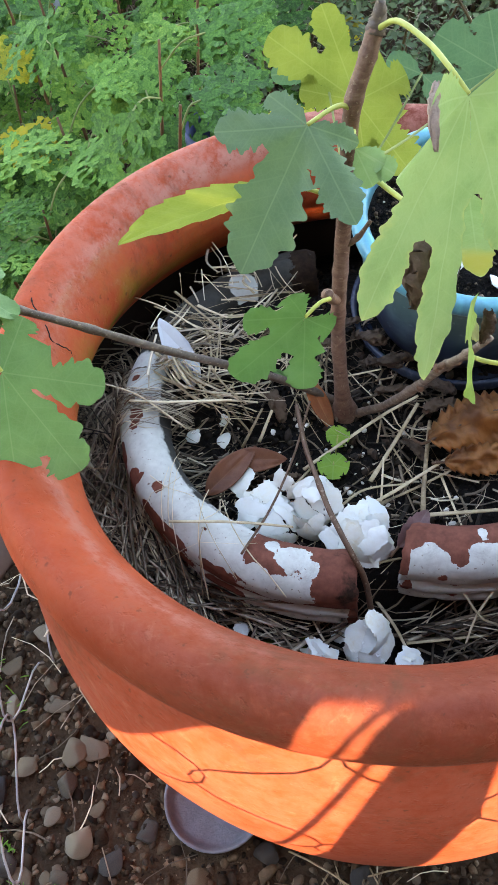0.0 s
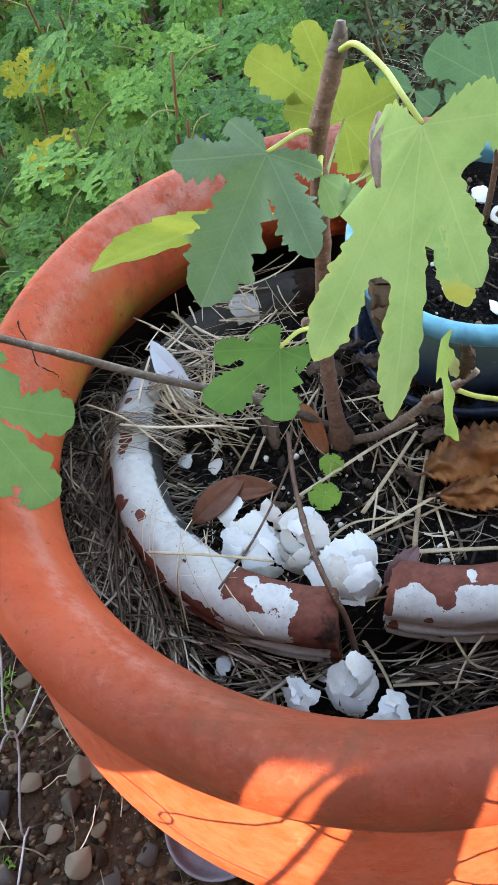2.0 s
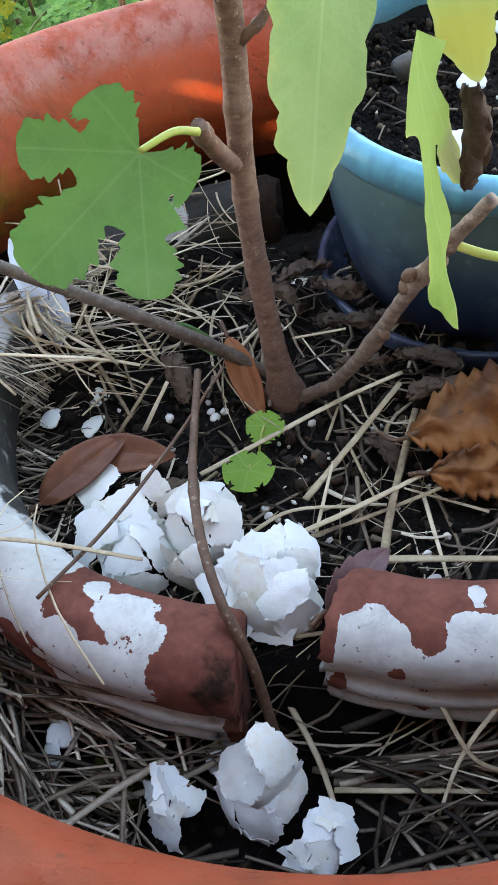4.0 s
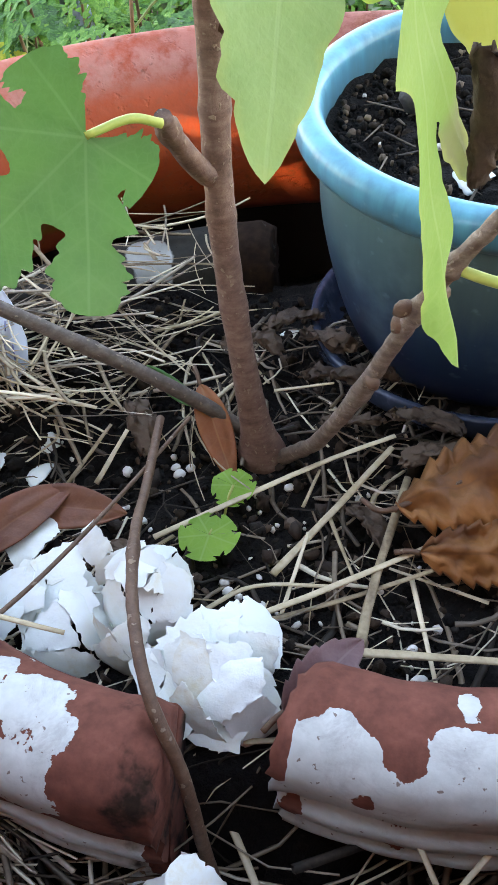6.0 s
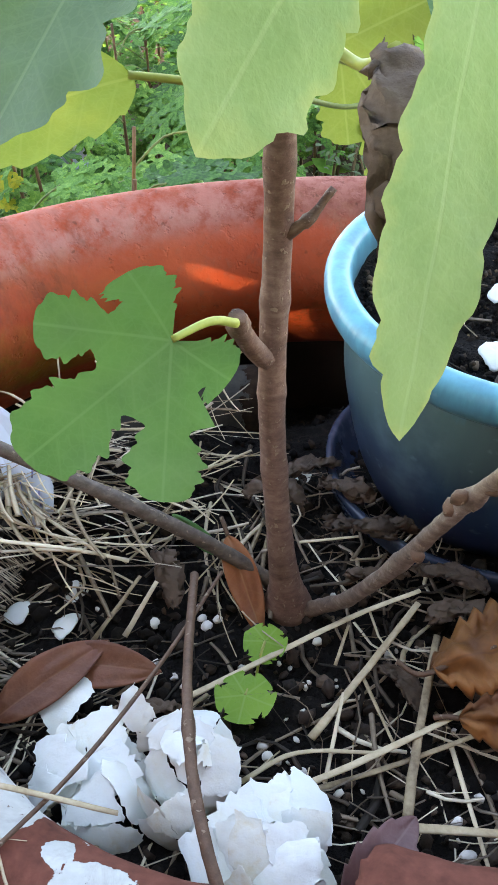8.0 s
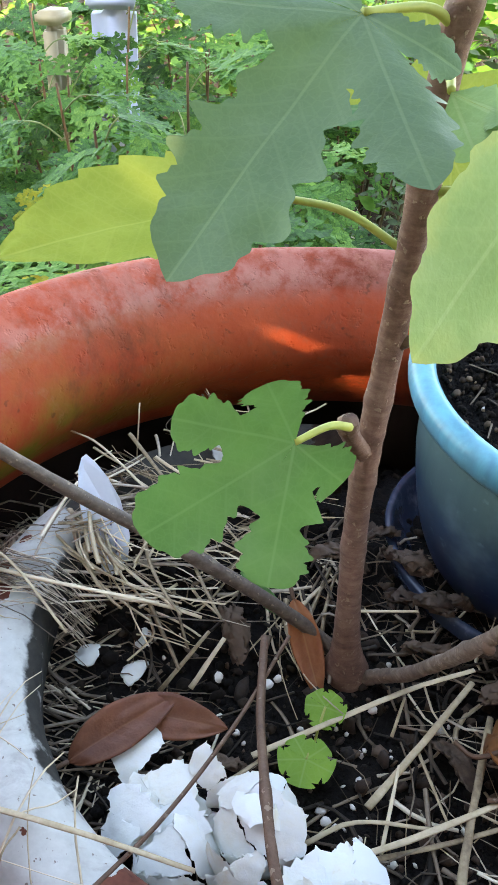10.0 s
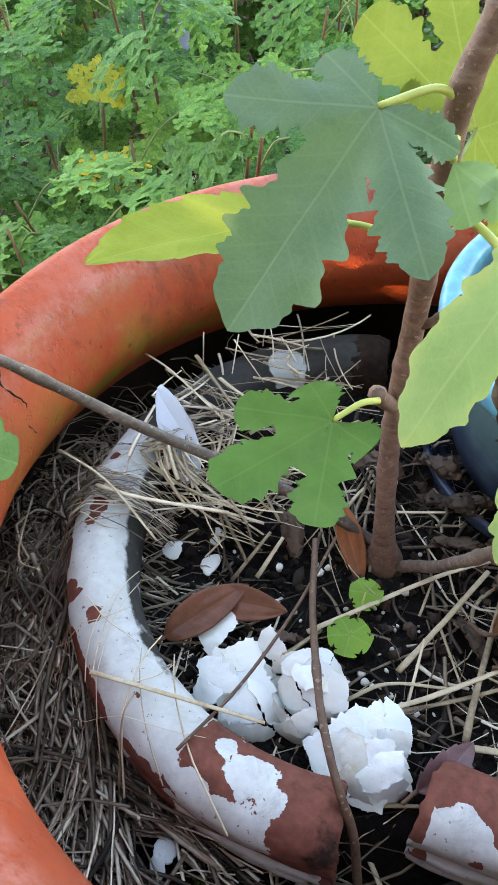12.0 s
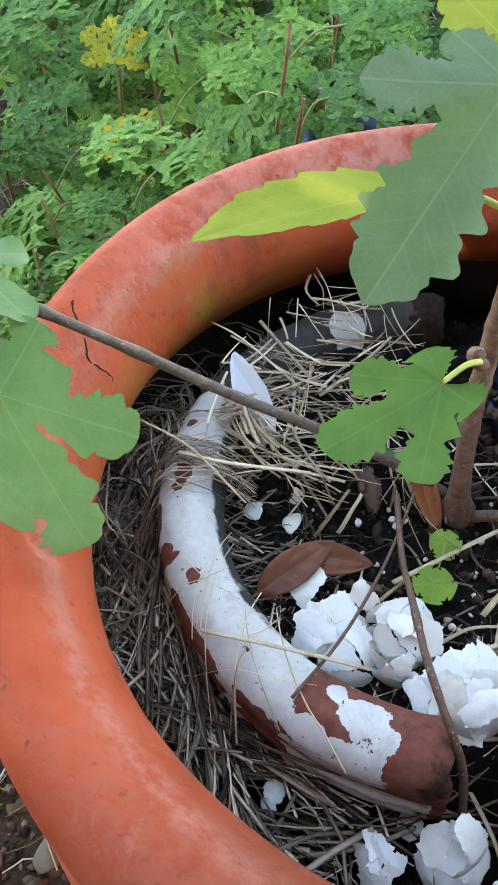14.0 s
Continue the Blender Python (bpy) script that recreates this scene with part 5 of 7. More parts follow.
def shard_sheet(bm, c, n, size, curve, rng, spin=0.0, n_ang=26, n_rad=7, jag=0.34, facets=1.0):
    """A jagged piece of shell, part of a sphere of radius curve, that bulges along n, cracked into flat facets, into bm."""
    n = Vector(n).normalized()
    a = n.cross(Vector((0.31, 0.83, 0.46))).normalized()
    b = n.cross(a)
    c = Vector(c)
    corners = rng.randint(5, 8)
    cuts = [(rng.uniform(0, 6.283), rng.uniform(0.72, 1.05)) for _ in range(corners)]
    lim = []
    for i in range(n_ang):
        th = 2 * math.pi * i / n_ang
        r = 1.25
        for ca, cr in cuts:
            k = math.cos(th - ca)
            if k > 0.15:
                r = min(r, cr / k)
        lim.append(max(0.45, r * (1 + rng.uniform(-jag, jag) * 0.35)))
    # facets: points of a mosaic, each keeps its own level
    seeds = [(rng.uniform(-1, 1) * size, rng.uniform(-1, 1) * size, rng.uniform(-1, 1) * 0.055 * size, rng.gauss(0, 0.16), rng.gauss(0, 0.16)) for _ in range(9)]
    stretch = rng.uniform(0.75, 1.0)
    rows = []
    for k in range(n_rad + 1):
        f = k / n_rad
        row = []
        for i in range(n_ang):
            th = 2 * math.pi * i / n_ang
            arc = f * size * lim[i] / curve
            r, up = curve * math.sin(min(arc, 1.9)), curve * (math.cos(min(arc, 1.9)) - 1)
            x, y = r * math.cos(th), r * math.sin(th)
            sx, sy, lift, tx, ty = min(seeds, key=lambda q: (q[0] - x) ** 2 + (q[1] - y) ** 2)
            up += facets * (lift + tx * (x - sx) + ty * (y - sy))
            row.append(bm.verts.new(c + a * (r * math.cos(th + spin) * stretch) + b * (r * math.sin(th + spin)) + n * up))
            if k == 0:
                break
        rows.append(row)
    for i in range(n_ang):
        j = (i + 1) % n_ang
        bm.faces.new((rows[0][0], rows[1][i], rows[1][j]))
        for r0, r1 in zip(rows[1:], rows[2:]):
            bm.faces.new((r0[i], r1[i], r1[j], r0[j]))


def shell_fragments(c, n, radius, cap, flat, cells, rng, slip=0.065):
    """Part of an egg round n, broken into angular fragments that have slipped a little; cap: half its opening in degrees. A mesh for each fragment."""
    q = Vector(n).normalized().to_track_quat('Z', 'Y').to_matrix() @ Euler((0, 0, rng.uniform(0, 6.28))).to_matrix()
    ball = bmesh.new()
    bmesh.ops.create_icosphere(ball, subdivisions=4, radius=1.0)
    seeds = []
    wide = cap * 1.45
    for k in range(int(cells * 2.0)):
        th, ph = radians(wide) * math.sqrt((k + rng.random()) / (cells * 2.0)), 2.4 * k + rng.uniform(-0.5, 0.5)
        tilt = Euler((rng.gauss(0, slip), rng.gauss(0, slip), rng.gauss(0, 0.03))).to_matrix()
        seeds.append((Vector((math.sin(th) * math.cos(ph), math.sin(th) * math.sin(ph), math.cos(th))), tilt, rng.gauss(0, 0.012), math.degrees(th) < cap * rng.uniform(0.75, 1.15)))
    o = rng.uniform(0, 50)
    egg = Vector((1.0, rng.uniform(1.0, 1.2), flat))
    floor_z = math.cos(radians(min(wide * 1.05, 170)))
    bmesh.ops.delete(ball, geom=[v for v in ball.verts if v.co.z < floor_z], context='VERTS')
    for v in ball.verts:
        m = v.co.copy()
        v.co = (m + 0.07 * Vector((noise.noise(m * 4 + Vector((o, 1, 0))), noise.noise(m * 4 + Vector((1, o, 0))), noise.noise(m * 4 + Vector((0, 1, o)))))).normalized()
    out = []
    for k, (s, tilt, lift, keep) in enumerate(seeds):
        if not keep:
            continue
        bm = ball.copy()
        for i, other in enumerate(seeds):
            if i != k and bm.faces:
                bmesh.ops.bisect_plane(bm, geom=bm.verts[:] + bm.edges[:] + bm.faces[:], plane_co=(0, 0, 0), plane_no=(other[0] - s).normalized(), clear_outer=True)
        if len(bm.faces) < 3:
            bm.free()
            continue
        border = [v for v in bm.verts if v.is_boundary]
        for v in border:
            v.co += 0.10 * Vector((noise.noise(v.co * 13 + Vector((o + k, 0, 0))), noise.noise(v.co * 13 + Vector((0, o + k, 0))), noise.noise(v.co * 13 + Vector((0, 0, o + k)))))
        for v in bm.verts:
            d = v.co - s
            p = (s + tilt @ (d - s * (0.30 * d.dot(s))) * 1.07) * (1 + lift)
            p += s * (0.04 * noise.noise(p * 3 + Vector((o, o, 0))) - 0.10 * abs(noise.noise(p * 3.2 + Vector((0, o, o)))))
            p = Vector((p.x * egg.x, p.y * egg.y, (p.z - 1) * egg.z)) * radius
            v.co = Vector(c) + q @ p
        out.append(bm)
    ball.free()
    return out


def eggshell(main, shards, label, seed, group="eggshells", flat=0.55, slip=0.065, cells=9):
    """A crushed shell: fragments of its main cup, with smaller pieces beside it."""
    rng = random.Random(seed)
    x, y, z = main[0]
    th = empty("eggshell", (x, y, z - 0.012), label, "eggshell", group)
    for i, (c, n, size, curve) in enumerate([main] + shards):
        o = Vector(c) - Vector((x, y, z - 0.012))
        for bm in shell_fragments(o, n, curve, math.degrees(size / curve) * 1.12, flat if i == 0 else 0.7, cells if i == 0 else 2, rng, slip):
            bmesh.ops.solidify(bm, geom=bm.faces[:], thickness=0.0004)
            ob = part("fragment", bm, M_SHELL, th)
            ob.data.set_sharp_from_angle(angle=radians(35))


eggshell(((-0.040, -0.064, 0.032), (-0.25, -0.60, 0.75), 0.027, 0.0225), [((-0.060, -0.046, 0.033), (-0.1, -0.7, 0.7), 0.0115, 0.016), ((-0.028, -0.052, 0.034), (0.5, 0.1, 0.8), 0.016, 0.019),
         ((-0.053, -0.077, 0.022), (-0.7, -0.7, 0.3), 0.013, 0.018), ((-0.040, -0.086, 0.018), (0.1, -0.9, 0.3), 0.012, 0.016)], "white crushed eggshell half lying on the soil", 51, flat=0.46, slip=0.09, cells=7)
eggshell(((-0.002, -0.095, 0.022), (0.10, -0.40, 0.9), 0.027, 0.030), [((0.015, -0.107, 0.018), (0.4, -0.85, 0.35), 0.015, 0.019), ((-0.021, -0.094, 0.022), (-0.5, -0.6, 0.6), 0.015, 0.02),
         ((0.021, -0.079, 0.027), (0.5, -0.4, 0.7), 0.0120, 0.014), ((0.002, -0.079, 0.027), (0.0, -0.3, 0.9), 0.016, 0.022), ((-0.004, -0.112, 0.014), (-0.2, -0.95, 0.2), 0.014, 0.018), ((0.008, -0.096, 0.030), (0.3, -0.6, 0.7), 0.013, 0.020)],
         "white eggshell broken into flat overlapping pieces", 53, flat=0.34, slip=0.13, cells=7)
eggshell(((-0.082, -0.066, 0.021), (-0.1, -0.35, 0.9), 0.023, 0.032), [((-0.109, -0.040, 0.016), (-0.2, -0.4, 0.9), 0.016, 0.024), ((-0.100, -0.072, 0.020), (-0.5, -0.5, 0.7), 0.012, 0.022), ((-0.070, -0.082, 0.018), (0.2, -0.6, 0.8), 0.014, 0.02),
         ((-0.066, -0.054, 0.018), (0.3, 0.2, 0.9), 0.011, 0.02)], "flattened bluish white eggshell pieces in a heap", 55, flat=0.40, slip=0.10, cells=6)
eggshell(((-0.001, -0.178, -0.010), (-0.20, -0.55, 0.80), 0.027, 0.0215), [((0.016, -0.168, 0.000), (0.85, -0.3, 0.4), 0.015, 0.019), ((0.004, -0.160, 0.000), (0.1, 0.75, 0.6), 0.011, 0.018)], "rounded white broken eggshell cup on the rotting hay", 67, flat=0.80, slip=0.035, cells=9)
eggshell(((-0.042, -0.187, -0.020), (-0.6, -0.5, 0.6), 0.014, 0.022), [((-0.036, -0.176, -0.016), (0.3, 0.1, 0.9), 0.010, 0.02)], "pale eggshell sliver on the rotting hay", 59)
eggshell(((0.034, -0.193, -0.024), (0.3, -0.5, 0.8), 0.014, 0.022), [((0.040, -0.186, -0.022), (0.5, 0.0, 0.8), 0.008, 0.02)], "small white eggshell piece beside the planter wall", 61)
for k, (p, s) in enumerate((((-0.020, -0.155, -0.036), 0.010), ((-0.106, -0.150, -0.036), 0.009), ((-0.108, -0.160, -0.038), 0.007), ((-0.126, 0.021, 0.011), 0.0085), ((-0.156, 0.026, 0.010), 0.0085), ((-0.126, 0.041, 0.014), 0.007),
                           ((-0.012, 0.163, 0.010), 0.006), (in_blue(-0.015, 0.004, 0.116), 0.009), (in_blue(-0.022, -0.052, 0.116), 0.009), (in_blue(0.01, -0.07, 0.116), 0.007), (in_blue(0.02, 0.03, 0.117), 0.010), (in_blue(0.035, 0.045, 0.117), 0.011), (in_blue(0.005, 0.055, 0.116), 0.010))):
    bm = bmesh.new()
    shard_sheet(bm, p, (rnd.uniform(-0.4, 0.4), rnd.uniform(-0.6, 0.1), 0.9), s, 0.024, random.Random(70 + k), n_ang=30, n_rad=5, jag=0.2, facets=0.2)
    ob = thing("eggshell_chip", bm, M_SHELL, "small white eggshell chip", "eggshell", "eggshell chips")
    sol = ob.modifiers.new("thickness", 'SOLIDIFY')
    sol.thickness = 0.0005

# ---------------------------------------------------------------- label, stick, fallen leaves, seedling
label_th = empty("plant_label", (-0.168, 0.095, 0.03), "white plastic plant label with faded writing, stuck in the straw", "label")
T0, T1 = Vector((-0.180, 0.110, 0.088)), Vector((-0.153, 0.074, 0.036))
d = (T1 - T0).normalized()
side = d.cross(Vector((0.15, -0.75, 0.65))).normalized()
nn = side.cross(d)
org = Vector((-0.168, 0.095, 0.03))
L = (T1 - T0).length
bm = bmesh.new()
outl = [(0.0, 0.002), (0.09, -0.0025), (0.24, -0.0075), (0.46, -0.0120), (0.78, -0.0125), (0.98, -0.0075), (1.10, 0.0060), (0.80, 0.0125), (0.34, 0.0120), (0.12, 0.0085), (0.02, 0.0050)]
for z in (0.0005, -0.0005):
    vs = [bm.verts.new(T0 - org + d * (s * L) + side * w + nn * (z + 0.004 * math.sin(s * 3))) for s, w in outl]
    bm.faces.new(vs if z > 0 else vs[::-1])
bm.verts.ensure_lookup_table()
k = len(outl)
for i in range(k):
    j = (i + 1) % k
    bm.faces.new((bm.verts[i], bm.verts[k + i], bm.verts[k + j], bm.verts[j]))
bmesh.ops.recalc_face_normals(bm, faces=bm.faces[:])
part("strip", bm, M_TAG, label_th, smooth=False)
for s0, s1, w in ((0.66, 0.80, 0.004), (0.70, 0.86, 0.0), (0.78, 0.90, -0.004), (0.58, 0.66, -0.005)):
    bm = bmesh.new()
    tube(bm, [T0 - org + d * (s0 * L) + side * w + nn * (0.0006 + 0.004 * math.sin(s0 * 3)), T0 - org + d * (s1 * L) + side * (w + 0.002) + nn * (0.0006 + 0.004 * math.sin(s1 * 3))], 0.00045, 5)
    part("writing_bar", bm, M_INK, label_th, "faded unreadable pen stroke")

bm = bmesh.new()
tube(bm, bezier([(-0.054, 0.031, 0.046), (-0.046, -0.018, 0.048), (-0.037, -0.056, 0.060), (-0.026, -0.093, 0.062), (-0.012, -0.123, 0.055), (0.000, -0.137, 0.030), (0.006, -0.147, -0.010), (0.010, -0.152, -0.045)], 9),
     lambda s: 0.0021 + 0.0006 * s + 0.0006 * math.exp(-((s - 0.33) / 0.02) ** 2), 10, 0.12)
thing("stick", bm, M_STICK, "thin curved brown stick leaning over the eggshells", "stick")
bm = bmesh.new()
tube(bm, bezier([(-0.098, -0.124, 0.050), (-0.075, -0.081, 0.050), (-0.056, -0.026, 0.048), (-0.042, 0.040, 0.040)], 8), lambda s: 0.0011, 6)
thing("thin_stem", bm, M_STICK, "thin dark dry stem lying across the shells", "stem")


def fallen(name, base, tip, hw, hint, material, label, stalk=None, **kw):
    th = empty(name, base, label, "leaf", "fallen leaves")
    o = Vector(base)
    lf = part("blade", ovate_mesh("blade", (0, 0, 0), Vector(tip) - o, hw, hint, material, **kw), material, th)
    sol = lf.modifiers.new("thickness", 'SOLIDIFY')
    sol.thickness = 0.0005
    if not stalk:
        back = (o - Vector(tip)).normalized()
        stalk = (base, tuple(o + back * 0.005 + Vector((0, 0, 0.001))), tuple(o + back * 0.011))
    if stalk:
        bm = bmesh.new()
        tube(bm, bezier([tuple(Vector(p) - o) for p in stalk], 5), 0.0013, 7)
        part("stalk", bm, M_STICK, th)
    return th


fallen("fallen_leaf", (-0.045, 0.072, 0.036), (-0.021, 0.032, 0.003), 0.0090, (0.35, -0.75, 0.55), L_ORANGE, "narrow orange-brown fallen leaf leaning on the stem", seed=81, fold=0.25, arch=0.03)
fallen("fallen_leaf", (-0.137, -0.042, 0.012), (-0.092, 0.000, 0.026), 0.0125, (0.1, -0.3, 0.95), L_BROWN, "glossy brown oval fallen leaf", seed=83, fold=0.2, arch=0.06)
fallen("fallen_leaf", (-0.118, -0.012, 0.020), (-0.064, -0.009, 0.018), 0.0115, (-0.1, -0.45, 0.9), L_BROWN, "pointed brown fallen leaf overlapping another", seed=85, fold=0.15, arch=0.06)
fallen("fallen_leaf", (0.064, 0.002, 0.026), (0.162, 0.030, 0.040), 0.0270, (-0.1, -0.45, 0.9), L_RUST, "rust-brown serrated dead leaf, curled", ((0.048, 0.002, 0.030), (0.060, -0.004, 0.030), (0.085, 0.006, 0.038), (0.130, 0.020, 0.048)), seed=87, teeth=0.30, lobing=13, fold=-0.70, arch=0.20, curl=-0.16, crumple=0.12)
fallen("fallen_leaf", (0.076, -0.020, 0.022), (0.150, -0.018, 0.028), 0.0150, (0.0, -0.6, 0.8), L_RUST, "rust-brown dead leaf under another", seed=89, teeth=0.26, lobing=11, crumple=0.10, fold=-0.2, arch=0.06)
fallen("fallen_leaf", (0.030, -0.104, 0.022), (0.056, -0.074, 0.030), 0.0105, (0.0, -0.6, 0.8), L_MAUVE, "dull mauve fallen leaf by the pot piece", seed=91, fold=0.35, arch=0.2, teeth=0.2, lobing=5)
seedling = empty("seedling", (-0.020, 0.000, 0.004), "small bright green seedling with rounded toothed leaves", "seedling")
for cc, tp, sd in (((-0.022, -0.014, 0.014), [(-0.023, -0.029, 0.012, 0.0075), (-0.036, -0.018, 0.014, 0.0075), (-0.008, -0.018, 0.014, 0.0075), (-0.030, -0.003, 0.014, 0.006), (-0.013, -0.004, 0.014, 0.006)], 93),
                   ((-0.017, 0.018, 0.016), [(-0.018, 0.006, 0.013, 0.006), (-0.028, 0.017, 0.016, 0.006), (-0.006, 0.016, 0.016, 0.006), (-0.012, 0.027, 0.017, 0.005), (-0.024, 0.026, 0.017, 0.005)], 95)):
    o = Vector((-0.020, 0.000, 0.004))
    lf = part("leaf", leaf_mesh("leaf", Vector(cc) - o, [tuple(Vector(t[:3]) - o) + (t[3],) for t in tp], (0, -0.4, 0.9), L_WEED, teeth=0.10, seed=sd, base_fill=0.6, sinus=0.85, wave=0.0006), L_WEED, seedling)
    bm = bmesh.new()
    tube(bm, bezier([(0, 0.002, 0.0), tuple((Vector(cc) - o) * 0.6 + Vector((0, 0, 0.003))), tuple(Vector(cc) - o)], 4), 0.0007, 6)
    part("stalk", bm, M_PETIOLE, seedling)
fallen("leaflet", (-0.050, 0.073, 0.020), (-0.079, 0.085, 0.037), 0.0050, (0, -0.6, 0.8), L_MID, "small green leaflet by the twig", seed=97, fold=0.2)
for k, (ln, w) in enumerate((([(-0.082, 0.062, 0.030), (-0.074, 0.046, 0.026), (-0.068, 0.034, 0.016)], 0.009), ([(0.010, 0.092, 0.028), (0.026, 0.088, 0.034), (0.044, 0.086, 0.030)], 0.011),
                             ([(0.058, 0.062, 0.028), (0.076, 0.058, 0.032), (0.092, 0.052, 0.028)], 0.010), ([(0.040, 0.012, 0.012), (0.052, 0.002, 0.014), (0.060, -0.010, 0.010)], 0.007),
                             ([(-0.040, 0.108, 0.036), (-0.024, 0.112, 0.040), (-0.008, 0.106, 0.034)], 0.010), ([(-0.080, -0.022, 0.006), (-0.064, -0.026, 0.010), (-0.052, -0.022, 0.006)], 0.007),
                             ([(0.022, 0.066, 0.018), (0.036, 0.062, 0.024), (0.052, 0.068, 0.020)], 0.008), ([(0.004, 0.128, 0.030), (0.016, 0.120, 0.036), (0.030, 0.116, 0.030)], 0.012),
                             ([(0.030, 0.100, 0.024), (0.044, 0.096, 0.030), (0.056, 0.100, 0.024)], 0.010), ([(-0.020, 0.135, 0.030), (-0.006, 0.142, 0.034), (0.008, 0.150, 0.030)], 0.010), ([(0.066, 0.040, 0.016), (0.082, 0.044, 0.022), (0.098, 0.040, 0.018)], 0.010))):
    withered("dead_leaf_scrap", ln, w * 1.15, M_CHIP, "crumpled dark dead leaf scrap on the soil", 101 + k)

# ---------------------------------------------------------------- straw and hay


def straw(pts, r, mat_=None, label="pale dry straw stalk lying on the soil"):
    bm = bmesh.new()
    tube(bm, bezier(pts, 5), lambda s: 0.98 * r * (1 - 0.25 * s), 8, 0.22, flat=0.45)
    return thing("straw_stalk", bm, mat_ or M_STRAW, label, "straw", "straw stalks")


straw([(-0.049, -0.017, 0.012), (0.023, 0.038, 0.016), (0.060, 0.059, 0.020)], 0.0020)
straw([(0.011, -0.029, 0.008), (0.035, 0.010, 0.014), (0.059, 0.050, 0.020)], 0.0022)
straw([(-0.017, -0.056, 0.010), (0.006, -0.042, 0.015), (0.044, -0.035, 0.012)], 0.0015)
straw([(-0.010, -0.067, 0.012), (0.030, -0.047, 0.018), (0.081, -0.013, 0.020)], 0.0021)
straw([(0.001, -0.062, 0.010), (0.051, -0.041, 0.015), (0.106, -0.013, 0.020)], 0.0016)
straw([(0.054, -0.066, 0.012), (0.058, -0.032, 0.018), (0.068, 0.029, 0.020)], 0.0024)
straw([(0.052, -0.071, 0.017), (0.078, -0.070, 0.018), (0.125, -0.067, 0.018)], 0.0026)
straw([(0.019, -0.052, 0.010), (0.024, -0.005, 0.012)], 0.0011)
straw([(0.033, 0.005, 0.012), (0.049, -0.032, 0.012)], 0.0011)
straw([(0.019, 0.011, 0.012), (0.024, 0.036, 0.014)], 0.0010)
straw([(0.073, -0.026, 0.012), (0.086, -0.080, 0.010)], 0.0013)
straw([(-0.006, 0.078, 0.030), (0.026, 0.081, 0.035)], 0.0014)
straw([(0.106, -0.034, 0.010), (0.063, -0.022, 0.012)], 0.0012)
straw([(-0.210, 0.040, 0.050), (-0.169, 0.027, 0.062), (-0.114, 0.037, 0.050)], 0.0020, label="pale straw stalk lying across the pot rim")
straw([(-0.160, -0.093, 0.051), (-0.102, -0.099, 0.058), (-0.057, -0.095, 0.042)], 0.0017, label="yellow straw stalk lying across the pot rim")
straw([(-0.218, 0.168, 0.060), (-0.183, 0.136, 0.075), (-0.134, 0.111, 0.055)], 0.0013)
straw([(-0.279, 0.058, 0.000), (-0.254, -0.009, 0.020), (-0.228, -0.023, 0.030)], 0.0009)
straw([(-0.243, 0.057, 0.060), (-0.199, 0.036, 0.062), (-0.152, 0.001, 0.055)], 0.0012)
straw([(-0.166, 0.163, 0.094), (-0.170, 0.163, 0.050)], 0.0010)
straw([(-0.145, 0.170, 0.085), (-0.122, 0.166, 0.050)], 0.0010)
straw([(-0.137, -0.134, -0.010), (-0.133, -0.115, 0.048), (-0.130, -0.100, 0.053)], 0.0012)
straw([(-0.001, -0.115, -0.020), (0.026, -0.152, -0.030), (0.043, -0.190, -0.042)], 0.0018)
straw([(0.035, -0.165, -0.035), (0.105, -0.160, -0.030)], 0.0016)
straw([(0.080, -0.132, 0.000), (0.095, -0.152, -0.012), (0.111, -0.153, -0.025)], 0.0014)
straw([(0.111, -0.128, 0.002), (0.092, -0.150, -0.015), (0.082, -0.170, -0.038)], 0.0012)
straw([(-0.141, 0.040, 0.045), (-0.111, 0.036, 0.050), (-0.090, 0.037, 0.045)], 0.0018)
straw([(-0.107, 0.011, 0.010), (-0.087, 0.042, 0.030)], 0.0016)
straw([(-0.091, 0.017, 0.010), (-0.078, 0.041, 0.028)], 0.0018)
straw([(0.014, -0.110, 0.006), (0.033, -0.106, 0.006)], 0.0016)


def strands(name, material, label, count, make, rng, sides=4):
    """Many dry blades in one mesh; make returns a line and a thickness."""
    verts, faces = [], []
    for _ in range(count):
        line, r = make(rng)
        n = len(line)
        o = len(verts)
        flat = rng.uniform(0.25, 0.8)
        for i, p in enumerate(line):
            dd = (line[min(i + 1, n - 1)] - line[max(i - 1, 0)]).normalized()
            a = dd.cross(Vector((0.1, 0.2, 0.97)))
            a = a.normalized() if a.length > 1e-6 else Vector((1, 0, 0))
            b = dd.cross(a)
            rr = r * (1 - 0.35 * i / (n - 1))
            for k in range(sides):
                w = 2 * math.pi * k / sides
                q = p + a * (rr * math.cos(w)) + b * (rr * flat * math.sin(w))
                verts.append(q[:])
        for i in range(n - 1):
            for k in range(sides):
                k2 = (k + 1) % sides
                faces.append((o + i * sides + k, o + i * sides + k2, o + (i + 1) * sides + k2, o + (i + 1) * sides + k))
    me = bpy.data.meshes.new(name)
    me.from_pydata(verts, [], faces)
    me.materials.append(material)
    for p in me.polygons:
        p.use_smooth = True
    return tagged(new(name, me), label, "straw", kind="stuff")


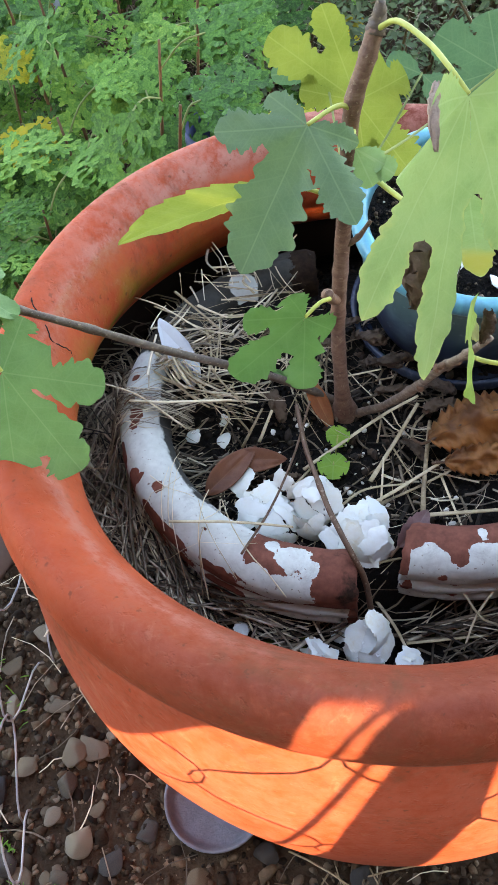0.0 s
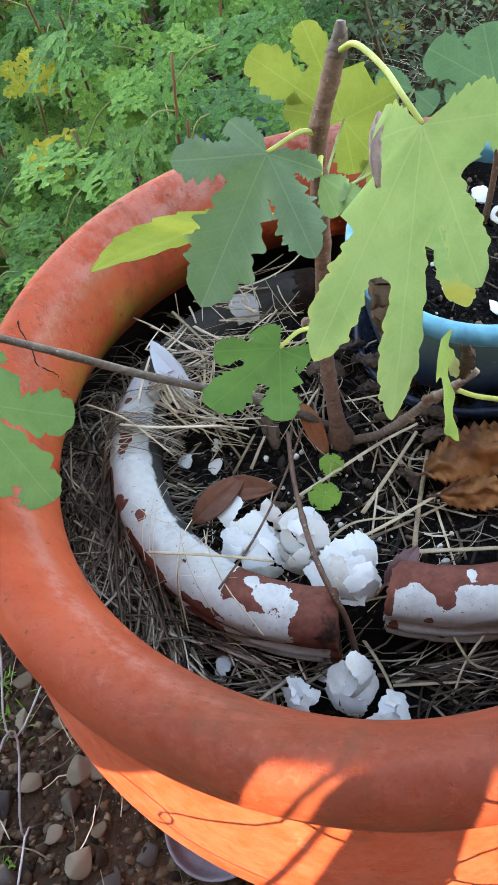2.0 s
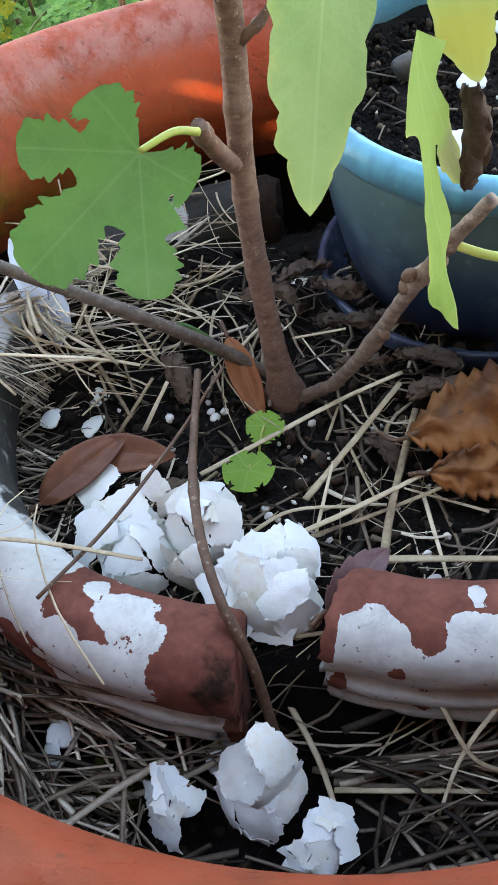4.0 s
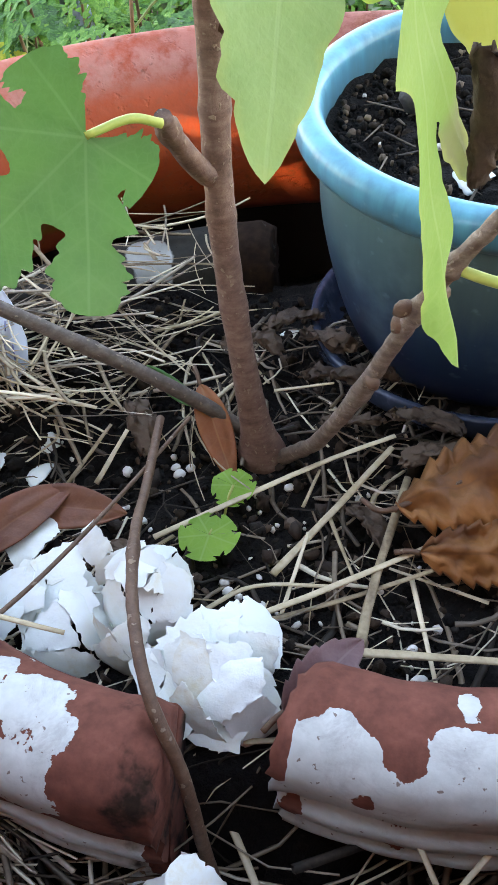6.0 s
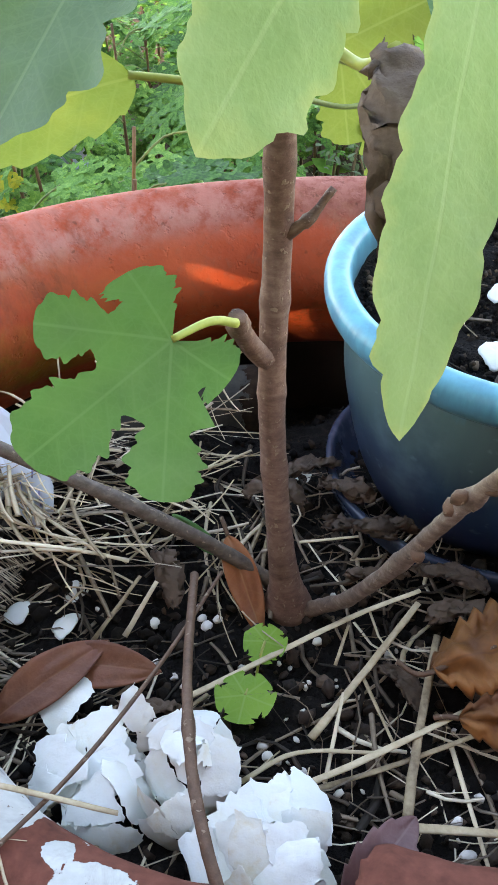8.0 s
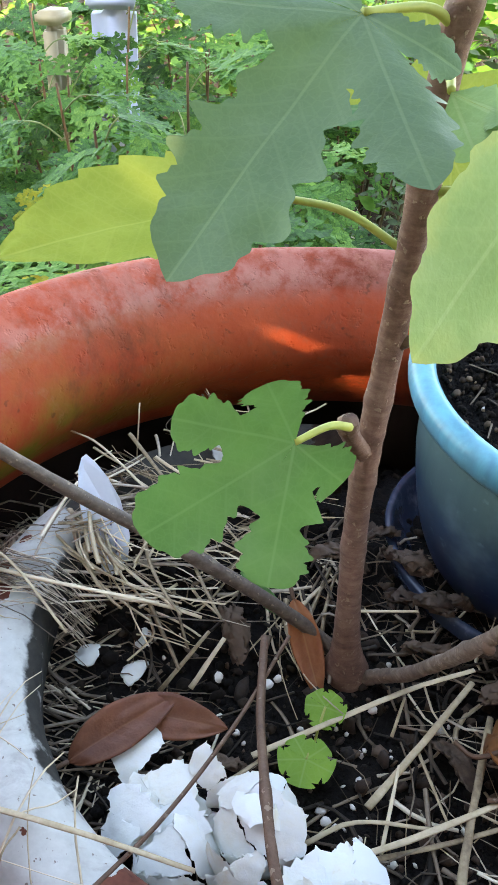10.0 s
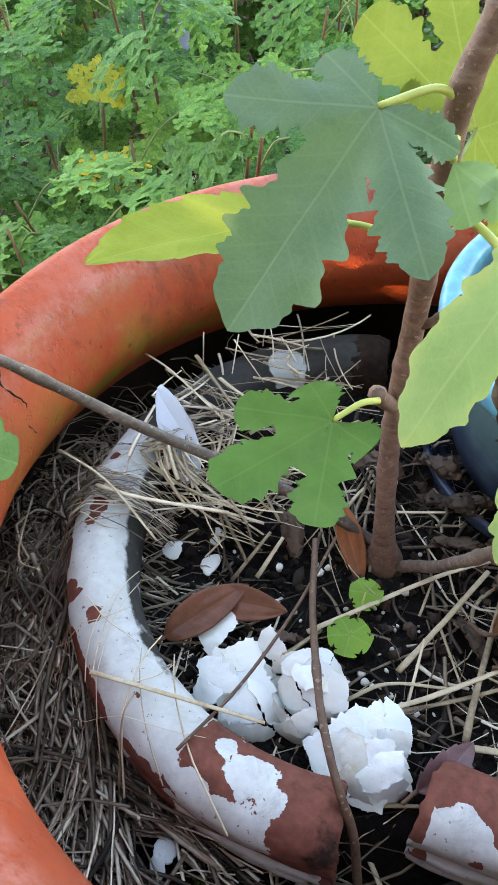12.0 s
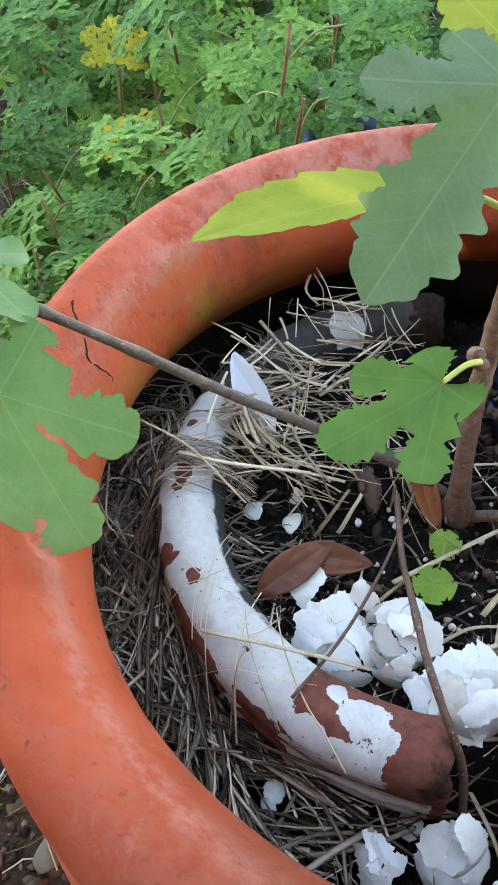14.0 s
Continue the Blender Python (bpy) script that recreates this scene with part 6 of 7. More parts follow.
def moat(rng):
    """Hay lying round the clay pot, outside it, denser on the -x side: long blades that follow the wall."""
    a = radians(rng.choice((rng.uniform(152, 285), rng.uniform(165, 262), rng.uniform(255, 300))))
    r = 0.205 + 0.062 * rng.random() ** 1.25
    pile = soft(r, 0.262, 0.205)
    x, y = RCX + r * math.cos(a), RCY + r * math.sin(a)
    z = soil_z(x, y) + rng.uniform(0.0, 0.018) + 0.034 * pile * rng.random() * soft(math.degrees(a), 285, 240)
    ln = rng.uniform(0.06, 0.20)
    turn = a + math.pi / 2 * rng.choice((1, -1)) + rng.gauss(0, 0.38)
    line = []
    bend = rng.uniform(-14, 14)
    dz = rng.gauss(0, 0.14)
    for i in range(8):
        s = i / 7
        line.append(Vector((x, y, max(z + dz * ln * (s - 0.5) + 0.004 * math.sin(3 * s + bend), soil_z(x, y) + 0.001))))
        turn += bend * ln / 7 * 0.8 + rng.gauss(0, 0.06)
        if math.hypot(x + math.cos(turn) * ln / 7 - PCX, y + math.sin(turn) * ln / 7 - PCY) > 0.292:
            turn += 0.8
        x, y = x + math.cos(turn) * ln / 7, y + math.sin(turn) * ln / 7
    return line, 0.0005 + 0.0017 * rng.random() ** 1.9


def nest_bundles(rng):
    """Straw in loose bundles on the back left inside of the clay pot, some over its rim; yields line by line."""
    while True:
        a = radians(rng.uniform(112, 186))
        r = min(0.200, abs(rng.gauss(0.132, 0.044)))
        over = r > 0.150
        if over and math.degrees(a) > 171 and rng.random() < 0.75:
            continue
        cx, cy = RCX + r * math.cos(a), RCY + r * math.sin(a)
        z = 0.052 if over else max(soil_z(cx, cy), 0.0) + 0.003 + 0.022 * soft(r, 0.09, 0.150)
        th = rng.choice((rng.gauss(0.05, 0.25), rng.gauss(-0.85, 0.3), rng.gauss(1.15, 0.3), rng.uniform(0, 3.14)))
        size = rng.uniform(0.05, 0.13) * (0.7 if over else 1.0)
        curve = rng.gauss(0, 0.16)
        for _ in range(rng.randint(3, 8)):
            x, y = cx + rng.gauss(0, 0.010), cy + rng.gauss(0, 0.010)
            w0, ln, bend, tilt = th + rng.gauss(0, 0.16), size * rng.uniform(0.45, 1.0), curve + rng.gauss(0, 0.14), rng.gauss(0, 0.09)
            kink = rng.choice((0.0, 0.0, 0.0, rng.uniform(-0.8, 0.8)))
            h = z + rng.uniform(0.0, 0.009)
            line = []
            for i in range(8):
                q = i / 7 - 0.5
                w = w0 + bend * q + (kink if q > 0.05 else 0.0)
                line.append(Vector((x + math.cos(w) * ln * q, y + math.sin(w) * ln * q, h + tilt * ln * q)))
            yield line, 0.00035 + 0.0017 * rng.random() ** 1.8


NEST = nest_bundles(random.Random(23))


def nest(rng):
    return next(NEST)


def litter(rng):
    """Thin scattered stalks on the inner soil."""
    while True:
        x, y = rng.gauss(0.0, 0.085), rng.gauss(0.01, 0.06)
        if math.hypot(x - RCX, y - RCY) < 0.150:
            break
    th, ln = rng.uniform(0, 6.28), rng.uniform(0.015, 0.055)
    bend = rng.gauss(0, 0.7)
    lift = rng.uniform(0.002, 0.009)
    line = []
    for i in range(4):
        s = i / 3 - 0.5
        px, py = x + math.cos(th + bend * s) * ln * s, y + math.sin(th + bend * s) * ln * s
        line.append(Vector((px, py, soil_z(px, py) + lift)))
    return line, 0.0003 + 0.0018 * rng.random() ** 2.5


def litter_right(rng):
    x, y = rng.uniform(0.03, 0.15), rng.uniform(-0.085, 0.03)
    th, ln = rng.gauss(0.15, 0.6), rng.uniform(0.02, 0.07)
    lift = rng.uniform(0.002, 0.012)
    line = []
    for i in range(4):
        s = i / 3 - 0.5
        px, py = x + math.cos(th + 0.5 * s) * ln * s, y + math.sin(th + 0.5 * s) * ln * s
        line.append(Vector((px, py, soil_z(px, py) + lift)))
    return line, 0.0004 + 0.0018 * rng.random() ** 2


def rim_hay(rng):
    """Blades that drape over the clay rim on its -x side."""
    a = radians(rng.gauss(183, 5))
    line = []
    t0 = rng.uniform(-0.5, 0.5)
    for i in range(7):
        s = i / 6
        r = 0.225 - 0.085 * s + rng.uniform(-0.002, 0.002)
        aa = a + t0 * (s - 0.5) * 0.5
        z = 0.049 - 0.055 * soft(r, 0.203, 0.228) - 0.030 * soft(0.166 - r, 0.0, 0.03) + rng.uniform(0.0, 0.004)
        line.append(Vector((RCX + r * math.cos(aa), RCY + r * math.sin(aa), z)))
    return line, rng.uniform(0.0004, 0.0008)


def clear_moat(rng):
    """Moat hay that leaves the eggshells lying on it free."""
    while True:
        line, r = moat(rng)
        if all(math.hypot(p.x - x, p.y - y) > c for p in line for x, y, c in ((0.012, -0.176, 0.027), (-0.034, -0.185, 0.017), (0.036, -0.191, 0.013), (-0.107, -0.155, 0.012))):
            return line, r


def pale_moat(rng):
    """Paler hay, thick on the -x side and thin at the front."""
    while True:
        line, r = clear_moat(rng)
        p = line[3]
        a = math.degrees(math.atan2(p.y - RCY, p.x - RCX)) % 360
        if rng.random() > 0.88 * soft(a, 228, 255):
            return line, r


strands("hay", M_HAY, "tangled grey weathered hay round the clay pot", 1150, pale_moat, random.Random(21))
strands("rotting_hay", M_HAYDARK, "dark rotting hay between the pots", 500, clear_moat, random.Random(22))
strands("straw_heap", M_STRAW, "heap of pale chopped straw on the clay rim", 140, nest, random.Random(23))
strands("straw_underlayer", M_HAY, "greyed straw under the pale heap", 80, nest, random.Random(26))
strands("straw_litter", M_STRAW, "scattered thin straw on the black soil", 26, litter, random.Random(24))
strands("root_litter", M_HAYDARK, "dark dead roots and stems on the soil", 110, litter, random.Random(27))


def back_litter(rng):
    x, y = rng.uniform(-0.05, 0.085), rng.uniform(0.055, 0.165)
    th, ln = rng.uniform(0, 6.28), rng.uniform(0.012, 0.05)
    bend, lift = rng.gauss(0, 0.8), rng.uniform(0.002, 0.012)
    line = []
    for i in range(4):
        s = i / 3 - 0.5
        px, py = x + math.cos(th + bend * s) * ln * s, y + math.sin(th + bend * s) * ln * s
        line.append(Vector((px, py, soil_z(px, py) + lift)))
    return line, 0.0003 + 0.0016 * rng.random() ** 2


strands("stem_litter", M_HAY, "broken straw and stems behind the fig stem", 34, back_litter, random.Random(29))
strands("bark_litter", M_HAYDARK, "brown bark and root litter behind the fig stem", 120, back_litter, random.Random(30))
strands("straw_bed", M_HAY, "flat weathered straw by the small pot", 46, litter_right, random.Random(25))
strands("draped_hay", M_HAY, "dry blades draped over the white pot rim", 46, rim_hay, random.Random(28))


def stray_hay(rng):
    """Single bent blades that lie across the front of the clay rim."""
    a = radians(rng.gauss(226, 13))
    skew = rng.uniform(-0.5, 0.5)
    r0, r1 = rng.uniform(0.19, 0.235), rng.uniform(0.150, 0.185)
    line = []
    for i in range(7):
        s = i / 6
        r = r0 + (r1 - r0) * s
        aa = a + skew * (s - 0.5)
        z = 0.0500 - 0.060 * soft(r, 0.200, 0.230) - 0.025 * soft(0.166 - r, 0.0, 0.03) + 0.002 * math.sin(7 * s + skew * 9)
        line.append(Vector((RCX + r * math.cos(aa), RCY + r * math.sin(aa), z)))
    return line, rng.uniform(0.0003, 0.0008)


strands("stray_straw", M_STRAW, "single pale blades lying across the white rim", 11, stray_hay, random.Random(38))

M_MOSS = simple("green_moss", [(0.3, (0.02, 0.028, 0.006)), (0.6, (0.07, 0.085, 0.016)), (0.85, (0.16, 0.17, 0.05))], 90.0, 0.95, 1.0, 0.003, spec=0.1)
for px, py, s in ((-0.068, -0.172, 0.013), (-0.052, -0.166, 0.010), (-0.080, -0.163, 0.009), (0.060, -0.148, 0.009), (0.084, -0.152, 0.010)):
    bm = bmesh.new()
    rock(bm, (px, py, soil_z(px, py) + 0.004), s, rnd, 3, 0.5)
    for v in bm.verts:
        v.co += Vector((noise.noise(v.co * 300), noise.noise(v.co * 310 + Vector((5, 0, 0))), noise.noise(v.co * 290 + Vector((0, 5, 0))))) * 0.0022
    thing("moss_clump", bm, M_MOSS, "small clump of yellow-green moss under the clay rim", "moss", "moss clumps")

# ---------------------------------------------------------------- ground round the planter
dish = empty("plastic_dish", (-0.176, -0.200, GZ + 0.004), "round grey plastic plant dish lying on the earth", "dish")
bm = bmesh.new()
lathe(bm, smooth_profile([(0.002, 0.006), (0.040, 0.006), (0.052, 0.007), (0.057, 0.014), (0.060, 0.022), (0.063, 0.0235), (0.064, 0.021), (0.060, 0.006), (0.054, 0.0), (0.002, 0.0)], 3), 64)
bmesh.ops.recalc_face_normals(bm, faces=bm.faces[:])
part("saucer", bm, M_DISH, dish)


def outside_spot(rng):
    while True:
        x, y = rng.uniform(-0.75, 0.25), rng.uniform(-0.50, 0.45)
        if math.hypot(x - PCX, y - PCY) > 0.28 and math.hypot(x + 0.176, y + 0.2) > 0.062:
            return x, y, ground_z(x, y)


bits("gravel", M_GRAVEL, "fine gravel scattered on dark earth", "gravel", 10000, outside_spot, lambda r: 0.0009 + 0.0060 * r.random() ** 3.4, random.Random(31), 0.05, 0.42)
bits("earth_clods", M_CLOD, "dark crumbly earth clods", "soil", 7000, outside_spot, lambda r: 0.0018 + 0.0085 * r.random() ** 3, random.Random(32), 0.1, 0.42)
sr = random.Random(33)
stone_meshes = []
for k in range(10):
    bm = bmesh.new()
    cuts = [(Vector((sr.gauss(0, 1), sr.gauss(0, 1), sr.gauss(0, 0.8))).normalized(), sr.uniform(0.38, 0.72)) for _ in range(9)]
    rock(bm, (k * 0.37, k * 0.11, 0), 1.0, sr, 3, sr.uniform(0.28, 0.65))
    for v in bm.verts:
        q = v.co - Vector((k * 0.37, k * 0.11, 0))
        q = q * (1 + 0.16 * noise.noise(q * 1.9 + Vector((k * 7.0, 0, 0))))
        for fn, fh in cuts:
            over = q.dot(fn) - fh
            if over > 0:
                q = q - fn * over * 0.92
        v.co = q
    stone_meshes.append(finish(bm, "stone", M_STONE))
for k in range(200):
    while True:
        x, y = sr.uniform(-0.72, 0.20), sr.uniform(-0.48, 0.35)
        if math.hypot(x - PCX, y - PCY) > 0.31 and math.hypot(x + 0.176, y + 0.2) > 0.075:
            break
    s = 0.006 + 0.021 * sr.random() ** 2.2
    st = part("stone", stone_meshes[k % 10], M_STONE, ground)
    st.location = (x, y, ground_z(x, y) + 0.25 * s)
    st.scale = (s, s * sr.uniform(0.7, 1.1), s)
    st.rotation_euler = (sr.uniform(-0.3, 0.3), sr.uniform(-0.3, 0.3), sr.uniform(0, 6.28))


flat_rng = random.Random(34)
for k, (x, y, s) in enumerate(((-0.342, -0.142, 0.036), (-0.463, -0.230, 0.034), (-0.475, -0.032, 0.028), (-0.463, -0.085, 0.024), (-0.400, -0.085, 0.022), (-0.430, -0.165, 0.026), (-0.385, -0.225, 0.020), (-0.520, -0.110, 0.030),
                               (-0.325, -0.215, 0.019), (-0.300, -0.275, 0.024), (-0.410, -0.290, 0.026), (-0.500, -0.170, 0.022), (-0.440, 0.020, 0.022), (-0.530, 0.010, 0.026), (-0.355, -0.305, 0.018), (-0.250, -0.310, 0.020))):
    st = part("stone", stone_meshes[(k * 3) % 10], M_STONE if k else M_SLATE, ground, "flat dark blue-grey stone" if k == 0 else "flat garden stone")
    st.location = (x, y, ground_z(x, y) + 0.006)
    st.scale = (s, s * flat_rng.uniform(0.55, 0.8), s * 0.45)
    st.rotation_euler = (flat_rng.uniform(-0.15, 0.15), flat_rng.uniform(-0.15, 0.15), flat_rng.uniform(0, 6.28))


def weed_tuft(rng):
    """Short bright blades in small tufts among the stones."""
    cx, cy = rng.choice(((-0.475, -0.080), (-0.440, -0.270), (-0.300, -0.330), (-0.510, -0.040), (-0.395, -0.330)))
    x, y = cx + rng.gauss(0, 0.014), cy + rng.gauss(0, 0.014)
    th, ln = rng.uniform(0, 6.28), rng.uniform(0.012, 0.034)
    return [Vector((x + math.cos(th) * ln * 0.6 * q, y + math.sin(th) * ln * 0.6 * q, ground_z(x, y) + ln * (q - 0.4 * q * q))) for q in (0, 0.5, 1.0)], rng.uniform(0.0008, 0.0018)


strands("weed_tufts", F_BROAD, "small green weeds sprouting between the stones", 130, weed_tuft, random.Random(39))
board = empty("board", (-0.560, 0.130, GZ), "weathered brown board lying on the earth", "board")
board.rotation_euler = (0.0, -0.05, 1.15)
bm = bmesh.new()
bmesh.ops.create_cube(bm, size=1.0)
for v in bm.verts:
    v.co = Vector((v.co.x * 0.34, v.co.y * 0.085, 0.012 + v.co.z * 0.022))
bmesh.ops.bevel(bm, geom=bm.edges[:], offset=0.003, segments=2, affect='EDGES')
part("plank", bm, M_PAVER, board)


def ground_straw(rng):
    x, y, z = outside_spot(rng)
    th, ln = rng.uniform(0, 6.28), rng.uniform(0.03, 0.11)
    return [Vector((x + math.cos(th + 0.4 * s) * ln * s, y + math.sin(th + 0.4 * s) * ln * s, z + 0.006 + 0.02 * s * rng.random())) for s in (0, 0.33, 0.66, 1.0)], rng.uniform(0.0006, 0.0013)


strands("ground_litter", M_HAY, "dry stems lying on the earth", 170, ground_straw, random.Random(35))


def front_tuft(rng):
    x, y = rng.gauss(-0.02, 0.05), rng.gauss(-0.305, 0.02)
    z = ground_z(x, y)
    th, ln = rng.gauss(-1.6, 0.5), rng.uniform(0.05, 0.14)
    return [Vector((x + math.cos(th) * ln * 0.7 * s, y + math.sin(th) * ln * 0.7 * s, z + ln * (0.9 * s - 0.6 * s * s))) for s in (0, 0.33, 0.66, 1.0)], rng.uniform(0.0007, 0.0015)


strands("dry_grass_tuft", M_STRAW, "dry yellow grass tuft at the planter's foot", 70, front_tuft, random.Random(36))

# chain-link fence along the planter
fence = empty("chain_link_fence", (-0.5, -0.2, GZ), "loose galvanised chain-link fence wire beside the planter", "fence")


def fence_line(s):
    """Plan position of the fence at the run s in metres."""
    pts = [(-0.50, 0.30), (-0.430, 0.02), (-0.405, -0.22), (-0.36, -0.38), (-0.22, -0.445), (0.05, -0.455), (0.60, -0.46)]
    acc = 0.0
    for p, q in zip(pts, pts[1:]):
        l = math.dist(p, q)
        if s <= acc + l:
            f = (s - acc) / l
            return p[0] + (q[0] - p[0]) * f, p[1] + (q[1] - p[1]) * f
        acc += l
    return pts[-1]


PITCH, ROWH = 0.096, 0.092
for k in range(18):
    bm = bmesh.new()
    pts = []
    for q in range(8 * 6 + 1):
        i = q / 6
        w = math.cos(math.pi * (i + k))
        run = k * PITCH - PITCH * 0.57 * math.copysign(abs(w) ** 0.75, w)
        x, y = fence_line(max(run, 0.0))
        sway = 0.012 * math.sin(k * 0.9 + i * 0.5) + 0.006 * math.sin(k * 2.3 + i * 1.1)
        pts.append(Vector((x + 0.5 + sway, y + 0.2 - 0.004 * w + sway * 0.6, 0.012 + i * ROWH + 0.008 * math.sin(k * 2.2 + i))))
    tube(bm, pts, 0.0014, 7)
    part("wire", bm, M_WIRE, fence)


def bark_sliver(rng):
    a, r = rng.uniform(0, 6.28), 0.080 * math.sqrt(rng.random())
    th, ln = rng.uniform(0, 6.28), rng.uniform(0.006, 0.022)
    lo, hi = 0.112, 0.112 + rng.uniform(0.001, 0.006)
    x, y = r * math.cos(a), r * math.sin(a)
    return [Vector(in_blue(x + math.cos(th) * ln * s, y + math.sin(th) * ln * s, lo + (hi - lo) * s)) for s in (0, 0.5, 1.0)], rng.uniform(0.0006, 0.0016)


strands("bark_slivers", M_HAYDARK, "brown bark slivers on the small pot's dark soil", 70, bark_sliver, random.Random(61))

# ---------------------------------------------------------------- plants behind


def feather_mesh(seed, material):
    """A lacy hand-shaped leaf in its own plane: five lobes cut into blunt toothed segments, about 1 long along +y."""
    rng = random.Random(seed)
    verts, faces = [], []

    def blade(x0, y0, z0, ang, ln, w, z1, tip=0.30):
        dx, dy = math.sin(ang), math.cos(ang)
        o = len(verts)
        for s, ww in ((0.0, 0.8), (0.45, 0.9), (0.8, 0.85), (1.0, tip)):
            z = z0 + (z1 - z0) * s
            verts.append((x0 + dx * ln * s - dy * w * ww, y0 + dy * ln * s + dx * w * ww, z))
            verts.append((x0 + dx * ln * s + dy * w * ww, y0 + dy * ln * s - dx * w * ww, z))
        for q in (0, 2, 4):
            faces.append((o + q, o + q + 1, o + q + 3, o + q + 2))

    for ang0, L in ((0.0, 1.0), (0.72, 0.88), (-0.72, 0.88), (1.50, 0.62), (-1.50, 0.62)):
        L *= rng.uniform(0.88, 1.08)
        ang = ang0 + rng.uniform(-0.1, 0.1)
        lift = rng.uniform(-0.10, 0.22)
        sag = lambda s: lift * s - 0.30 * s * s
        for seg in range(4):
            s0, s1 = seg / 4, (seg + 1) / 4
            blade(math.sin(ang) * L * s0, math.cos(ang) * L * s0, sag(s0), ang, L / 4, 0.055 * (1.25 - 0.6 * s0), sag(s1), 0.8 if seg < 3 else 0.3)
        for k in range(4):
            s = 0.30 + 0.185 * k
            pl = L * (0.30 - 0.17 * abs(s - 0.45)) * rng.uniform(0.85, 1.15) * (0.75 if k == 3 else 1.0)
            bx, by, bz = math.sin(ang) * L * s, math.cos(ang) * L * s, sag(s)
            for sd in (1, -1):
                pa = ang + sd * rng.uniform(0.70, 0.92)
                ez = bz + rng.uniform(-0.05, 0.05)
                blade(bx, by, bz, pa, pl, 0.044, ez)
                for q, sd2 in ((0.45, 1), (0.55, -1)):
                    blade(bx + math.sin(pa) * pl * q, by + math.cos(pa) * pl * q, bz + (ez - bz) * q + 0.004, pa + sd2 * rng.uniform(0.6, 0.85), pl * 0.50, 0.034, ez + rng.uniform(-0.03, 0.03))
    me = bpy.data.meshes.new("leaf")
    me.from_pydata(verts, [], faces)
    me.materials.append(material)
    for p in me.polygons:
        p.use_smooth = True
    return me


FEATHERS = [feather_mesh(200 + k, F_GREEN) for k in range(5)]
FEATHERS_Y = [feather_mesh(220 + k, F_YELLOW) for k in range(2)]
prng = random.Random(77)


def feathery_plant(x, y, top, spread=0.10, leaves=14, yellow=0, size=0.055, tilt=0.0):
    """An upright herb: a woody stem with finely cut leaves on long stalks."""
    z0 = ground_z(x, y) if abs(x) < 3 and abs(y) < 3 else GZ
    th = empty("feathery_herb", (x, y, z0), "green scented herb with finely cut feathery leaves" if not yellow else "feathery green herb with yellowing lower leaves", "plant", "feathery herbs behind the planter")
    h = top - z0
    lean = Vector((prng.uniform(-0.08, 0.08), prng.uniform(-0.08, 0.08) - tilt, 0))
    stem = bezier([(0, 0, -0.01), tuple(lean * 0.3 + Vector((0, 0, h * 0.5))), tuple(lean + Vector((0, 0, h)))], 7)
    bm = bmesh.new()
    tube(bm, stem, lambda s: 0.0044 - 0.0026 * s, 7, 0.1)
    part("stem", bm, M_HERBSTEM, th, "thin reddish woody stem")
    spots = []
    for k in range(leaves):
        f = 0.30 + 0.70 * (k + prng.random() * 0.6) / leaves
        base = stem[min(len(stem) - 1, int(f * (len(stem) - 1)))]
        az = k * 2.4 + prng.uniform(-0.5, 0.5)
        reach = spread * prng.uniform(0.35, 1.0) * (1.25 - 0.6 * f)
        up = prng.uniform(0.015, 0.055) * (0.4 + f)
        tip = base + Vector((math.cos(az) * reach, math.sin(az) * reach, up))
        bm = bmesh.new()
        tube(bm, bezier([tuple(base), tuple((base + tip) / 2 + Vector((0, 0, 0.012))), tuple(tip)], 3), 0.0013, 5, cap=False)
        part("stalk", bm, M_STEM, th)
        spots.append((tip, az, f))
    for i, (tip, az, f) in enumerate(spots):
        pool = FEATHERS_Y if i < yellow or i >= leaves + min(yellow, 0) and yellow < 0 else FEATHERS
        lf = part("leaf", pool[(i + int(x * 100)) % len(pool)], None, th)
        s = size * prng.uniform(0.75, 1.25)
        lf.matrix_local = Matrix.Translation(tip) @ Euler((-0.05 + 0.62 * math.sin(az) + prng.uniform(-0.3, 0.3), prng.uniform(-0.35, 0.35), az - math.pi / 2 + prng.uniform(-0.4, 0.4))).to_matrix().to_4x4() @ Matrix.Diagonal((s, s, s, 1))
    return th


PLACES = [(-0.255, 0.49, 0.12, 0), (-0.34, 0.50, 0.03, 0), (-0.43, 0.49, -0.03, 0), (-0.285, 0.60, 0.13, 0), (-0.46, 0.56, -0.04, 1), (-0.425, 0.40, -0.02, 2), (-0.33, 0.66, 0.00, 0),
          (-0.53, 0.43, -0.06, 1), (-0.61, 0.54, 0.00, 0), (-0.41, 0.77, 0.12, 0), (-0.71, 0.71, 0.06, 0), (-0.25, 0.84, 0.10, 0), (-0.51, 0.93, 0.14, 0), (-0.67, 0.90, 0.15, 0),
          (-0.36, 0.96, 0.17, 0), (-0.82, 0.82, 0.10, 0), (-0.52, 0.30, -0.12, 0), (-0.61, 0.37, -0.10, 2)]
PLACES += [(-0.55, 1.18, 0.13, 0), (-0.68, 1.22, 0.04, 0), (-0.62, 1.05, 0.0, 0), (-0.78, 1.12, 0.0, 0), (-0.60, 1.29, 0.18, 0), (-0.73, 1.30, 0.18, 0), (-0.66, 1.31, 0.16, 0), (-0.65, 1.16, 0.08, 0)]
feathery_plant(-0.552, 0.785, -0.030, 0.06, 7, -2, 0.085)
for x, y, top, ye in PLACES:
    feathery_plant(x, y, top, 0.120, 9, ye, 0.092)
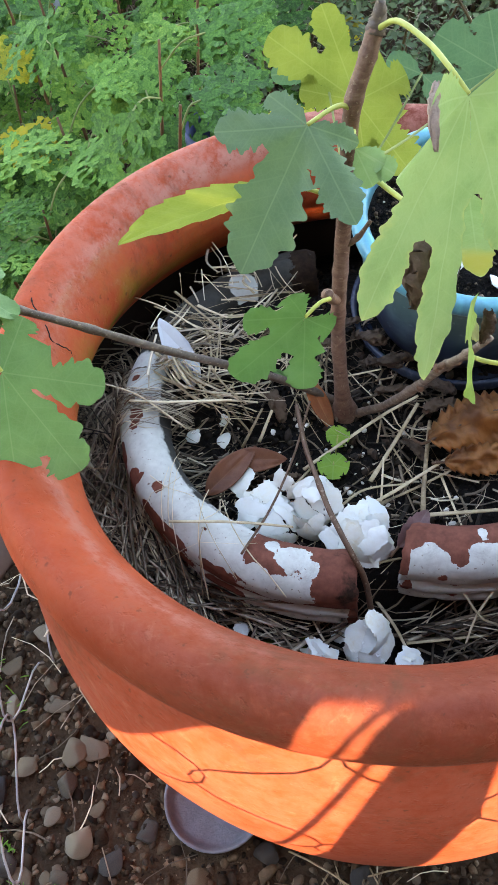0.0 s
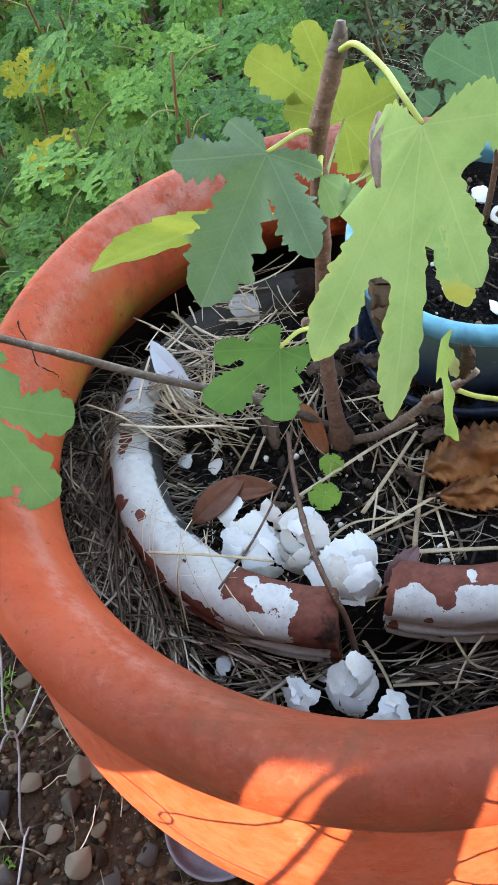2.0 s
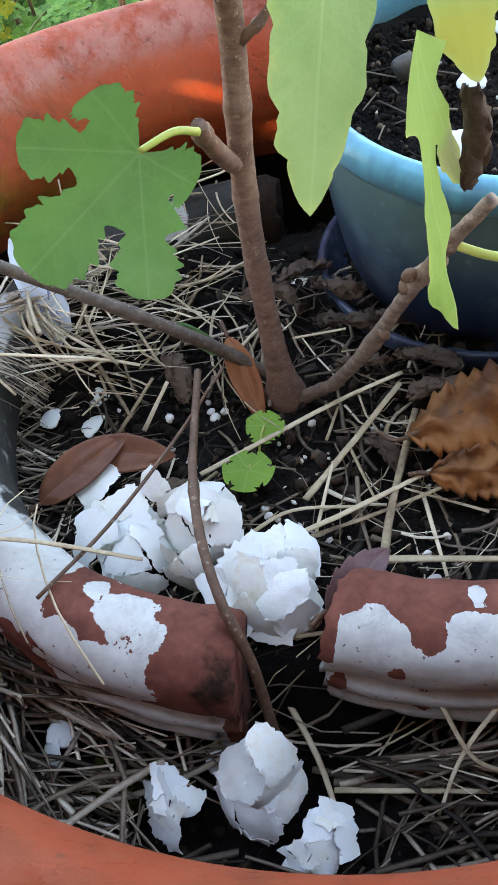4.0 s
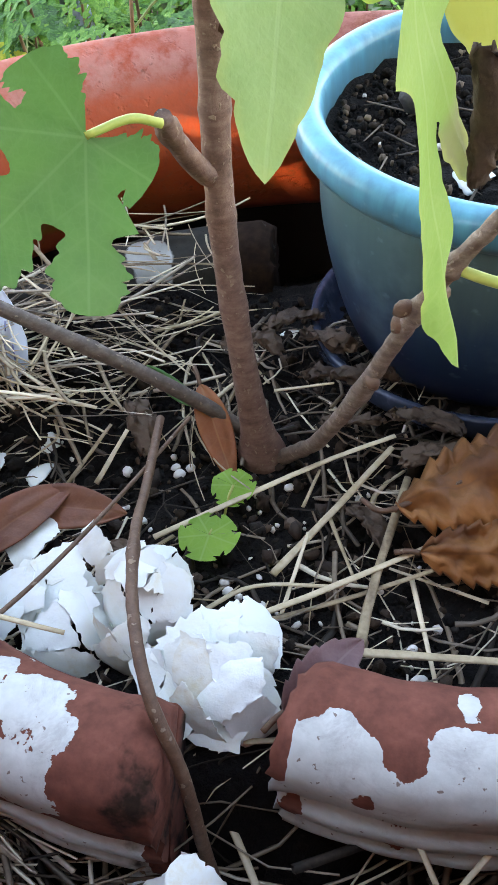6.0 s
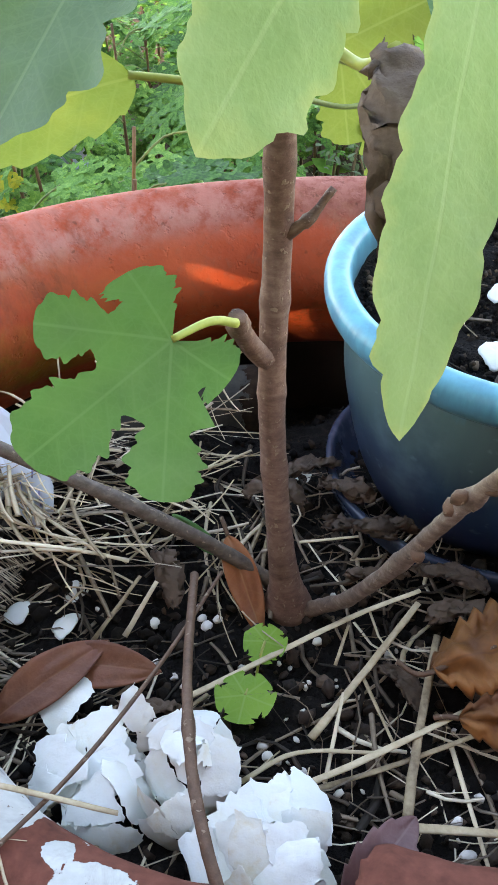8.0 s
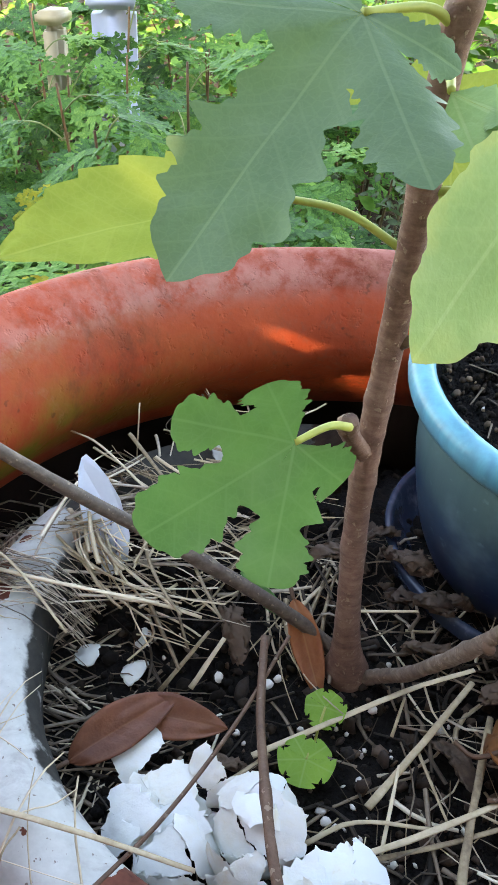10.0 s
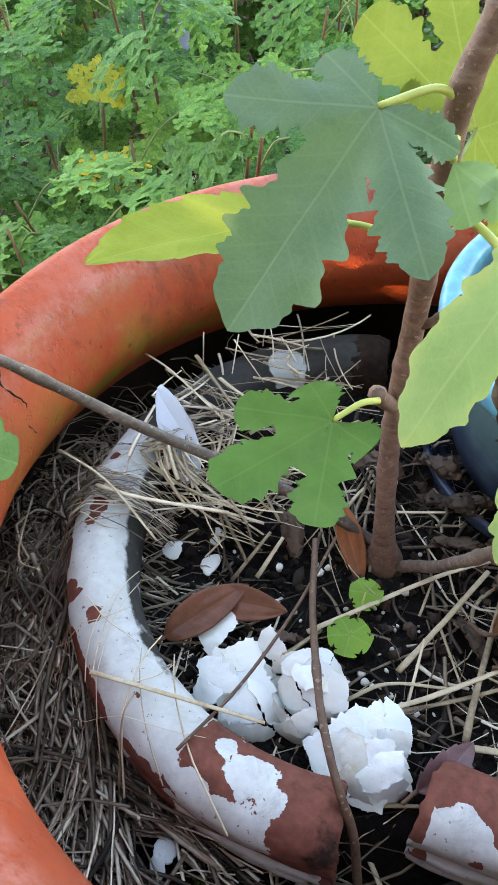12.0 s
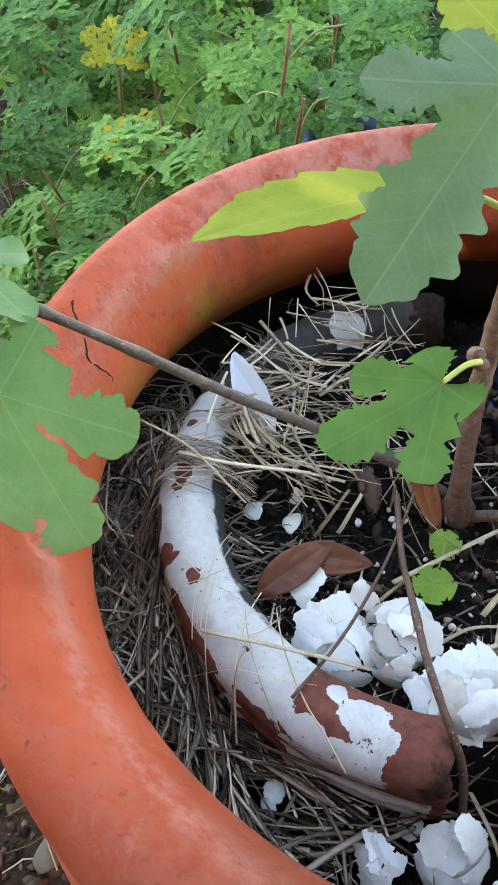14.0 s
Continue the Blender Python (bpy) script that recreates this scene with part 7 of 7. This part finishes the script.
for k in range(26):
    x, y = prng.uniform(-1.5, -0.15), prng.uniform(1.0, 2.0)
    if -0.95 < x < -0.42 and y < 1.5:
        y += 0.5
    feathery_plant(x, y, prng.uniform(-0.02, 0.28), 0.16, 10, 1 if k % 6 == 0 else 0, 0.110)


def bush(name, material, label, centre, size, count, leaf, rng, stems=18):
    """A bush: stems and a crown of many small leaves, each a bent blade, with gaps."""
    cx, cy, cz = centre
    th = empty(name, (cx, cy, GZ), label, "shrub", "shrubs in the background")
    ends = []
    for _ in range(stems):
        bm = bmesh.new()
        a, r = rng.uniform(0, 6.28), math.sqrt(rng.random())
        e = Vector((math.cos(a) * r * size[0], math.sin(a) * r * size[1], (cz - GZ) * rng.uniform(0.35, 1.1)))
        b = Vector((e.x * 0.35, e.y * 0.35, 0))
        line = bezier([tuple(b), tuple((b + e) / 2 + Vector((0, 0, 0.04))), tuple(e)], 5)
        tube(bm, line, lambda s: 0.006 * (1 - 0.7 * s), 5, cap=False)
        ends.append(line)
        part("stem", bm, M_WOODSTEM, th)
    verts, faces = [], []
    for _ in range(count):
        line = rng.choice(ends)
        p = line[rng.randrange(len(line) // 3, len(line))] + Vector((rng.gauss(0, 1), rng.gauss(0, 1), rng.gauss(0, 0.8))) * leaf * 1.6
        s = leaf * rng.uniform(0.6, 1.3)
        turn = Euler((rng.uniform(-0.9, 0.6), rng.uniform(-0.6, 0.6), rng.uniform(0, 6.28))).to_matrix()
        o = len(verts)
        for q in ((0, 0, 0), (-0.30, 0.35, 0.05), (0, 0.42, 0), (0.30, 0.35, 0.05), (-0.22, 0.75, 0.02), (0, 0.78, -0.03), (0.22, 0.75, 0.02), (0, 1.1, -0.1)):
            verts.append((p + turn @ Vector(q) * s)[:])
        for f in ((0, 2, 1), (0, 3, 2), (1, 2, 5, 4), (2, 3, 6, 5), (4, 5, 7), (5, 6, 7)):
            faces.append(tuple(i + o for i in f))
    me = bpy.data.meshes.new("crown")
    me.from_pydata(verts, [], faces)
    me.materials.append(material)
    for p in me.polygons:
        p.use_smooth = True
    part("crown", me, material, th)
    return th


brng = random.Random(91)
bush("shrub", F_BROAD, "bright broad-leaved garden shrub", (-0.20, 1.75, 0.10), (0.28, 0.25), 130, 0.085, brng, 9)
for x, y, z, sx, n, lf, m, lab in ((0.10, 1.15, -0.12, 0.30, 1500, 0.016, F_GREY, "low grey-green herb bush among dry stems"), (0.48, 1.05, -0.10, 0.30, 1300, 0.016, F_GREY, "low grey-green herb bush among dry stems"),
                                   (-0.12, 1.45, -0.05, 0.35, 1500, 0.020, F_GREY, "low grey-green herb bush among dry stems"), (0.35, 1.70, 0.0, 0.45, 1500, 0.024, F_GREY, "grey-green bush with thin upright stems"),
                                   (0.85, 1.6, 0.05, 0.4, 900, 0.03, F_GREY, "grey-green bush with thin upright stems"),
                                   (-0.55, 2.4, 0.30, 0.55, 1300, 0.045, F_GREEN, "loose green garden shrub"), (0.15, 2.5, 0.25, 0.55, 1200, 0.045, F_GREY, "loose grey-green garden shrub"),
                                   (0.75, 2.6, 0.40, 0.55, 500, 0.11, F_BROAD, "bright broad-leaved garden shrub"), (0.05, 3.2, 0.45, 0.5, 420, 0.12, F_BROAD, "bright broad-leaved garden shrub"),
                                   (-1.5, 2.6, 0.30, 0.6, 1300, 0.045, F_GREEN, "loose green garden shrub"), (-1.0, 3.4, 0.5, 0.8, 1500, 0.06, F_GREEN, "loose green garden shrub"),
                                   (0.6, 3.8, 0.6, 0.9, 900, 0.12, F_BROAD, "bright broad-leaved garden shrub"), (-2.2, 3.8, 0.6, 0.9, 1300, 0.07, F_GREEN, "loose green garden shrub"), (-0.4, 4.6, 0.8, 1.0, 1300, 0.09, F_GREEN, "tall green hedge shrub"),
                                   (1.6, 4.8, 0.9, 1.1, 1200, 0.10, F_GREEN, "tall green hedge shrub"), (-2.4, 6.0, 1.0, 1.3, 1300, 0.11, F_GREEN, "tall green hedge shrub"), (-0.6, 7.0, 1.2, 1.5, 1400, 0.12, F_GREEN, "tall green hedge shrub"), (1.6, 7.2, 1.3, 1.5, 1300, 0.12, F_GREEN, "tall green hedge shrub")):
    bush("shrub", m, lab, (x, y, z), (sx, sx * 0.8), n, lf, brng)


def back_tangle(rng):
    x, y = rng.uniform(-0.9, 0.9), rng.uniform(0.40, 1.7)
    z = GZ + abs(rng.gauss(0, 0.05)) + 0.01
    th, ln = rng.uniform(0, 6.28), rng.uniform(0.08, 0.3)
    up = rng.uniform(-0.05, 0.6)
    return [Vector((x + math.cos(th + 0.6 * s) * ln * s, y + math.sin(th + 0.6 * s) * ln * s, z + up * ln * s)) for s in (0, 0.33, 0.66, 1.0)], rng.uniform(0.0008, 0.0022)


strands("dry_stem_tangle", M_HAY, "tangle of dry brown stems on the ground", 900, back_tangle, random.Random(55))
strands("dark_stem_tangle", M_HAYDARK, "dark dead stems and weeds on the ground", 600, back_tangle, random.Random(56))


def weed_blade(rng):
    x, y = rng.uniform(-1.1, 0.9), rng.uniform(0.38, 1.8)
    z = ground_z(x, y)
    th, ln = rng.uniform(0, 6.28), rng.uniform(0.03, 0.10)
    return [Vector((x + math.cos(th) * ln * s * 0.5, y + math.sin(th) * ln * s * 0.5, z + ln * (s - 0.3 * s * s))) for s in (0, 0.5, 1.0)], rng.uniform(0.001, 0.0025)


strands("ground_weeds", F_GREY, "low green weeds and grass on the ground", 1300, weed_blade, random.Random(57))


def tub(name, x, y, r, h, material, label, tilt=0.0):
    th = empty(name, (x, y, GZ), label, "pot")
    bm = bmesh.new()
    lathe(bm, smooth_profile([(r * 0.90, h - 0.03), (r * 0.93, h - 0.004), (r, h), (r * 1.03, h - 0.008), (r, h - 0.016), (r * 0.95, h - 0.025), (r * 0.8, 0.0)], 3) + [(0.0, 0.0)], 48)
    bmesh.ops.remove_doubles(bm, verts=bm.verts[:], dist=1e-5)
    bmesh.ops.recalc_face_normals(bm, faces=bm.faces[:])
    part("wall", bm, material, th)
    bm = bmesh.new()
    lathe(bm, [(0.001, h - 0.035), (r * 0.5, h - 0.032), (r * 0.905, h - 0.036)], 40)
    part("soil", bm, M_SOIL, th)
    return th


tub("blue_tub", -0.158, 0.550, 0.050, 0.000 - GZ, M_BLUETUB, "round blue plastic tub behind the planter")
tub("nursery_pot", -0.52, 0.26, 0.075, 0.16, M_BLACKPOT, "black plastic nursery pot in the plants")
tub("nursery_pot", -0.40, 0.46, 0.085, 0.20, M_BLACKPOT, "black plastic nursery pot in the plants")


def far_tub(name, x, y, w, d, h, material, label, turn):
    bm = bmesh.new()
    bmesh.ops.create_cube(bm, size=1.0)
    for v in bm.verts:
        k = 0.86 if v.co.z < 0 else 1.0
        v.co = Vector((v.co.x * w * k, v.co.y * d * k, (v.co.z + 0.5) * h))
    bmesh.ops.bevel(bm, geom=bm.edges[:], offset=0.03, segments=3, affect='EDGES')
    th = empty(name, (x, y, GZ), label, "crate")
    th.rotation_euler = (0, 0, turn)
    part("body", bm, material, th)
    bm = bmesh.new()
    bmesh.ops.create_cube(bm, size=1.0)
    for v in bm.verts:
        v.co = Vector((v.co.x * (w + 0.012), v.co.y * (d + 0.012), h - 0.006 + v.co.z * 0.024))
    bmesh.ops.bevel(bm, geom=bm.edges[:], offset=0.006, segments=2, affect='EDGES')
    part("lip", bm, material, th)
    return th


far_tub("plastic_crate", -0.635, 1.40, 0.085, 0.12, 0.64, M_WHITEPL, "pale blue-white plastic crate far in the garden", 0.3)
far_tub("cream_crate", -0.77, 1.42, 0.038, 0.08, 0.60, M_CREAM, "cream plastic container far in the garden", 0.1)
far_tub("stone_slab", 0.62, 1.75, 0.5, 0.4, 0.10, M_PAVER, "brown stone slab lying on the ground", 0.4)
for k, (x, y) in enumerate(((-0.21, 1.52), (0.06, 1.50), (-0.55, 0.98), (-0.12, 0.95))):
    bm = bmesh.new()
    shard_sheet(bm, (x, y, GZ + 0.10), (0.2, -0.6, 0.7), 0.035, 0.06, random.Random(300 + k), n_ang=24, n_rad=5)
    thing("yellow_fallen_leaf", bm, F_YELLOW, "yellow fallen leaf caught in the stems", "leaf", "yellow leaves in the background")
